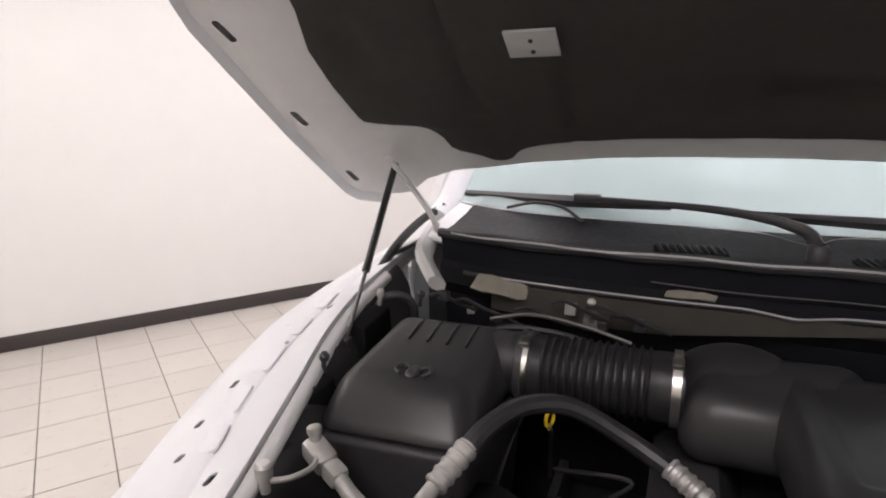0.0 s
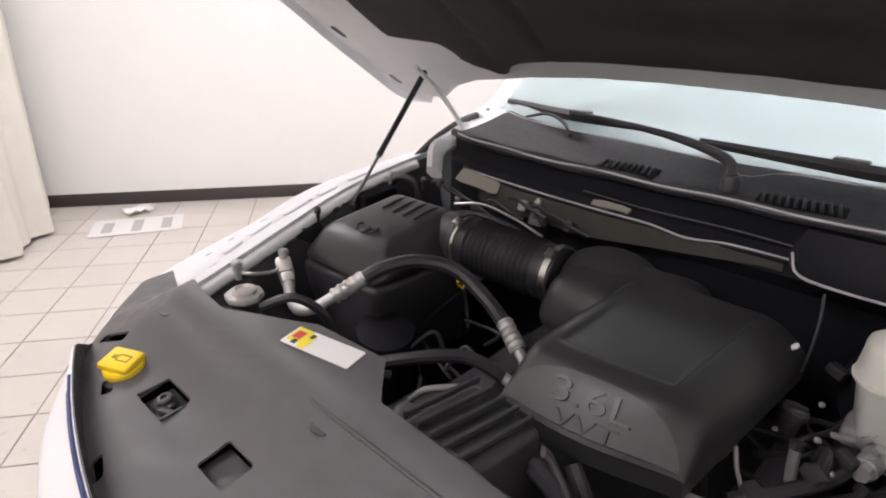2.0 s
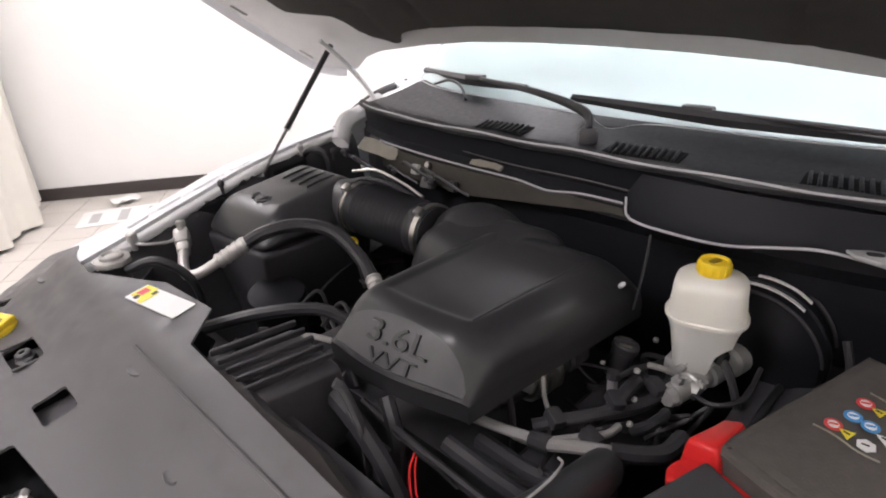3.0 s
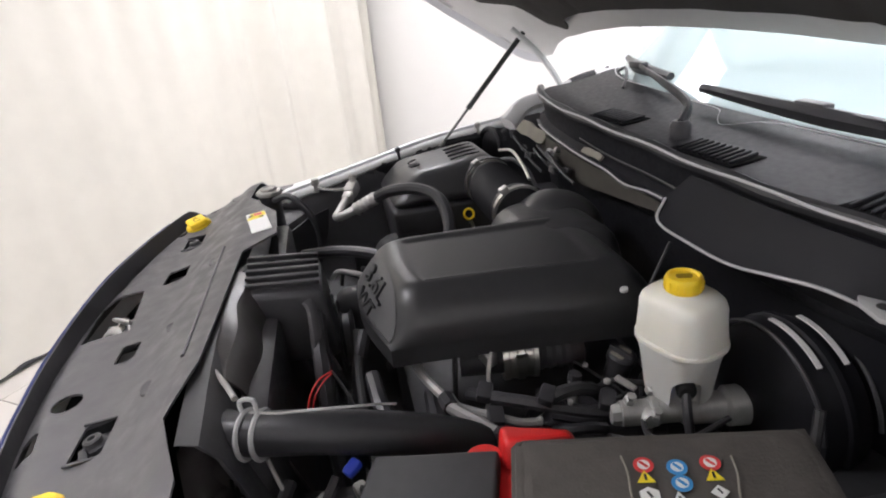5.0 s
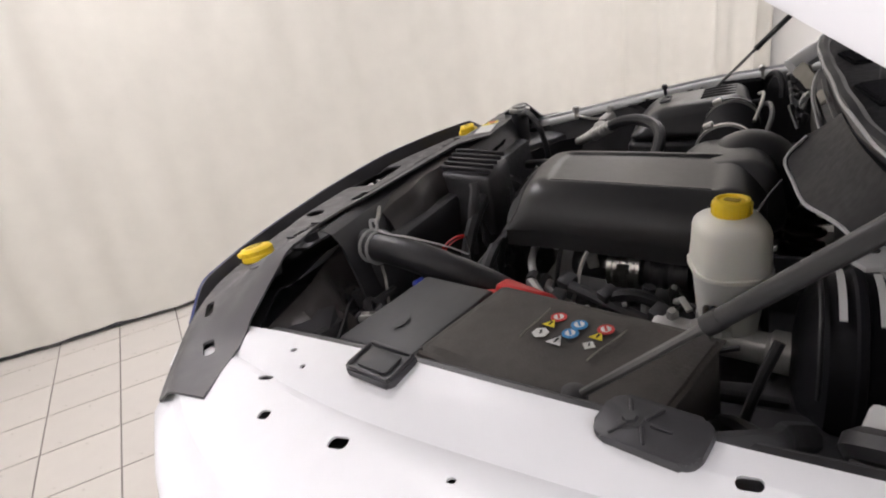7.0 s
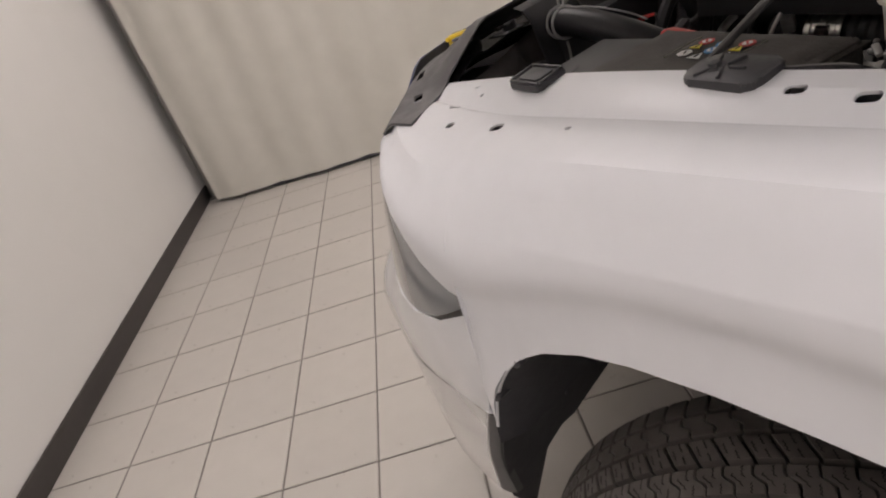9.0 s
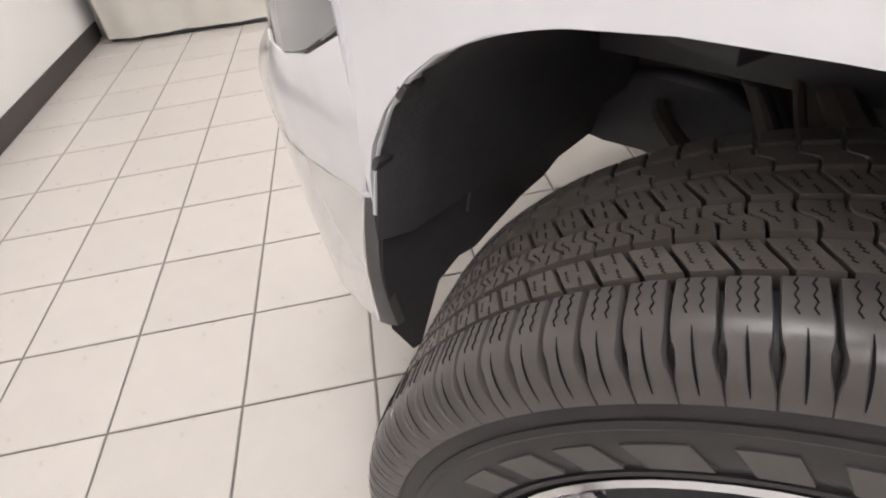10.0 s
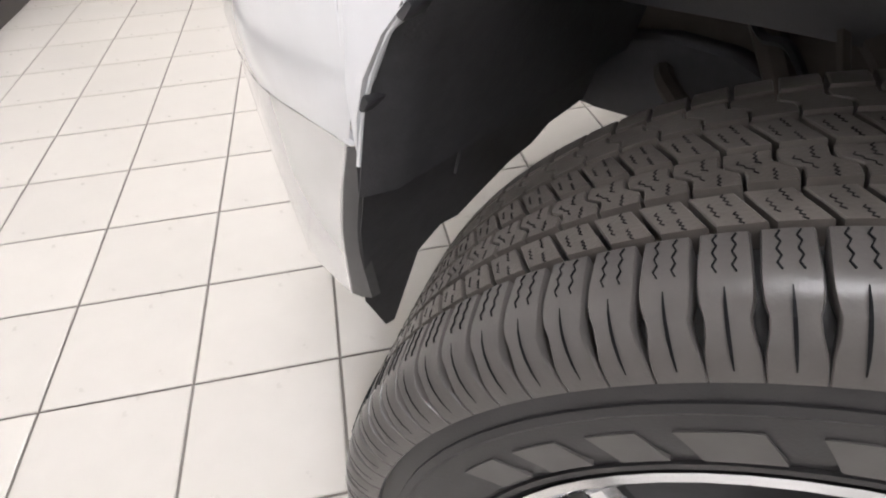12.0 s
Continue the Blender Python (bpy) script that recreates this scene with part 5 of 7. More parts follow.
for x, y, z, r in ((0.318, 0.70, 0.985, 0.0055), (0.372, 0.575, 0.990, 0.0045), (0.352, 0.628, 0.990, 0.0040), (0.262, 0.690, 0.980, 0.0045), (0.300, 0.80, 0.985, 0.0050)):
    part("bolt_head", lathe([(0.0, -0.004), (r, -0.004), (r, 0.0), (r * 0.7, r * 0.4), (0, r * 0.5)], pose(x, y, z, 18 * math.sin(x * 90), 22 * math.cos(y * 70), 0), 8), BRIGHT, eng, "small bright bolt head")
part("sensor_tab", box((0.345, 0.715, 0.995), (0.034, 0.010, 0.006), (10, 8, 28), bevel=0.002), PALECAP, eng, "pale connector tab")
part("coil_bracket", box((0.215, 0.545, 1.000), (0.030, 0.020, 0.030), (10, 15, 20), bevel=0.004), CASTING, eng, "cast bracket below the cover")
part("pulley", lathe([(0.012, 0), (0.06, 0.0), (0.062, 0.004), (0.056, 0.008), (0.056, 0.02), (0.062, 0.024), (0.02, 0.03), (0, 0.03)], pose(-0.03, 0.34, 0.93, 90, 0, 0), 28), BLACK, eng)
part("pulley", lathe([(0.012, 0), (0.075, 0.0), (0.077, 0.004), (0.07, 0.008), (0.07, 0.02), (0.077, 0.024), (0.02, 0.03), (0, 0.03)], pose(0.12, 0.33, 0.84, 90, 0, 0), 28), DARK, eng)
part("alternator", lathe([(0.02, 0), (0.055, 0.005), (0.062, 0.02), (0.062, 0.09), (0.05, 0.11), (0.02, 0.115)], pose(-0.20, 0.42, 0.90, 90, 0, 0), 24), DARK, eng)

# radiator and fan shroud
rad = group_part("fan_shroud", "black plastic fan shroud behind radiator")
part("shroud", sheet([[(x, y + 0.01 * math.sin((x + 0.4) * 8), z) for x in [-0.45 + 0.075 * k for k in range(13)]] for y, z in ((0.145, 1.128), (0.165, 1.122), (0.182, 1.100), (0.200, 1.04), (0.222, 0.96), (0.25, 0.85), (0.26, 0.6))], 0.004, (0, -1, 0)), BLACK, rad)
for k in range(5):
    part("shroud_louvre", box((-0.024 + 0.022 * k, 0.238, 1.1325 - 0.0035 * k), (0.006, 0.125, 0.010), (-3, 8, -6), bevel=0.002), BLACK, rad)
block("vent_housing", [(-0.045, 0.165), (0.085, 0.165), (0.098, 0.315), (-0.040, 0.315)], [(-0.035, 0.172, 1.126), (0.075, 0.172, 1.112), (0.084, 0.302, 1.104), (-0.030, 0.302, 1.118)], 0.98, 1.12, BLACK, rad, "black vent housing behind the shield", bevel=0.010)
part("fan_duct", sheet([[(x, y + 0.004 * math.sin(x * 40), z - 0.25 * max(0.0, x - 0.12) ** 1.5) for x in [0.0 + 0.02 * k for k in range(16)]] for y, z in ((0.158, 1.130), (0.176, 1.124), (0.192, 1.104), (0.210, 1.05), (0.225, 0.98), (0.25, 0.90))], 0.004, (0, -1, 0)), FILM, rad, "smooth dark grey fan duct")
part("shroud_ring", tube([(0.02 + 0.21 * math.cos(a), 0.285, 0.86 + 0.21 * math.sin(a)) for a in [math.tau * k / 28 for k in range(29)]], 0.014, 8, 2), BLACK, rad)
part("shroud_rib", tube([(0.105, 0.275, 1.100), (0.115, 0.282, 1.085), (0.145, 0.282, 1.035), (0.15, 0.28, 0.96)], 0.010, 8, 5, flat=0.5), GREY, rad, "grey upright rib on the shroud")
for k in range(7):
    a = math.tau * k / 7
    part("fan_blade", box((0.02 + 0.11 * math.cos(a), 0.30, 0.86 + 0.11 * math.sin(a)), (0.17, 0.006, 0.06), (22, -math.degrees(a), 0), bevel=0.002), BLACK, rad)
part("fan_hub", lathe([(0.05, 0), (0.05, 0.03), (0.03, 0.04), (0, 0.04)], pose(0.02, 0.295, 0.86, -90, 0, 0), 20), BLACK, rad)
part("radiator_core", box((0, 0.05, 0.76), (0.92, 0.03, 0.50), bevel=0.004), BLACK, rad)
part("radiator_tank", box((0, 0.20, 0.85), (0.80, 0.05, 0.44), bevel=0.015), BLACK, rad)

# filler neck with pale cap
neck = group_part("coolant_cap", "pale metal coolant filler cap")
part("cap", prism([(0.032 * math.cos(math.tau * k / 8), 0.032 * math.sin(math.tau * k / 8)) for k in range(8)], 0, 0.011, pose(-0.429, 0.188, 1.138, 0, 0, 10), bevel=0.003), PALECAP, neck)
part("cap_top", lathe([(0.020, 0), (0.020, 0.006), (0.015, 0.008), (0.012, 0.004), (0, 0.004)], pose(-0.429, 0.188, 1.149), 20), PALECAP, neck)
part("neck_tube", lathe([(0.024, -0.09), (0.024, -0.004), (0.028, 0)], pose(-0.429, 0.188, 1.138), 20), BLACK, neck)
part("overflow_hose", tube([(-0.40, 0.20, 1.13), (-0.36, 0.24, 1.145), (-0.335, 0.28, 1.10), (-0.345, 0.29, 1.02), (-0.36, 0.26, 0.94)], 0.008, 8, 6), RUBBER, neck)

# air-conditioning line
ac = group_part("air_conditioning_line", "silver refrigerant pipe and black hose")
part("service_block", box((-0.640, 0.386, 1.058), (0.050, 0.034, 0.034), (8, 18, -24), bevel=0.008), ALU, ac)
part("service_block", box((-0.606, 0.371, 1.046), (0.032, 0.028, 0.028), (0, 14, -24), bevel=0.007), ALU, ac)
part("service_port", lathe([(0.0, -0.008), (0.009, -0.008), (0.009, 0.004), (0.011, 0.006), (0.011, 0.014), (0.008, 0.017), (0, 0.017)], pose(-0.650, 0.392, 1.080, -10, -10, 0), 12), PALECAP, ac, "capped service port")
part("silver_pipe", tube([(-0.600, 0.368, 1.045), (-0.566, 0.350, 1.033), (-0.528, 0.336, 1.027), (-0.500, 0.334, 1.030), (-0.478, 0.350, 1.038), (-0.462, 0.390, 1.057)], 0.0115, 12, 6), ALU, ac)
def crimp(a, b):
    a, b = Vector(a), Vector(b)
    return tube([a.lerp(b, k / 24) for k in range(25)], lambda u: 0.0150 + (0.0022 if 0.12 < (u * 5) % 1.0 < 0.6 else 0.0), 12, 1)


part("crimp_sleeve", crimp((-0.464, 0.384, 1.054), (-0.437, 0.442, 1.086)), ALU, ac, "ringed crimp sleeve")
part("black_hose", tube([(-0.441, 0.432, 1.080), (-0.420, 0.475, 1.101), (-0.385, 0.535, 1.108), (-0.325, 0.580, 1.095), (-0.245, 0.585, 1.058), (-0.165, 0.562, 1.026)], 0.0145, 10, 8), RUBBER, ac)
part("crimp_sleeve", crimp((-0.185, 0.569, 1.036), (-0.130, 0.545, 1.008)), ALU, ac, "ringed crimp sleeve")
part("silver_pipe", tube([(-0.135, 0.547, 1.010), (-0.09, 0.52, 0.995), (-0.05, 0.49, 0.99)], 0.010, 10, 5), ALU, ac)
part("black_hose", tube([(-0.30, 0.25, 1.02), (-0.22, 0.34, 1.045), (-0.15, 0.42, 1.045), (-0.09, 0.45, 1.02)], 0.012, 10, 6), RUBBER, ac)
part("silver_pipe", tube([(-0.11, 0.445, 1.028), (-0.07, 0.455, 1.01), (-0.035, 0.46, 1.0)], 0.010, 10, 4), ALU, ac)
part("sensor_post", lathe([(0.008, -0.02), (0.008, 0), (0.013, 0.002), (0.014, 0.018), (0.010, 0.022), (0, 0.022)], pose(-0.655, 0.288, 1.080) @ Matrix.Diagonal((0.85, 0.85, 1, 1)), 12), ALU, ac)
part("sensor_wire", tube([(-0.655, 0.288, 1.075), (-0.63, 0.31, 1.073), (-0.625, 0.35, 1.066), (-0.640, 0.380, 1.066)], 0.004, 6, 5), ALU, ac)

# cables at the passenger side
for pts, r in (([(-0.55, 0.80, 1.10), (-0.48, 0.815, 1.115), (-0.38, 0.82, 1.11), (-0.28, 0.81, 1.09)], 0.006),
               ([(-0.70, 0.50, 1.02), (-0.725, 0.60, 1.04), (-0.73, 0.70, 1.06), (-0.71, 0.80, 1.08)], 0.006)):
    part("cable", tube(pts, r, 8, 6), BLACK, truck)
# two solid near-black blocks paint the shade of openings along the rail
block("relay_housing", [(-0.760, 0.455), (-0.705, 0.450), (-0.700, 0.545), (-0.755, 0.550)], [(-0.752, 0.462, 1.100), (-0.712, 0.458, 1.092), (-0.708, 0.538, 1.096), (-0.748, 0.542, 1.104)], 0.98, 1.10, GAP_SHADE, truck, "near-black block painting the shade of an opening beside the air cleaner", bevel=0.006)
block("rail_recess", [(-0.775, 0.690), (-0.735, 0.685), (-0.735, 0.800), (-0.775, 0.805)], [(-0.772, 0.692, 1.128), (-0.738, 0.690, 1.120), (-0.738, 0.796, 1.128), (-0.772, 0.800, 1.134)], 1.04, 1.13, GAP_SHADE, truck, "near-black block painting the shade of an opening below the fender rail", bevel=0.004)
part("looped_hose", tube([(-0.775, 0.800, 1.10), (-0.770, 0.808, 1.128), (-0.750, 0.822, 1.146), (-0.722, 0.836, 1.142), (-0.708, 0.845, 1.118), (-0.706, 0.846, 1.085)], 0.0085, 10, 6), RUBBER, truck, "short looped black hose")
for x, y, z, h in ((-0.732, 0.540, 1.108, 0.030), (-0.762, 0.795, 1.135, 0.034), (-0.700, 0.860, 1.125, 0.026)):
    part("rail_peg", lathe([(0.0045, -0.01), (0.0045, h * 0.5), (0.0085, h * 0.55), (0.0085, h * 0.85), (0.005, h), (0, h)], pose(x, y, z, 6, 12, 0), 10), BLACK if h < 0.031 else PALECAP, truck, "upright peg on the rail")
part("pump_body", lathe([(0.0, -0.20), (0.064, -0.20), (0.070, -0.030), (0.076, -0.026), (0.078, 0.0), (0.072, 0.014), (0.050, 0.020), (0, 0.022)], pose(-0.425, 0.480, 0.945, 6, 10, 0) @ Matrix.Diagonal((0.85, 0.85, 0.8, 1)), 32), COWL, eng, "round black cover beside the engine")
part("front_pipe", tube([(-0.165, 0.310, 1.010), (-0.148, 0.325, 1.030), (-0.125, 0.348, 1.034), (-0.110, 0.375, 1.028), (-0.085, 0.395, 1.020)], 0.0055, 8, 6), BRIGHT, eng, "bright pipe in front of the engine cover")
# dark clips and notches along the passenger rail
rnd2 = random.Random(11)
for k in range(9):
    y = 0.30 + 0.07 * k + rnd2.uniform(-0.02, 0.02)
    f = soft_table(FENDER, y)
    part("rail_clip", box((-f[0] + 0.016, y, f[1] - 0.030), (0.016, rnd2.uniform(0.014, 0.034), rnd2.uniform(0.012, 0.03)), (rnd2.uniform(-20, 20), 12, 0), bevel=0.004), BLACK, truck)
part("bright_line", tube([(-0.52, 0.79, 1.135), (-0.44, 0.80, 1.150), (-0.34, 0.795, 1.140), (-0.26, 0.785, 1.125)], 0.004, 6, 6), STEEL, truck, "thin bright metal line")

# brake reservoir, master cylinder, booster
res = group_part("brake_reservoir", "translucent white brake fluid reservoir with yellow cap")


def rounded_loft(levels, center, turn=radians(17)):
    rows = []
    for z, w, d, r in levels:
        rows.append([(center[0] + x * math.cos(turn) - y * math.sin(turn), center[1] + x * math.sin(turn) + y * math.cos(turn), z) for x, y in rounded(w, d, r, 5)])
    bm = sheet(rows, closed=True)
    bm.verts.ensure_lookup_table()
    n = len(rows[0])
    bm.faces.new([bm.verts[k] for k in range(n)][::-1])
    m = (len(rows) - 1) * n
    bm.faces.new([bm.verts[m + k] for k in range(n)])
    return bm


RC = (0.385, 0.772)
part("tank", rounded_loft([(1.086, 0.114, 0.090, 0.034), (1.092, 0.112, 0.090, 0.034), (1.118, 0.106, 0.087, 0.032), (1.136, 0.104, 0.086, 0.031), (1.144, 0.099, 0.082, 0.030), (1.150, 0.088, 0.074, 0.030), (1.1535, 0.066, 0.060, 0.027), (1.156, 0.052, 0.050, 0.024)], RC), TANK, res)
part("seam_flange", rounded_loft([(1.081, 0.116, 0.093, 0.042), (1.082, 0.121, 0.098, 0.044), (1.087, 0.121, 0.098, 0.044), (1.088, 0.116, 0.093, 0.042)], RC), TANK, res)
low_tank = part("lower_tank", rounded_loft([(0.992, 0.072, 0.060, 0.016), (1.000, 0.078, 0.066, 0.018), (1.030, 0.086, 0.074, 0.022), (1.060, 0.097, 0.081, 0.028), (1.082, 0.111, 0.088, 0.033)], RC), FLUID, res)
ARCH_AT = Vector((0.432, 0.757, 1.012))
arch = prism([(-0.019, -0.03), (0.019, -0.03), (0.019, 0.012)] + [(0.019 * math.cos(radians(a)), 0.012 + 0.022 * math.sin(radians(a))) for a in range(20, 161, 20)] + [(-0.019, 0.012)], -0.028, 0.04)
bmesh.ops.transform(arch, matrix=Matrix.Translation(ARCH_AT) @ Vector((0.93, -0.36, 0)).to_track_quat("Z", "Y").to_matrix().to_4x4(), verts=arch.verts[:])
cut(low_tank, [arch])
cp = part("cap", lathe([(0.0225, 1.155), (0.0235, 1.157), (0.0235, 1.172), (0.0215, 1.176), (0.018, 1.1765), (0.016, 1.174), (0, 1.174)], Matrix.Translation((RC[0], RC[1], 0)), 28), YELLOW, res, "yellow screw cap")
for k in range(14):
    a = math.tau * k / 14
    part("cap_rib", box((RC[0] + 0.0236 * math.cos(a), RC[1] + 0.0236 * math.sin(a), 1.1645), (0.0022, 0.0035, 0.013), (0, 0, math.degrees(a)), bevel=0.0006), YELLOW, cp)
part("cap_print", prism(rounded(0.020, 0.011, 0.004), 1.1742, 1.1752, Matrix.Translation((RC[0], RC[1], 0)) @ pose(0, 0, 0, 0, 0, 70)), YELLOW_DARK, cp)
part("level_sensor", lathe([(0.013, -0.02), (0.013, 0.004), (0.010, 0.008), (0, 0.008)], Matrix.Translation((0.420, 0.762, 1.024)) @ Vector((0.93, -0.36, -0.1)).to_track_quat("Z", "Y").to_matrix().to_4x4(), 18), LABEL_K, res, "dark level sensor plug")
part("sensor_lead", tube([(0.424, 0.760, 1.020), (0.437, 0.754, 1.008), (0.448, 0.752, 0.985), (0.458, 0.756, 0.95)], 0.0065, 8, 5), BLACK, res)
mc = group_part("master_cylinder", "cast aluminium brake master cylinder")
mc.location = (-0.030, 0.012, -0.010)
part("bore", lathe([(0.014, -0.02), (0.018, -0.018), (0.018, 0.02), (0.021, 0.023), (0.021, 0.030), (0.0175, 0.034), (0.0175, 0.062), (0.022, 0.066), (0.022, 0.12), (0.028, 0.125), (0.028, 0.15)], pose(0.415, 0.695, 0.985, -90, 0, -12), 18), CASTING, mc)
part("port", lathe([(0.012, 0), (0.014, 0.004), (0.014, 0.03), (0, 0.032)], pose(0.41, 0.71, 0.99, 0, 100, 0), 12), CASTING, mc)
for x, y, z in ((0.412, 0.690, 1.004), (0.402, 0.728, 1.006), (0.437, 0.715, 0.992)):
    part("port_nut", lathe([(0.0, -0.004), (0.009, -0.004), (0.009, 0.008), (0.006, 0.010), (0.006, 0.016), (0, 0.016)], pose(x, y, z, 0, 28, 0), 6), CASTING, mc)
part("end_plug", lathe([(0.0, -0.012), (0.014, -0.012), (0.016, -0.008), (0.016, 0.006)], pose(0.411, 0.676, 0.985, -90, 0, -12), 8), CASTING, mc)
part("mount_flange", box((0.40, 0.77, 0.985), (0.07, 0.06, 0.035), (0, 0, 0), bevel=0.008), CASTING, mc)
part("brake_pipe", tube([(0.43, 0.70, 0.985), (0.47, 0.69, 0.99), (0.50, 0.72, 1.0), (0.50, 0.78, 1.02)], 0.004, 6, 6), LOOM, mc)
bo = group_part("brake_booster", "black brake booster drum with pale straps")
part("drum", lathe([(0.03, -0.07), (0.09, -0.06), (0.125, -0.03), (0.132, 0.0), (0.136, 0.004), (0.136, 0.014), (0.130, 0.018), (0.125, 0.05), (0.08, 0.07)], pose(0.42, 0.905, 0.975, -90, 0, 0) @ Matrix.Diagonal((0.88, 0.88, 0.8, 1)), 36), COWL, bo)
for y, a0, a1, r in ((0.892, 99, 55, 0.1215), (0.930, 97, 54, 0.1195)):
    rows = [[(0.42 + r * math.cos(radians(a0 + (a1 - a0) * k / 10)), y + d, 0.975 + r * math.sin(radians(a0 + (a1 - a0) * k / 10))) for d in (-0.0038, 0.0038)] for k in range(11)]
    part("label_strip", sheet(rows, 0.002, (0, 0, -1)), LABEL_W, bo, "white label strip on the booster")
for y in (0.872, 0.912, 0.95):
    part("drum_rib", tube([(0.42 + 0.116 * math.cos(radians(a)), y, 0.975 + 0.116 * math.sin(radians(a))) for a in range(10, 171, 10)], 0.003, 6, 2), BLACK, bo)

# battery with fabric wrap and stickers
batt = group_part("battery", "battery in a dark fabric wrap with warning stickers")
BM = pose(0.637, 0.612, 1.093, 2, 3, -17)
wrapb = part("wrap", prism(rounded(0.176, 0.290, 0.012), -0.20, 0.0, bevel=0.008), WRAP, batt)
wrapb.matrix_basis = BM
cover = part("wrap_flap", sheet([[(-0.091 + 0.182 * i / 10, -0.148 + 0.296 * j / 14, 0.004 + 0.0035 * noise.noise((i * 0.5, j * 0.45, 3)) + (-0.012 if i in (0, 10) or j in (0, 14) else 0)) for i in range(11)] for j in range(15)], 0.003), WRAP, batt, "loose creased top flap")
cover.matrix_basis = BM
STICK = BM @ pose(-0.012, 0.010, 0.0066, 0, 0, 0)
for x, y, r, mm, n in ((-0.026, -0.030, 0.0095, LABEL_R, 20), (-0.010, -0.031, 0.0095, LABEL_Y, 3), (0.010, -0.031, 0.0100, LABEL_W, 6), (-0.022, 0.0, 0.0095, LABEL_B, 20), (-0.003, 0.0, 0.0095, LABEL_B, 20),
                       (0.017, -0.006, 0.0110, LABEL_W, 3), (-0.026, 0.031, 0.0095, LABEL_R, 20), (-0.010, 0.030, 0.0095, LABEL_Y, 3), (0.008, 0.030, 0.0080, LABEL_W, 4)):
    stick = part("warning_sticker", lathe([(r, 0.0), (r, 0.0008), (0, 0.0008)], pose(x, y, 0, 0, 0, 180 if n == 3 else 0), n), mm, batt, "small printed warning symbol")
    stick.matrix_basis = STICK
    inner = LABEL_W if n == 20 else LABEL_K
    if n == 20:
        part("pictogram", lathe([(r * 0.62, 0.0009), (r * 0.62, 0.0013), (0, 0.0013)], pose(x, y, 0), 16), inner, stick)
        part("pictogram", box((x, y, 0.0016), (r * 1.0, r * 0.28, 0.0006), (0, 0, 40)), mm, stick)
    else:
        part("pictogram", box((x - r * 0.1, y, 0.0011), (r * 0.75, r * 0.22, 0.0006), (0, 0, 25 if n > 3 else 0)), inner, stick)
for y, a in ((-0.047, 3), (0.047, -8)):
    fold = part("sticker_fold", tube([(-0.040, y, 0.0078), (-0.018, y + 0.0015, 0.0090), (0.008, y - 0.001, 0.0082), (0.028, y + 0.0012, 0.0092)], 0.0011, 6, 4), FOAM, batt, "curled pale sticker edge")
    fold.matrix_basis = BM @ pose(-0.012, 0.010, 0.0, 0, 0, a)
red = group_part("terminal_cover", "bright red positive terminal cover")
block("lid", [(0.474, 0.488), (0.524, 0.482), (0.534, 0.565), (0.490, 0.580)], [(0.478, 0.492, 1.088), (0.514, 0.488, 1.094), (0.518, 0.562, 1.090), (0.494, 0.574, 1.070)], 1.045, 1.09, RED, red, bevel=0.008)
part("nose", lathe([(0.0, 0.0), (0.023, 0.002), (0.025, 0.008), (0.025, 0.034), (0.020, 0.041), (0, 0.042)], pose(0.500, 0.470, 1.024, 4, -4, 0), 24), RED, red)
part("arm", box((0.540, 0.480, 1.050), (0.082, 0.022, 0.020), (0, 3, -16), bevel=0.005), RED, red)
part("battery_cable", tube([(0.578, 0.468, 1.048), (0.62, 0.455, 1.046), (0.66, 0.44, 1.04)], 0.006, 8, 6), BLACK, red)

part("battery_tray", box((0.60, 0.62, 0.86), (0.34, 0.42, 0.02), (0, 0, -17), bevel=0.006), BLACK, truck, "black battery tray")
part("side_splash", box((0.47, 0.55, 0.86), (0.012, 0.60, 0.20), (0, 12, 0), bevel=0.004), DARK, truck, "dark inner splash panel")

# fuse box beside the battery
fuse = group_part("fuse_box", "dark grey plastic fuse box lid")
block("lid", [(0.455, 0.345), (0.615, 0.270), (0.672, 0.430), (0.505, 0.490)], [(0.460, 0.350, 1.068), (0.612, 0.278, 1.036), (0.666, 0.428, 1.058), (0.507, 0.484, 1.080)], 1.0, 1.07, BOX_LID, fuse, bevel=0.006)
part("lid_emblem", lathe([(0.014, 0), (0.016, 0.002), (0.010, 0.003), (0, 0.003)], pose(0.585, 0.375, 1.060, 3, 12, -22) @ Matrix.Diagonal((1, 0.6, 0.5, 1)), 18), BOX_LID, fuse, "plain oval emblem")
block("lower_case", [(0.46, 0.35), (0.61, 0.28), (0.665, 0.43), (0.51, 0.48)], [(0.46, 0.35), (0.61, 0.28), (0.665, 0.43), (0.51, 0.48)], 0.85, 1.0, BLACK, fuse, bevel=0.006)

# upper radiator hose
hose = group_part("radiator_hose", "thick black upper radiator hose with steel clamp")
part("hose", tube([(0.355, 0.165, 1.070), (0.390, 0.200, 1.080), (0.412, 0.280, 1.080), (0.415, 0.370, 1.056), (0.402, 0.445, 1.018), (0.375, 0.495, 0.965), (0.34, 0.52, 0.90)], 0.0265, 14, 8), RUBBER, hose)
for k in range(2):
    part("spring_clamp", tube([(0.392 + 0.006 * k + 0.0285 * math.cos(a) * 0.93, 0.206 + 0.018 * k + 0.0285 * math.cos(a) * -0.35, 1.080 + 0.0285 * math.sin(a)) for a in [math.tau * i / 16 for i in range(17)]], 0.0034, 6, 2), LABEL_G, hose, "pale spring clamp band")
part("clamp_tab", tube([(0.388, 0.206, 1.108), (0.386, 0.206, 1.124), (0.392, 0.222, 1.126), (0.396, 0.224, 1.109)], 0.003, 6, 3), LABEL_G, hose)
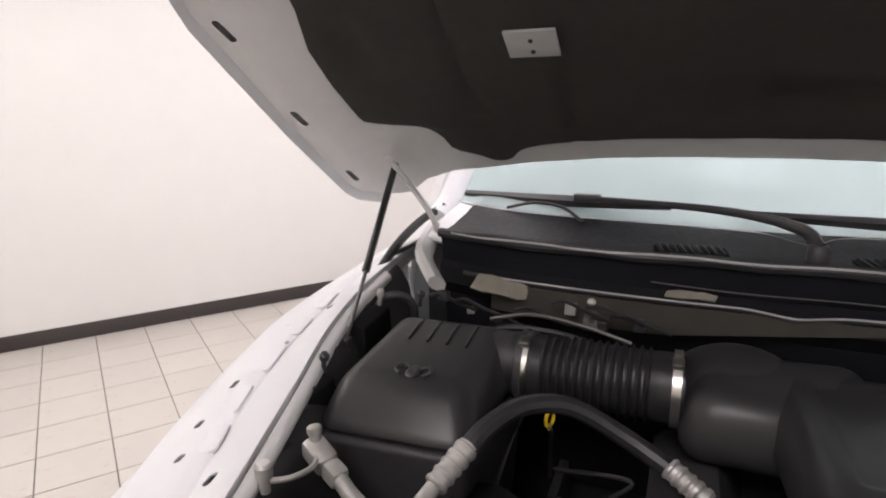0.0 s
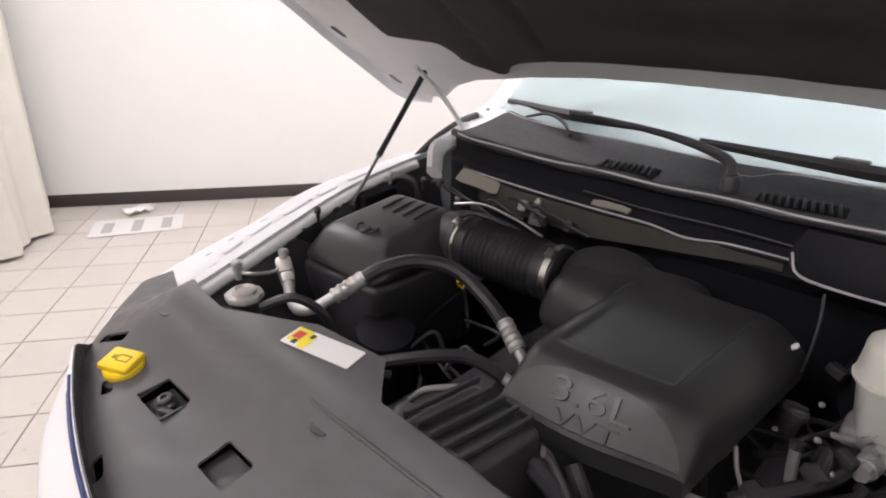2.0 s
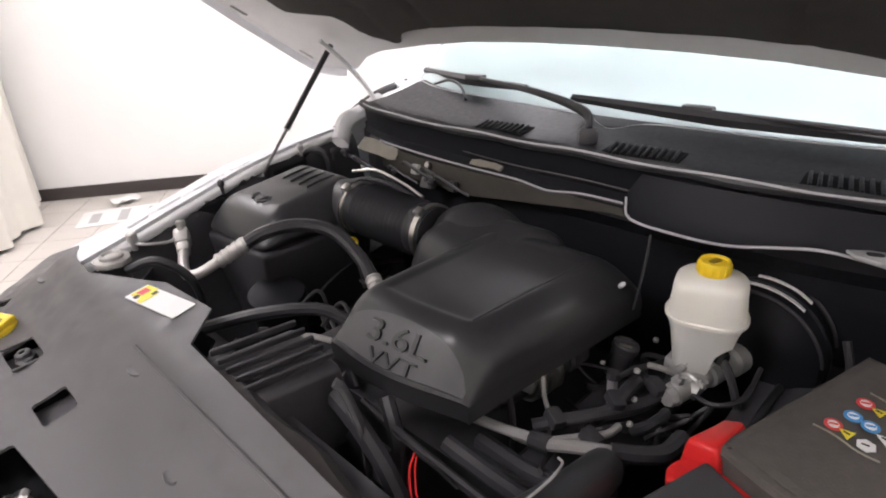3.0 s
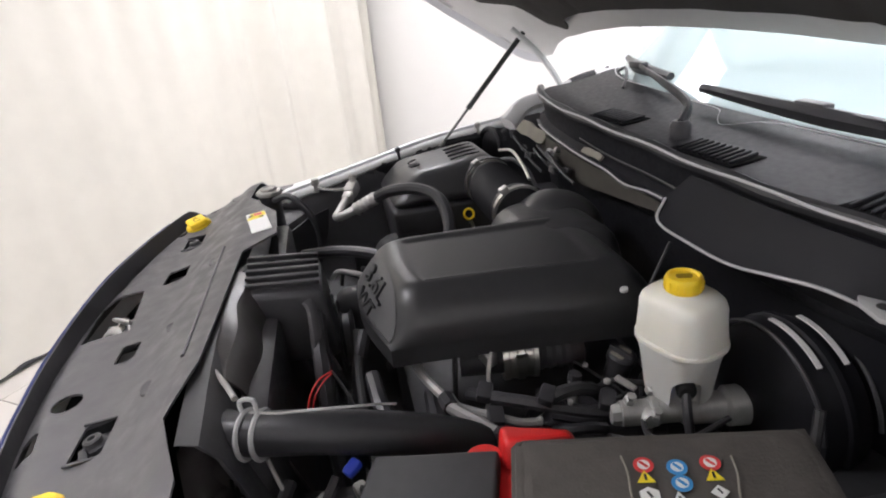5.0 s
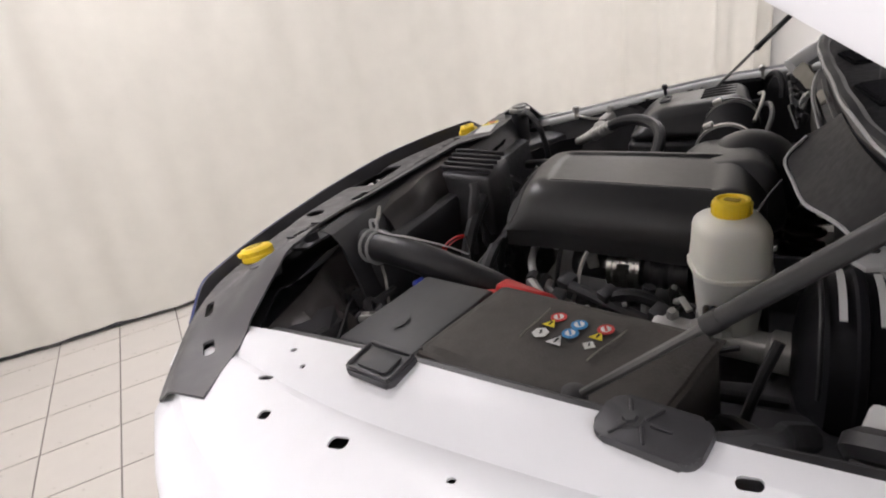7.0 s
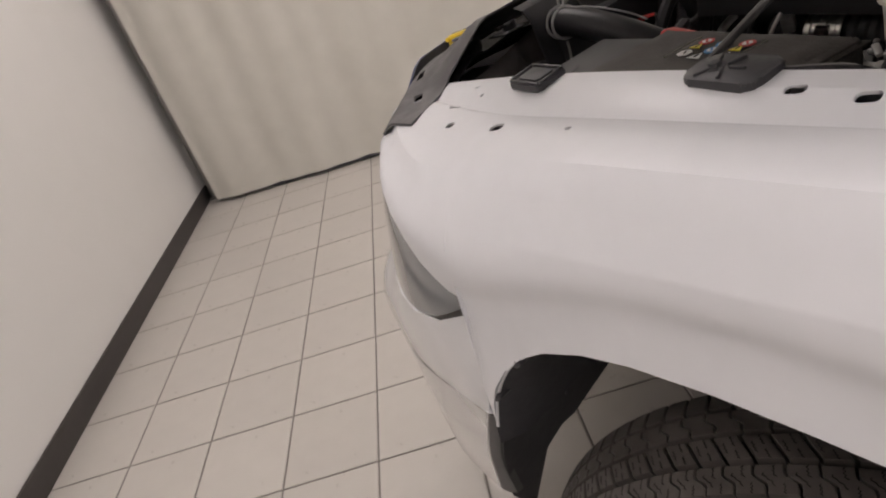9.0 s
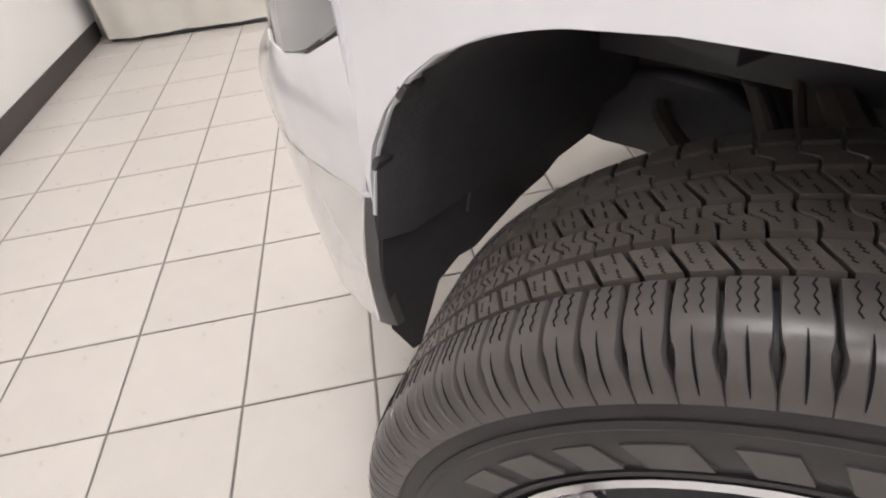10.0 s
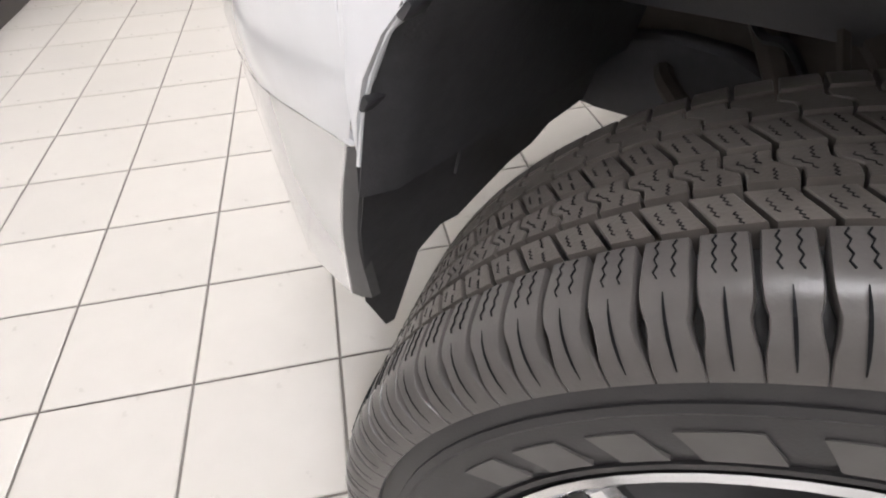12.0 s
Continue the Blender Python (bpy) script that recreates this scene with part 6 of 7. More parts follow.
part("braided_line", tube([(0.275, 0.132, 1.088), (0.262, 0.137, 1.104), (0.274, 0.150, 1.114), (0.300, 0.166, 1.112), (0.325, 0.180, 1.108), (0.352, 0.192, 1.106)], 0.0040, 8, 6), PALECAP, hose, "braided ground strap")
part("thin_wire", tube([(0.392, 0.215, 1.1105), (0.404, 0.250, 1.1090), (0.410, 0.290, 1.1085), (0.408, 0.330, 1.1010), (0.398, 0.365, 1.088), (0.380, 0.385, 1.070)], 0.0017, 6, 6), LABEL_G, hose, "thin pale wire along the hose")
part("thin_wire", tube([(0.224, 0.302, 1.035), (0.236, 0.312, 1.022), (0.252, 0.322, 1.004), (0.268, 0.330, 0.985)], 0.0022, 6, 5), LOOM, hose, "thin black wire")
for pts, r, mm in (([(0.43, 0.30, 1.02), (0.46, 0.28, 1.0), (0.48, 0.26, 0.95)], 0.007, BLACK), ([(0.45, 0.26, 0.99), (0.52, 0.24, 0.98), (0.58, 0.23, 0.95)], 0.010, BLACK),
                   ([(0.40, 0.24, 1.0), (0.46, 0.22, 0.99), (0.56, 0.20, 0.97), (0.62, 0.19, 0.95)], 0.009, BLACK), ([(0.262, 0.262, 1.005), (0.252, 0.268, 1.020), (0.236, 0.282, 1.032), (0.224, 0.302, 1.035)], 0.0016, RED), ([(0.266, 0.268, 1.000), (0.256, 0.273, 1.016), (0.239, 0.288, 1.029), (0.226, 0.304, 1.033)], 0.0013, RED),
                   ([(0.42, 0.21, 0.98), (0.47, 0.25, 1.0), (0.53, 0.25, 0.99), (0.60, 0.27, 0.96)], 0.006, BLACK), ([(0.62, 0.24, 1.03), (0.57, 0.22, 1.01), (0.50, 0.20, 0.99), (0.44, 0.18, 0.97)], 0.012, BLACK)):
    part("loom", tube(pts, r, 8, 6), mm, hose)
part("blue_connector", box((0.444, 0.322, 1.042), (0.015, 0.022, 0.013), (20, 10, 40), bevel=0.004), mat("blue_plastic", (0.03, 0.06, 0.5), 0.45), hose)
top = smooth_line([(0.300, 0.120, 1.085), (0.375, 0.118, 1.068), (0.440, 0.128, 1.060), (0.515, 0.150, 1.056), (0.580, 0.155, 1.048), (0.645, 0.165, 1.045)], 5)
rows = []
for q in [k / 14 for k in range(15)]:
    row = []
    for k, p in enumerate(top):
        n1 = noise.noise((k * 0.23, q * 2.2, 4.0)) + 0.5 * noise.noise((k * 0.6, q * 5.0, 9.0))
        row.append((p.x + 0.012 * n1 * q, p.y + (0.075 + 0.03 * math.sin(k * 0.5)) * q ** 0.8 + 0.020 * n1 * q, p.z - 0.105 * q ** 1.3 + 0.030 * n1 * min(1.0, q * 2)))
    rows.append(row)
part("splash_film", sheet(rows, 0.003), FILM, truck, "crumpled black plastic film below the shield")
part("bulb_cap", lathe([(0.0, 0), (0.015, 0.0), (0.017, 0.003), (0.017, 0.010), (0.012, 0.013), (0.012, 0.017), (0, 0.017)], pose(0.520, 0.265, 1.005, 10, -30, 0), 18), PALECAP, truck, "pale bulb cap behind the headlamp")
part("strap", tube([(0.400, 0.222, 1.045), (0.402, 0.226, 1.020), (0.418, 0.236, 1.000), (0.440, 0.250, 0.985)], 0.0028, 6, 6), PALECAP, hose, "braided strap hanging from the clamp")
part("lamp_bucket", box((0.56, 0.14, 0.97), (0.26, 0.16, 0.12), (0, 0, 30), bevel=0.03), BLACK, truck, "dark headlamp housing")
part("lamp_bucket", box((-0.56, 0.14, 0.97), (0.26, 0.16, 0.12), (0, 0, -30), bevel=0.03), BLACK, truck, "dark headlamp housing")
for s in (1, -1):
    part("core_support", sheet([[(s * x, y, z) for x, y in ((0.38, 0.17), (0.48, 0.20), (0.58, 0.25), (0.66, 0.32))] for z in (1.01, 0.9, 0.75)], 0.004, (0, -1, 0)), BLACK, truck, "black radiator support panel")
    # added sheet that keeps the bright floor from showing behind the headlamp
    part("lamp_shelf", sheet([[(s * x, y, 0.90 - 0.1 * (y - 0.1)) for x in (0.30, 0.45, 0.60, 0.72)] for y in (0.0, 0.12, 0.24, 0.36)], 0.004), BLACK, truck, "added black sheet closing the gap behind the headlamp")
rnd3 = random.Random(8)
for k in range(26):
    x, y = rnd3.uniform(0.40, 0.62), rnd3.uniform(0.17, 0.33)
    z = 0.93 + rnd3.uniform(0.0, 0.07)
    if k % 3:
        q = [(x, y, z), (x + rnd3.uniform(-0.04, 0.04), y + rnd3.uniform(-0.03, 0.03), z + rnd3.uniform(0, 0.04)), (x + rnd3.uniform(-0.08, 0.08), y + rnd3.uniform(-0.05, 0.05), z - 0.02)]
        part("loom", tube(q, rnd3.uniform(0.004, 0.009), 6, 5), LOOM, hose)
    else:
        part("plug", box((x, y, z), (0.022, 0.016, 0.015), (rnd3.uniform(-30, 30), rnd3.uniform(-30, 30), rnd3.uniform(0, 90)), bevel=0.004), BLACK if k % 6 else CASTING, hose)
for k in range(22):
    x, y = rnd3.uniform(0.24, 0.42), rnd3.uniform(0.42, 0.86)
    z = 0.905 + rnd3.uniform(0.0, 0.03)
    if k % 3:
        q = [(x, y, z), (x + rnd3.uniform(-0.05, 0.05), y + rnd3.uniform(-0.05, 0.05), z + rnd3.uniform(0.01, 0.04)), (x + rnd3.uniform(-0.09, 0.09), y + rnd3.uniform(-0.09, 0.09), z)]
        part("engine_loom", tube(q, rnd3.uniform(0.003, 0.006), 6, 6), LOOM, eng)
    else:
        part("plug", box((x, y, z + 0.02), (0.022, 0.015, 0.014), (rnd3.uniform(-30, 30), rnd3.uniform(-30, 30), rnd3.uniform(0, 90)), bevel=0.004), BLACK, eng)
for k in range(20):
    x, y = rnd3.uniform(-0.36, -0.06), rnd3.uniform(0.34, 0.62)
    z = 0.90 + rnd3.uniform(0.0, 0.04)
    if k % 4:
        q = [(x, y, z), (x + rnd3.uniform(-0.06, 0.06), y + rnd3.uniform(-0.05, 0.05), z + rnd3.uniform(0.01, 0.05)), (x + rnd3.uniform(-0.1, 0.1), y + rnd3.uniform(-0.08, 0.08), z)]
        part("engine_loom", tube(q, rnd3.uniform(0.003, 0.006), 6, 6), LOOM, eng)
    else:
        part("plug", box((x, y, z + 0.02), (0.020, 0.014, 0.014), (rnd3.uniform(-30, 30), rnd3.uniform(-30, 30), rnd3.uniform(0, 90)), bevel=0.004), BLACK, eng)
part("filler_apron", box((0.62, 0.80, 0.90), (0.26, 0.2, 0.10), bevel=0.02), BLACK, truck)
part("side_cover_panel", sheet([[(0.545, y, 0.93), (0.62, y, 0.985), (0.72, y, 1.02 + 0.06 * (y - 0.7)), (0.815, y, 1.085 + 0.09 * (y - 0.7))] for y in (0.72, 0.80, 0.90, 1.02)], 0.004), BLACK, truck, "black panel beside the brake booster")
part("side_hose", tube([(0.60, 0.775, 0.99), (0.66, 0.80, 1.035), (0.72, 0.835, 1.06), (0.78, 0.87, 1.10)], 0.013, 10, 6), RUBBER, truck, "black hose along the bay side")
part("side_lead", tube([(0.56, 0.83, 1.08), (0.575, 0.815, 1.04), (0.58, 0.80, 0.98), (0.575, 0.79, 0.92)], 0.006, 8, 6), LOOM, truck, "hanging black lead")
part("upright_tab", box((0.640, 0.775, 1.010), (0.004, 0.014, 0.045), (0, 14, 10), bevel=0.0015), BOX_LID, truck, "small dark upright tab")

# rubber hood stops on the driver's rail
for x, y, z, w, l, rz, soft in ((0.754, 0.460, 1.113, 0.046, 0.072, -14, 0), (0.814, 0.742, 1.146, 0.046, 0.082, -16, 1)):
    hs = group_part("hood_stop", "black rubber hood stop on fender rail")
    AT = pose(x, y, z, 3, 10, rz)
    part("base", prism(rounded(w, l, 0.013 if soft else 0.007, 5), -0.002, 0.007, bevel=0.003), BLACK, hs).matrix_basis = AT
    if soft:
        part("bolt", lathe([(0.010, 0.006), (0.010, 0.0075), (0.006, 0.008), (0.0055, 0.0115), (0, 0.012)], pose(0, -l * 0.20, 0), 6), BOX_LID, hs, "worn bolt head").matrix_basis = AT
        for k in range(5):
            a = radians(-30 + 60 * k)
            rib = box((0, 0, 0), (0.017, 0.0030, 0.0030), bevel=0.001)
            bmesh.ops.transform(rib, matrix=pose(0.021 * math.cos(a) * 0.6, -l * 0.14 + 0.021 * math.sin(a) * 0.9, 0.0078, 0, 0, math.degrees(a)), verts=rib.verts[:])
            part("rib", rib, BLACK, hs).matrix_basis = AT
    else:
        part("pad", prism(rounded(w * 0.62, l * 0.66, 0.006, 4), 0.0072, 0.0105, bevel=0.0015), BOX_LID, hs, "worn grey rubber pad").matrix_basis = AT
        for k in (-1, 1):
            part("rim", box((k * w * 0.43, 0, 0.0085), (w * 0.08, l * 0.90, 0.005), bevel=0.0015), BLACK, hs).matrix_basis = AT
            part("rim", box((0, k * l * 0.45, 0.0085), (w * 0.78, l * 0.05, 0.005), bevel=0.0015), BLACK, hs).matrix_basis = AT
part("stop_bracket", tube([(0.815, 0.78, 1.142), (0.79, 0.82, 1.135), (0.76, 0.83, 1.12), (0.73, 0.85, 1.10)], 0.012, 8, 5, flat=0.6), BLACK, truck, "black bracket beside hood stop")
part("white_bracket", box((0.752, 0.905, 1.120), (0.055, 0.060, 0.020), (0, 14, -20), bevel=0.005), PAINT_IN, truck, "white painted bracket on rail")
part("fender_loom", tube([(0.72, 0.90, 1.07), (0.755, 0.875, 1.12), (0.78, 0.90, 1.14), (0.79, 0.99, 1.15)], 0.013, 8, 6), BLACK, truck, "black loom over the fender rail")

# ---- wheels ----
HUB = Vector((0.896, 0.930, 0.410))
STEER = 23.4
R_TYRE, W_TYRE = 0.415, 0.272


def tyre_profile():
    """Radius and axial place from the inner bead over the tread to the outer bead."""
    half = [(0.268, 0.112), (0.280, 0.119), (0.310, 0.1265), (0.340, 0.1290), (0.366, 0.1270), (0.384, 0.120), (0.393, 0.109), (0.3975, 0.09), (0.399, 0.05), (0.3995, 0.0)]
    return [(r, -a) for r, a in half] + [(r, a) for r, a in half[-2::-1]]


def ringed(bm, n, offset, name, material, parent, label=""):
    """One mesh of n copies of a small form, set evenly round the axle."""
    bm.verts.ensure_lookup_table()
    base = np.array([v.co[:] for v in bm.verts])
    quads = [[v.index for v in f.verts] for f in bm.faces]
    bm.free()
    verts, faces = [], []
    for k in range(n):
        a = math.tau * (k + offset) / n
        c, s = math.cos(a), math.sin(a)
        m = len(verts)
        verts += [(x * c - y * s, x * s + y * c, z) for x, y, z in base]
        faces += [[m + i for i in q] for q in quads]
    me = bpy.data.meshes.new(name)
    me.from_pydata(verts, [], faces)
    me.materials.append(material)
    ob = new(name, me)
    ob.parent = parent
    return tagged(ob, label or "fine near-black lines painting the shade of cuts in the tread", kind="stuff")


def wheel(center, steer, side, detail):
    w = group_part("wheel", "road wheel with all-season tyre on bright alloy rim")
    w.matrix_basis = Matrix.Translation(center) @ pose(0, 0, 0, 0, 0, steer) @ pose(0, 0, 0, 0, 90 * side, 0)
    # local z points outward along the axle
    ty = part("tyre", lathe(tyre_profile(), None, 96, hollow=True), TYRE_SIDE, w, "worn black tyre with blocky tread")
    bm_rows = []
    if detail:
        n = 92
        rnd = random.Random(2)

        step = math.tau / n

        def rib_block(z0, z1, cut_line, gap, h=0.0085):
            """A tread block between two cuts, which run across the rib along cut_line(0..1)."""
            bm = bmesh.new()
            rows = []
            for j in range(9):
                q = j / 8
                z = z0 + (z1 - z0) * q
                zt = z0 + 0.0012 + (z1 - z0 - 0.0024) * q
                base = 0.4065 - 0.9 * max(0.0, abs(z) - 0.05) ** 2 - 30 * max(0.0, abs(z) - 0.095) ** 2.4
                a0, a1 = (cut_line(q) + gap / 2) * step, (cut_line(q) + 1 - gap / 2) * step
                e = 0.03 * step
                r0, r1, r2 = base - 0.009, base + h - 0.0008, base + h
                rows.append([bm.verts.new((r * math.cos(a), r * math.sin(a), zz)) for r, a, zz in ((r0, a0, z), (r1, a0, zt), (r2, a0 + e, zt), (r2, a1 - e, zt), (r1, a1, zt), (r0, a1, z))])
            for p, q in zip(rows, rows[1:]):
                for k in range(5):
                    bm.faces.new((p[k], p[k + 1], q[k + 1], q[k]))
            bm.faces.new(rows[0][::-1])
            bm.faces.new(rows[-1])
            return bm

        def slant(q):
            return -0.55 * q

        def curl(q):
            w = min(1.0, max(0.0, (q - 0.30) / 0.40))
            return -0.45 * w * w * (3 - 2 * w)

        ribs = (("mid_block", 0.0350, 0.0660, slant, 0.14, 0.25), ("centre_block", -0.0060, 0.0290, curl, 0.095, 0.60), ("inner_block", -0.0430, -0.0115, slant, 0.14, 0.10),
                ("inner_rib_block", -0.0790, -0.0475, curl, 0.075, 0.45), ("inner_shoulder_block", -0.114, -0.0830, lambda q: 0.0, 0.14, 0.40))
        for nm, z0, z1, line, gap, off in ribs:
            first = part(nm, rib_block(z0, z1, line, gap), TREAD_LIT, ty, smooth=False)
            first.rotation_euler = (0, 0, off * step)
            for k in range(1, n):
                ob = new(nm, first.data)
                ob.parent = ty
                ob.rotation_euler = (0, 0, (k + off) * step)
        # lugs running in one piece over the shoulder, with pinched gaps between them
        spine = [(0.4061, 0.071, 0.0085, 0.0, 0.085), (0.4058, 0.080, 0.0085, 0.0, 0.075), (0.4050, 0.090, 0.0085, 0.05, 0.065), (0.4042, 0.098, 0.0083, 0.22, 0.050), (0.4030, 0.105, 0.0080, 0.45, 0.050),
                 (0.4010, 0.1105, 0.0075, 0.70, 0.075), (0.3975, 0.1155, 0.0070, 1.0, 0.140), (0.3920, 0.1200, 0.0064, 1.4, 0.115), (0.3845, 0.1238, 0.0056, 1.9, 0.040), (0.3760, 0.1266, 0.0044, 2.4, 0.014), (0.3680, 0.1285, 0.0022, 2.8, 0.010)]

        def lug_point(row, a, share):
            r, z, h, tilt, gap = row
            nrm = Vector((1.0, tilt)).normalized()
            return ((r + nrm.x * h * share) * math.cos(a), (r + nrm.x * h * share) * math.sin(a), z + nrm.y * h * share)

        bm = bmesh.new()
        grid = []
        for row in spine:
            a0, a1 = row[4] * step * 0.9, step * (1 - row[4] * 0.9)
            e = 0.030 * step
            grid.append([bm.verts.new(lug_point(row, a, q)) for a, q in ((a0, -1.1), (a0, 0.80), (a0 + e, 1.0), ((a0 + a1) / 2, 1.03), (a1 - e, 1.0), (a1, 0.80), (a1, -1.1))])
        for p, q in zip(grid, grid[1:]):
            for k in range(6):
                bm.faces.new((p[k], p[k + 1], q[k + 1], q[k]))
        bm.faces.new(grid[0][::-1])
        bm.faces.new(grid[-1])
        bmesh.ops.recalc_face_normals(bm, faces=bm.faces[:])
        # darker, glossier copy of the tread rubber: less light painted into the shoulder
        first = part("shoulder_lug", bm, SHOULDER_SHADED, ty)
        # near-black strip laid on each lug, painting the shade of a narrow slot
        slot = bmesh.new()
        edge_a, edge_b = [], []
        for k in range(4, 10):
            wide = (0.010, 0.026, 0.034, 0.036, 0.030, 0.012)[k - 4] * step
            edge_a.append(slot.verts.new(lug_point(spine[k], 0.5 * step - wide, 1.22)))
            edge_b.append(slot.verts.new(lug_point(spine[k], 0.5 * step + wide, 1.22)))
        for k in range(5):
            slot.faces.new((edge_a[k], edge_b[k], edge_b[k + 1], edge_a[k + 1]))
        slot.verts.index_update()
        ringed(slot, n, 0.0, "slot_band", GAP_SHADE, ty, "near-black strips painting the shade of slots in the tyre shoulder")
        for k in range(1, n):
            ob = new("shoulder_lug", first.data)
            ob.parent = ty
            ob.rotation_euler = (0, 0, k * step)
        # wavy near-black tubes on the shoulder blocks, painting the shade of sipes
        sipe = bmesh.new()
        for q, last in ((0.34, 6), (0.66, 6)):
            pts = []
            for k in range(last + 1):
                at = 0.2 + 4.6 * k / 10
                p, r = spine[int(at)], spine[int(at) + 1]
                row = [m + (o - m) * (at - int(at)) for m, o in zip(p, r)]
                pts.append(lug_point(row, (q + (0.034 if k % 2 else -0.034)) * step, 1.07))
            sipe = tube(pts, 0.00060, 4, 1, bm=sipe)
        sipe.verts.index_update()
        ringed(sipe, n, 0.0, "sipe_band", GAP_SHADE, ty)
        # the same painted dark lines on the inner ribs
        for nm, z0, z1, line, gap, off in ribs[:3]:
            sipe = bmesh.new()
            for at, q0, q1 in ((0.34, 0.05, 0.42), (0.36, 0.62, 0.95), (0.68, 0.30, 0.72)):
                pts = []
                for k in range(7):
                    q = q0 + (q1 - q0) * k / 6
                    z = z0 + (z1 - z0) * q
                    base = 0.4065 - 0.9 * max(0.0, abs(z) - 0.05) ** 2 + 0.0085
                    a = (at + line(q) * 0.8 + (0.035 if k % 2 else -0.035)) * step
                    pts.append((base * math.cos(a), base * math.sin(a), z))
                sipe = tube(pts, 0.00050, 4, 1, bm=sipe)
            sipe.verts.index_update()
            ringed(sipe, n, off, "sipe_band", GAP_SHADE, ty)
        # rim protector bead and plain raised letter-sized bars on the sidewall
        part("sidewall_bead", lathe([(0.352, 0.124), (0.352, 0.1300), (0.346, 0.1315), (0.343, 0.1305), (0.343, 0.124)], None, 96, hollow=True), TYRE_SIDE, ty)
        part("sidewall_bead", lathe([(0.290, 0.118), (0.290, 0.1245), (0.285, 0.1245), (0.285, 0.116)], None, 96, hollow=True), TYRE_SIDE, ty)
        for start in (TEXT_AT, TEXT_AT + math.pi):
            for k, (at, wide) in enumerate(((0.0, 0.15), (0.175, 0.155), (0.36, 0.135), (0.525, 0.19), (0.745, 0.14), (0.915, 0.15), (1.09, 0.14))):
                bm = bmesh.new()
                rows = []
                for r in (0.2975, 0.305, 0.3125, 0.320, 0.3265):
                    rows.append([(r * math.cos(a), r * math.sin(a), 0.1275 + 0.06 * (r - 0.298)) for a in [start - at - wide * 0.74 * j / 6 + 1.1 * (r - 0.311) for j in range(7)]])
                part("raised_bar", sheet(rows, 0.004, (0, 0, -1), bm=bm), LETTER, ty, "pale raised sidewall bar")
    rim = part("rim", lathe([(0.262, -0.11), (0.272, -0.118), (0.272, -0.112), (0.25, -0.10), (0.235, -0.02), (0.235, 0.04), (0.25, 0.085), (0.266, 0.104), (0.273, 0.118), (0.276, 0.121), (0.271, 0.124), (0.262, 0.119), (0.245, 0.10), (0.228, 0.04), (0.228, -0.02), (0.24, -0.10)], None, 64, hollow=True), CHROME, w, "bright polished alloy rim")
    for k in range(5):
        a = math.tau * k / 5 + 0.35
        for d in (-0.13, 0.13):
            sp = tube([(0.05 * math.cos(a), 0.05 * math.sin(a), 0.09), (0.15 * math.cos(a + d * 0.6), 0.15 * math.sin(a + d * 0.6), 0.105), (0.252 * math.cos(a + d), 0.252 * math.sin(a + d), 0.10)], lambda u: 0.024 - 0.006 * u, 8, 5, flat=0.7)
            part("spoke", sp, CHROME, rim)
    part("hub_cap", lathe([(0.06, 0.06), (0.06, 0.105), (0.045, 0.118), (0, 0.12)], None, 28), CHROME, rim)
    part("brake_disc", lathe([(0.06, -0.02), (0.17, -0.02), (0.17, 0.005), (0.06, 0.005)], None, 40), DARK, w)
    part("caliper", box((0.12, 0.11, 0.0), (0.12, 0.12, 0.09), (0, 0, 40), bevel=0.02), DARK, w)
    return w


TEXT_AT = 1.0
wheel(HUB, STEER, 1, True)
wheel(Vector((-HUB.x, HUB.y, HUB.z)), STEER, -1, False)
wheel(Vector((0.87, 4.49, 0.402)), 0, 1, False)
wheel(Vector((-0.87, 4.49, 0.402)), 0, -1, False)

# white chip stands in for bright floor showing through a gap
part("wheel_well_tab", box((0.494, 0.730, 0.752), (0.012, 0.020, 0.034), (12, 25, 30), bevel=0.003), LABEL_W, truck, "white chip in place of lit floor seen through a gap")
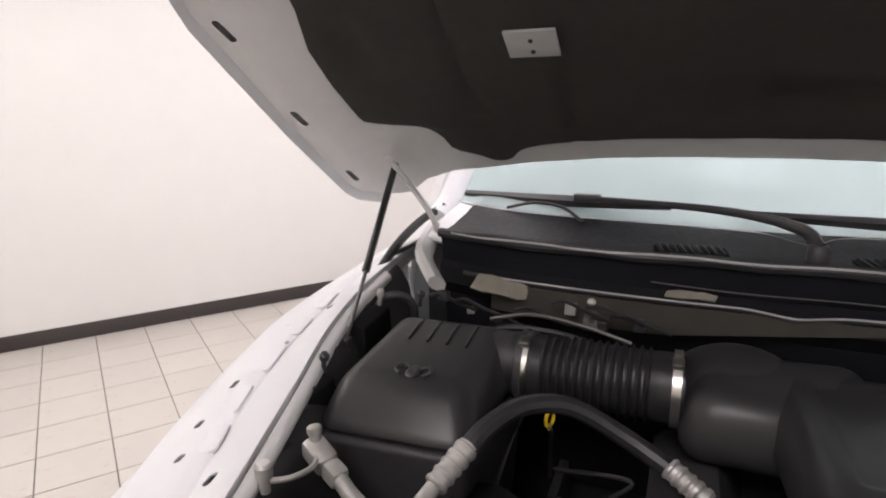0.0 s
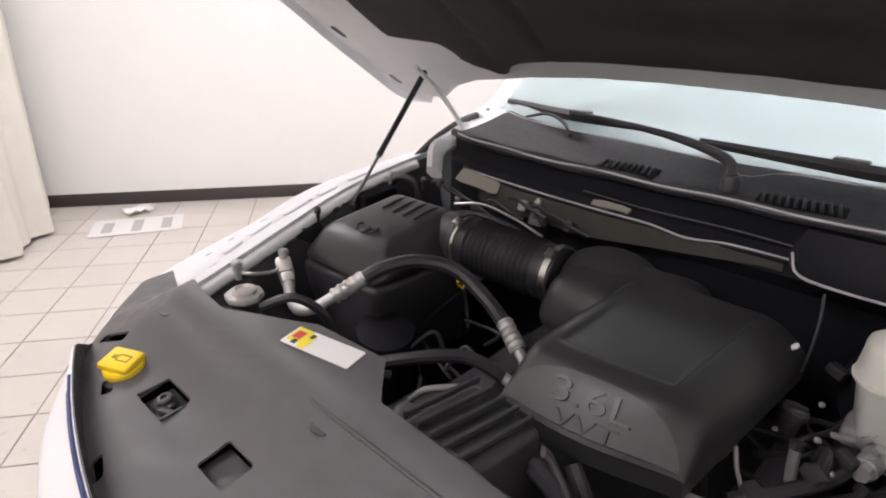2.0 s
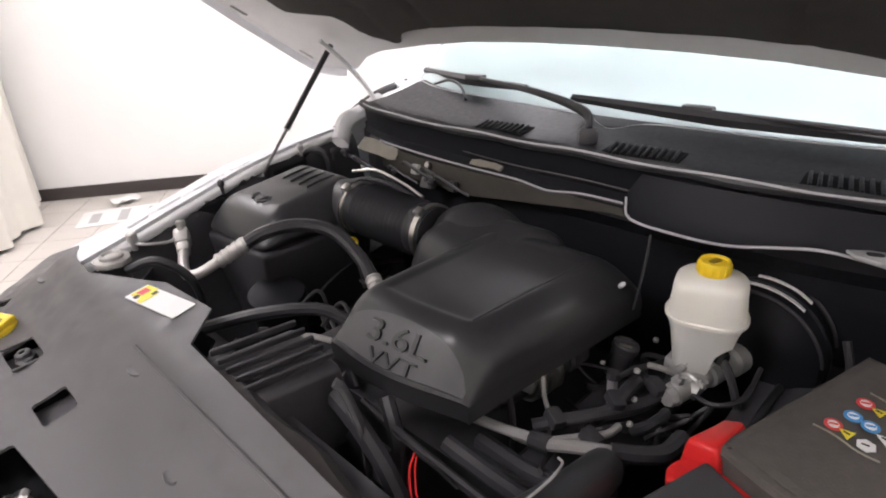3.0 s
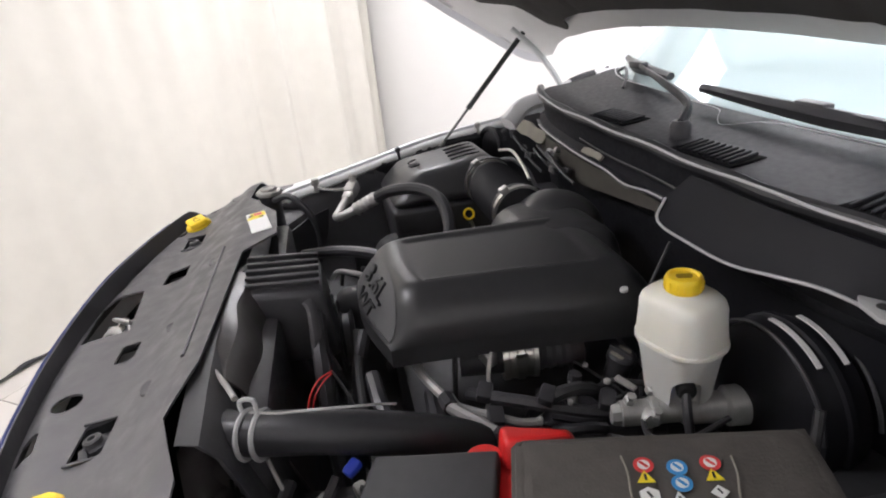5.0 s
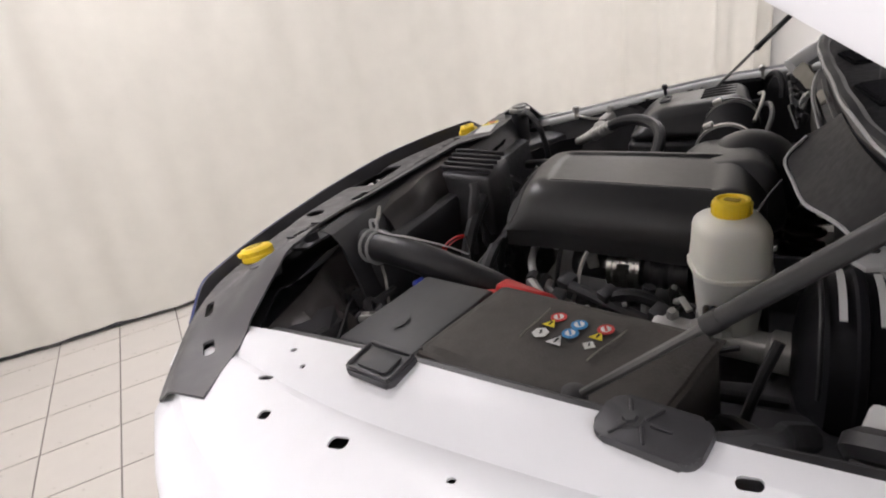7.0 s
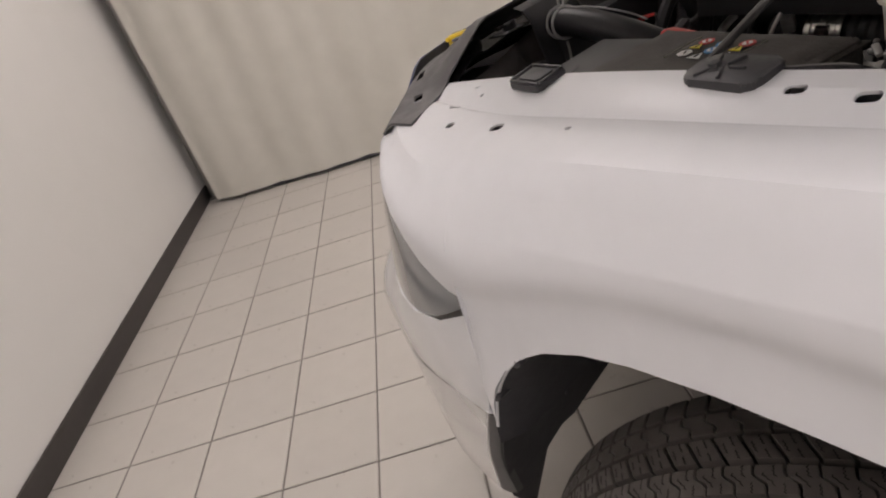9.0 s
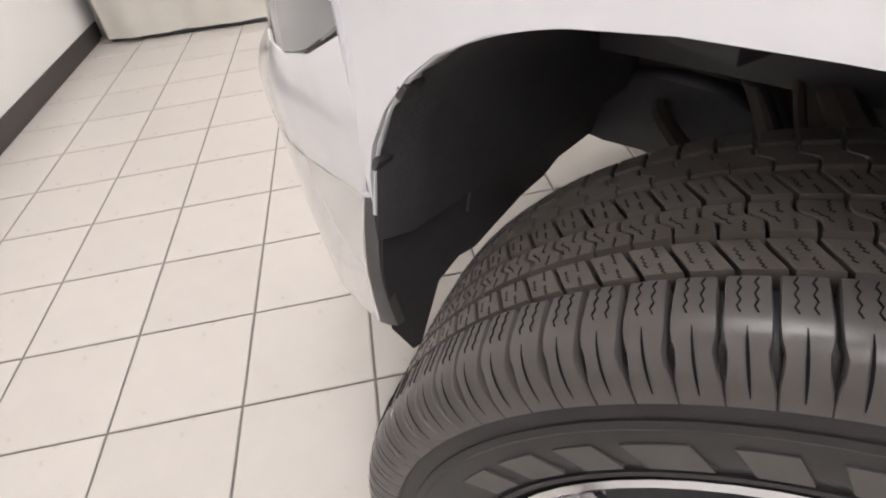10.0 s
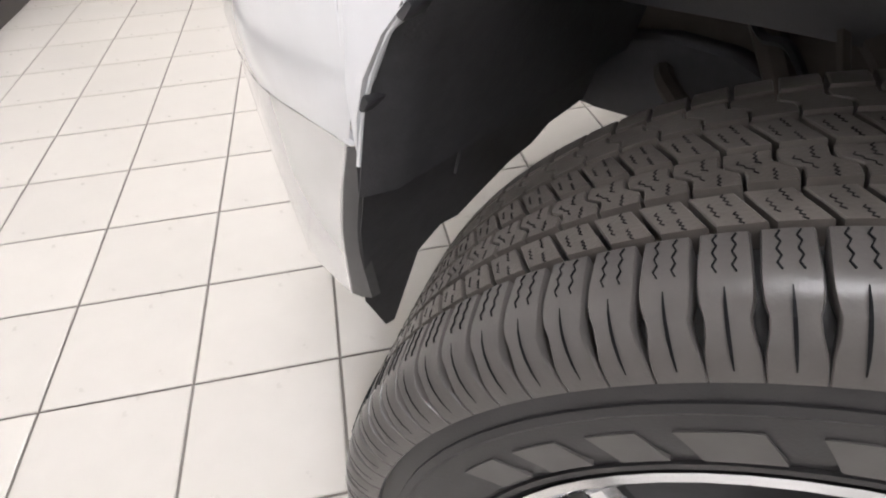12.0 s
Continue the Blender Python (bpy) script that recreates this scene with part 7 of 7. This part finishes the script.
# wheel-arch liners and running gear
for s in (1, -1):
    rows = []
    for n, x in enumerate((0.980, 0.940, 0.915, 0.889, 0.869, 0.835, 0.79, 0.75, 0.70, 0.64, 0.585, 0.55, 0.45)):
        low = lerp_table([(0.45, 0.516), (0.55, 0.51), (0.585, 0.485), (0.64, 0.475), (0.75, 0.425), (0.79, 0.432), (0.835, 0.405), (0.869, 0.25), (0.889, 0.255), (0.940, 0.37), (0.980, 0.385)], x)[0]
        inb = 0.0 if x > 0.97 else 0.02
        path = []
        for k in range(7):
            z = low + (0.69 - low) * k / 6
            ex, ey = bumper_end(max(z, 0.37))
            ey = ey + 0.028 - max(0.0, 0.37 - z) * 0.25
            path.append((min(x, ex - 0.012) if n == 0 else x, min(ey, 0.442 + 0.3 * inb), z))
        for k in range(22):
            y = 0.4435 + 0.913 * k / 21
            path.append((x, y + inb * (1 - 2 * k / 21), arch_z(min(max(y, 0.4425), 1.357)) + 0.003))
        path += [(x, 1.365 - inb, 0.55), (x, 1.37 - inb, 0.42)]
        rows.append([(s * px, y, z) for px, y, z in path])
    lin = part("wheel_liner", sheet(rows, 0.004, (0, 0, 1)), LINER, truck, "black felt wheel-arch liner")
    rows = []
    for z in (0.682, 0.65, 0.614, 0.57, 0.53, 0.49, 0.45, 0.41, 0.376):
        ex, ey = bumper_end(z)
        wide = 0.024 + 0.016 * max(0.0, (0.48 - z) / 0.11)
        rows.append([(s * (ex - 0.003), ey + 0.001, z), (s * (ex - 0.001), ey + 0.006, z), (s * (ex - 0.004), ey + wide * 0.6, z + 0.002), (s * (ex - 0.010), ey + wide, z + 0.006), (s * (ex - 0.022), ey + wide + 0.002, z + 0.006)])
    part("liner_edge", sheet(rows, 0.003, (-s, 0, 0)), STRIP, lin, "grey rolled edge strip")
    part("edge_clip", box((s * 0.974, 0.438, 0.690), (0.018, 0.020, 0.014), (-30, 0, 20), bevel=0.008), PAINT, lin, "white tab at the bumper end")
    part("liner_back", box((s * 0.40, 0.93, 0.62), (0.02, 0.96, 0.25), bevel=0.004), FRAME if s > 0 else LINER, truck, "dark brown frame side")
    dome = prism([(0.372, 0.500), (0.376, 0.555), (0.398, 0.598), (0.445, 0.632), (0.52, 0.648), (0.62, 0.645), (0.70, 0.615), (0.74, 0.55), (0.74, 0.47), (0.50, 0.512), (0.42, 0.520)], -0.03, 0.03, bevel=0.012)
    bmesh.ops.transform(dome, matrix=Matrix(((0, 0, s, s * 0.425), (1, 0, 0, 0), (0, 1, 0, 0), (0, 0, 0, 1))), verts=dome.verts[:])
    bmesh.ops.recalc_face_normals(dome, faces=dome.faces[:])
    part("splash_shield", dome, LINER, truck, "black rounded splash shield")
    part("liner_seam", tube([(s * 0.80, 0.418, 0.55), (s * 0.80, 0.448, 0.66), (s * 0.80, 0.470, 0.72), (s * 0.79, 0.53, 0.82)], 0.003, 6, 4), LINER, lin)
    part("arch_lip", tube([(s * 0.979, y, arch_z(y) - 0.001) for y in [0.452 + 0.014 * k for k in range(65)]], 0.0035, 6, 1), PAINT, truck, "rolled wheel-arch lip")
    for y in (0.478, 0.545):
        part("arch_clip", box((s * 0.972, y, arch_z(y) - 0.004), (0.028, 0.014, 0.022), (-40, 0, 0), bevel=0.005), BLACK, lin)
    sus = group_part("front_suspension", "dark suspension strut and knuckle")
    part("coil_spring", tube([(s * (0.66 + 0.055 * math.cos(k * 0.7)), 0.92 + 0.055 * math.sin(k * 0.7), 0.62 + 0.0045 * k) for k in range(60)], 0.008, 6, 2), FRAME, sus)
    part("damper", tube([(s * 0.66, 0.92, 0.55), (s * 0.66, 0.92, 0.92)], 0.03, 12), FRAME, sus)
    part("upper_arm", tube([(s * 0.62, 0.78, 0.78), (s * 0.76, 0.90, 0.76), (s * 0.62, 1.02, 0.78)], 0.018, 8, 6), FRAME, sus)
    part("knuckle", box((s * 0.76, 0.92, 0.56), (0.07, 0.10, 0.40), bevel=0.02), FRAME, sus)
    part("lower_arm", tube([(s * 0.45, 0.80, 0.32), (s * 0.78, 0.92, 0.30), (s * 0.45, 1.05, 0.32)], 0.025, 8, 6), FRAME, sus)
    # another white chip for the bright gap, not a part of the suspension
    part("white_tag", box((s * 0.415, 0.645, 0.68), (0.004, 0.022, 0.03), (20, 0, 0)), LABEL_W, sus, "white chip in place of a bright gap")
    part("cross_tube", tube([(s * 0.42, 0.62, 0.72), (s * 0.45, 0.70, 0.60), (s * 0.46, 0.74, 0.48)], 0.022, 8, 4), FRAME, sus)
    part("tie_rod", tube([(s * 0.42, 0.70, 0.46), (s * 0.60, 0.76, 0.45), (s * 0.74, 0.80, 0.44)], 0.013, 8, 4), FRAME, sus)
    part("sway_bar", tube([(s * 0.44, 0.52, 0.60), (s * 0.50, 0.56, 0.60), (s * 0.56, 0.66, 0.57), (s * 0.60, 0.80, 0.52)], 0.015, 8, 5), FRAME, sus)
    part("abs_lead", tube([(s * 0.45, 0.60, 0.74), (s * 0.50, 0.66, 0.70), (s * 0.58, 0.72, 0.72), (s * 0.66, 0.80, 0.66)], 0.006, 6, 6), LOOM, sus)
    part("spring_seat", lathe([(0.0, 0.0), (0.085, 0.0), (0.10, 0.02), (0.10, 0.05), (0.07, 0.09), (0.0, 0.10)], pose(s * 0.60, 0.92, 0.86), 24), DARK, sus)
    part("brake_line", tube([(s * 0.64, 0.76, 0.80), (s * 0.70, 0.80, 0.74), (s * 0.74, 0.86, 0.66)], 0.006, 6, 6), FRAME, sus)

# ---- floor tiles ----
def tile_mesh(w, d):
    bm = bmesh.new()
    h = 0.0015
    pts = [(-w / 2, -d / 2), (w / 2, -d / 2), (w / 2, d / 2), (-w / 2, d / 2)]
    a = [bm.verts.new((x, y, -0.004)) for x, y in pts]
    b = [bm.verts.new((x, y, -h)) for x, y in pts]
    c = [bm.verts.new((x * (1 - 0.003 / w * 2), y * (1 - 0.003 / d * 2), 0)) for x, y in pts]
    for lo, hi in ((a, b), (b, c)):
        for k in range(4):
            bm.faces.new((lo[k], lo[(k + 1) % 4], hi[(k + 1) % 4], hi[k]))
    bm.faces.new(c)
    return bm


GAP = 0.006
near, rest = [], []
c0, c1 = math.floor((WALL_W - GRID_X) / PITCH), math.ceil((WALL_E - GRID_X) / PITCH)
r0, r1 = math.floor((-2.7 - GRID_Y) / PITCH), math.ceil((WALL_BACK - GRID_Y) / PITCH)
for c in range(c0, c1):
    for r in range(r0, r1):
        x0, x1 = max(GRID_X + c * PITCH, WALL_W), min(GRID_X + (c + 1) * PITCH, WALL_E)
        y0, y1 = max(GRID_Y + r * PITCH, -2.72), min(GRID_Y + (r + 1) * PITCH, WALL_BACK)
        if x1 - x0 < 0.02 or y1 - y0 < 0.02:
            continue
        cx, cy = (x0 + x1) / 2, (y0 + y1) / 2
        east = cx > 0.6 and cy < 1.3
        west = cx < -1.6 and cy < 1.6
        (near if east or west else rest).append((cx, cy, x1 - x0 - GAP, y1 - y0 - GAP))
near.sort(key=lambda t: 0 if t[0] > 0 else 1 + t[1] * 0.001)
rest += near[300:]
near = near[:300]
shared = {}
for cx, cy, w, d in near:
    key = (round(w, 3), round(d, 3))
    if key not in shared:
        ob = part("tile", tile_mesh(w, d), TILE, floor, smooth=False)
        shared[key] = ob.data
    else:
        ob = new("tile", shared[key])
        ob.parent = floor
    ob.location = (cx, cy, 0)
verts, faces = [], []
for cx, cy, w, d in rest:
    n = len(verts)
    for k, z in ((1.0, -0.004), (1.0, -0.0015), (0.98, 0.0)):
        verts += [(cx + sx * w / 2 * k, cy + sy * d / 2 * k, z) for sx, sy in ((-1, -1), (1, -1), (1, 1), (-1, 1))]
    for lv in (0, 4):
        faces += [(n + lv + k, n + lv + (k + 1) % 4, n + lv + 4 + (k + 1) % 4, n + lv + 4 + k) for k in range(4)]
    faces.append((n + 8, n + 9, n + 10, n + 11))
me = bpy.data.meshes.new("far_tiles")
me.from_pydata(verts, [], faces)
me.materials.append(TILE)
far = new("far_tiles", me)
far.parent = floor
tagged(far, "beige floor tiles", kind="stuff")

# no part lies deeper than thing, part, sub-part
for ob in list(bpy.data.objects):
    up = ob.parent
    if up is not None and up.parent is not None and up.parent.parent is not None:
        m = up.matrix_basis @ ob.matrix_basis
        ob.parent = up.parent
        ob.matrix_basis = m
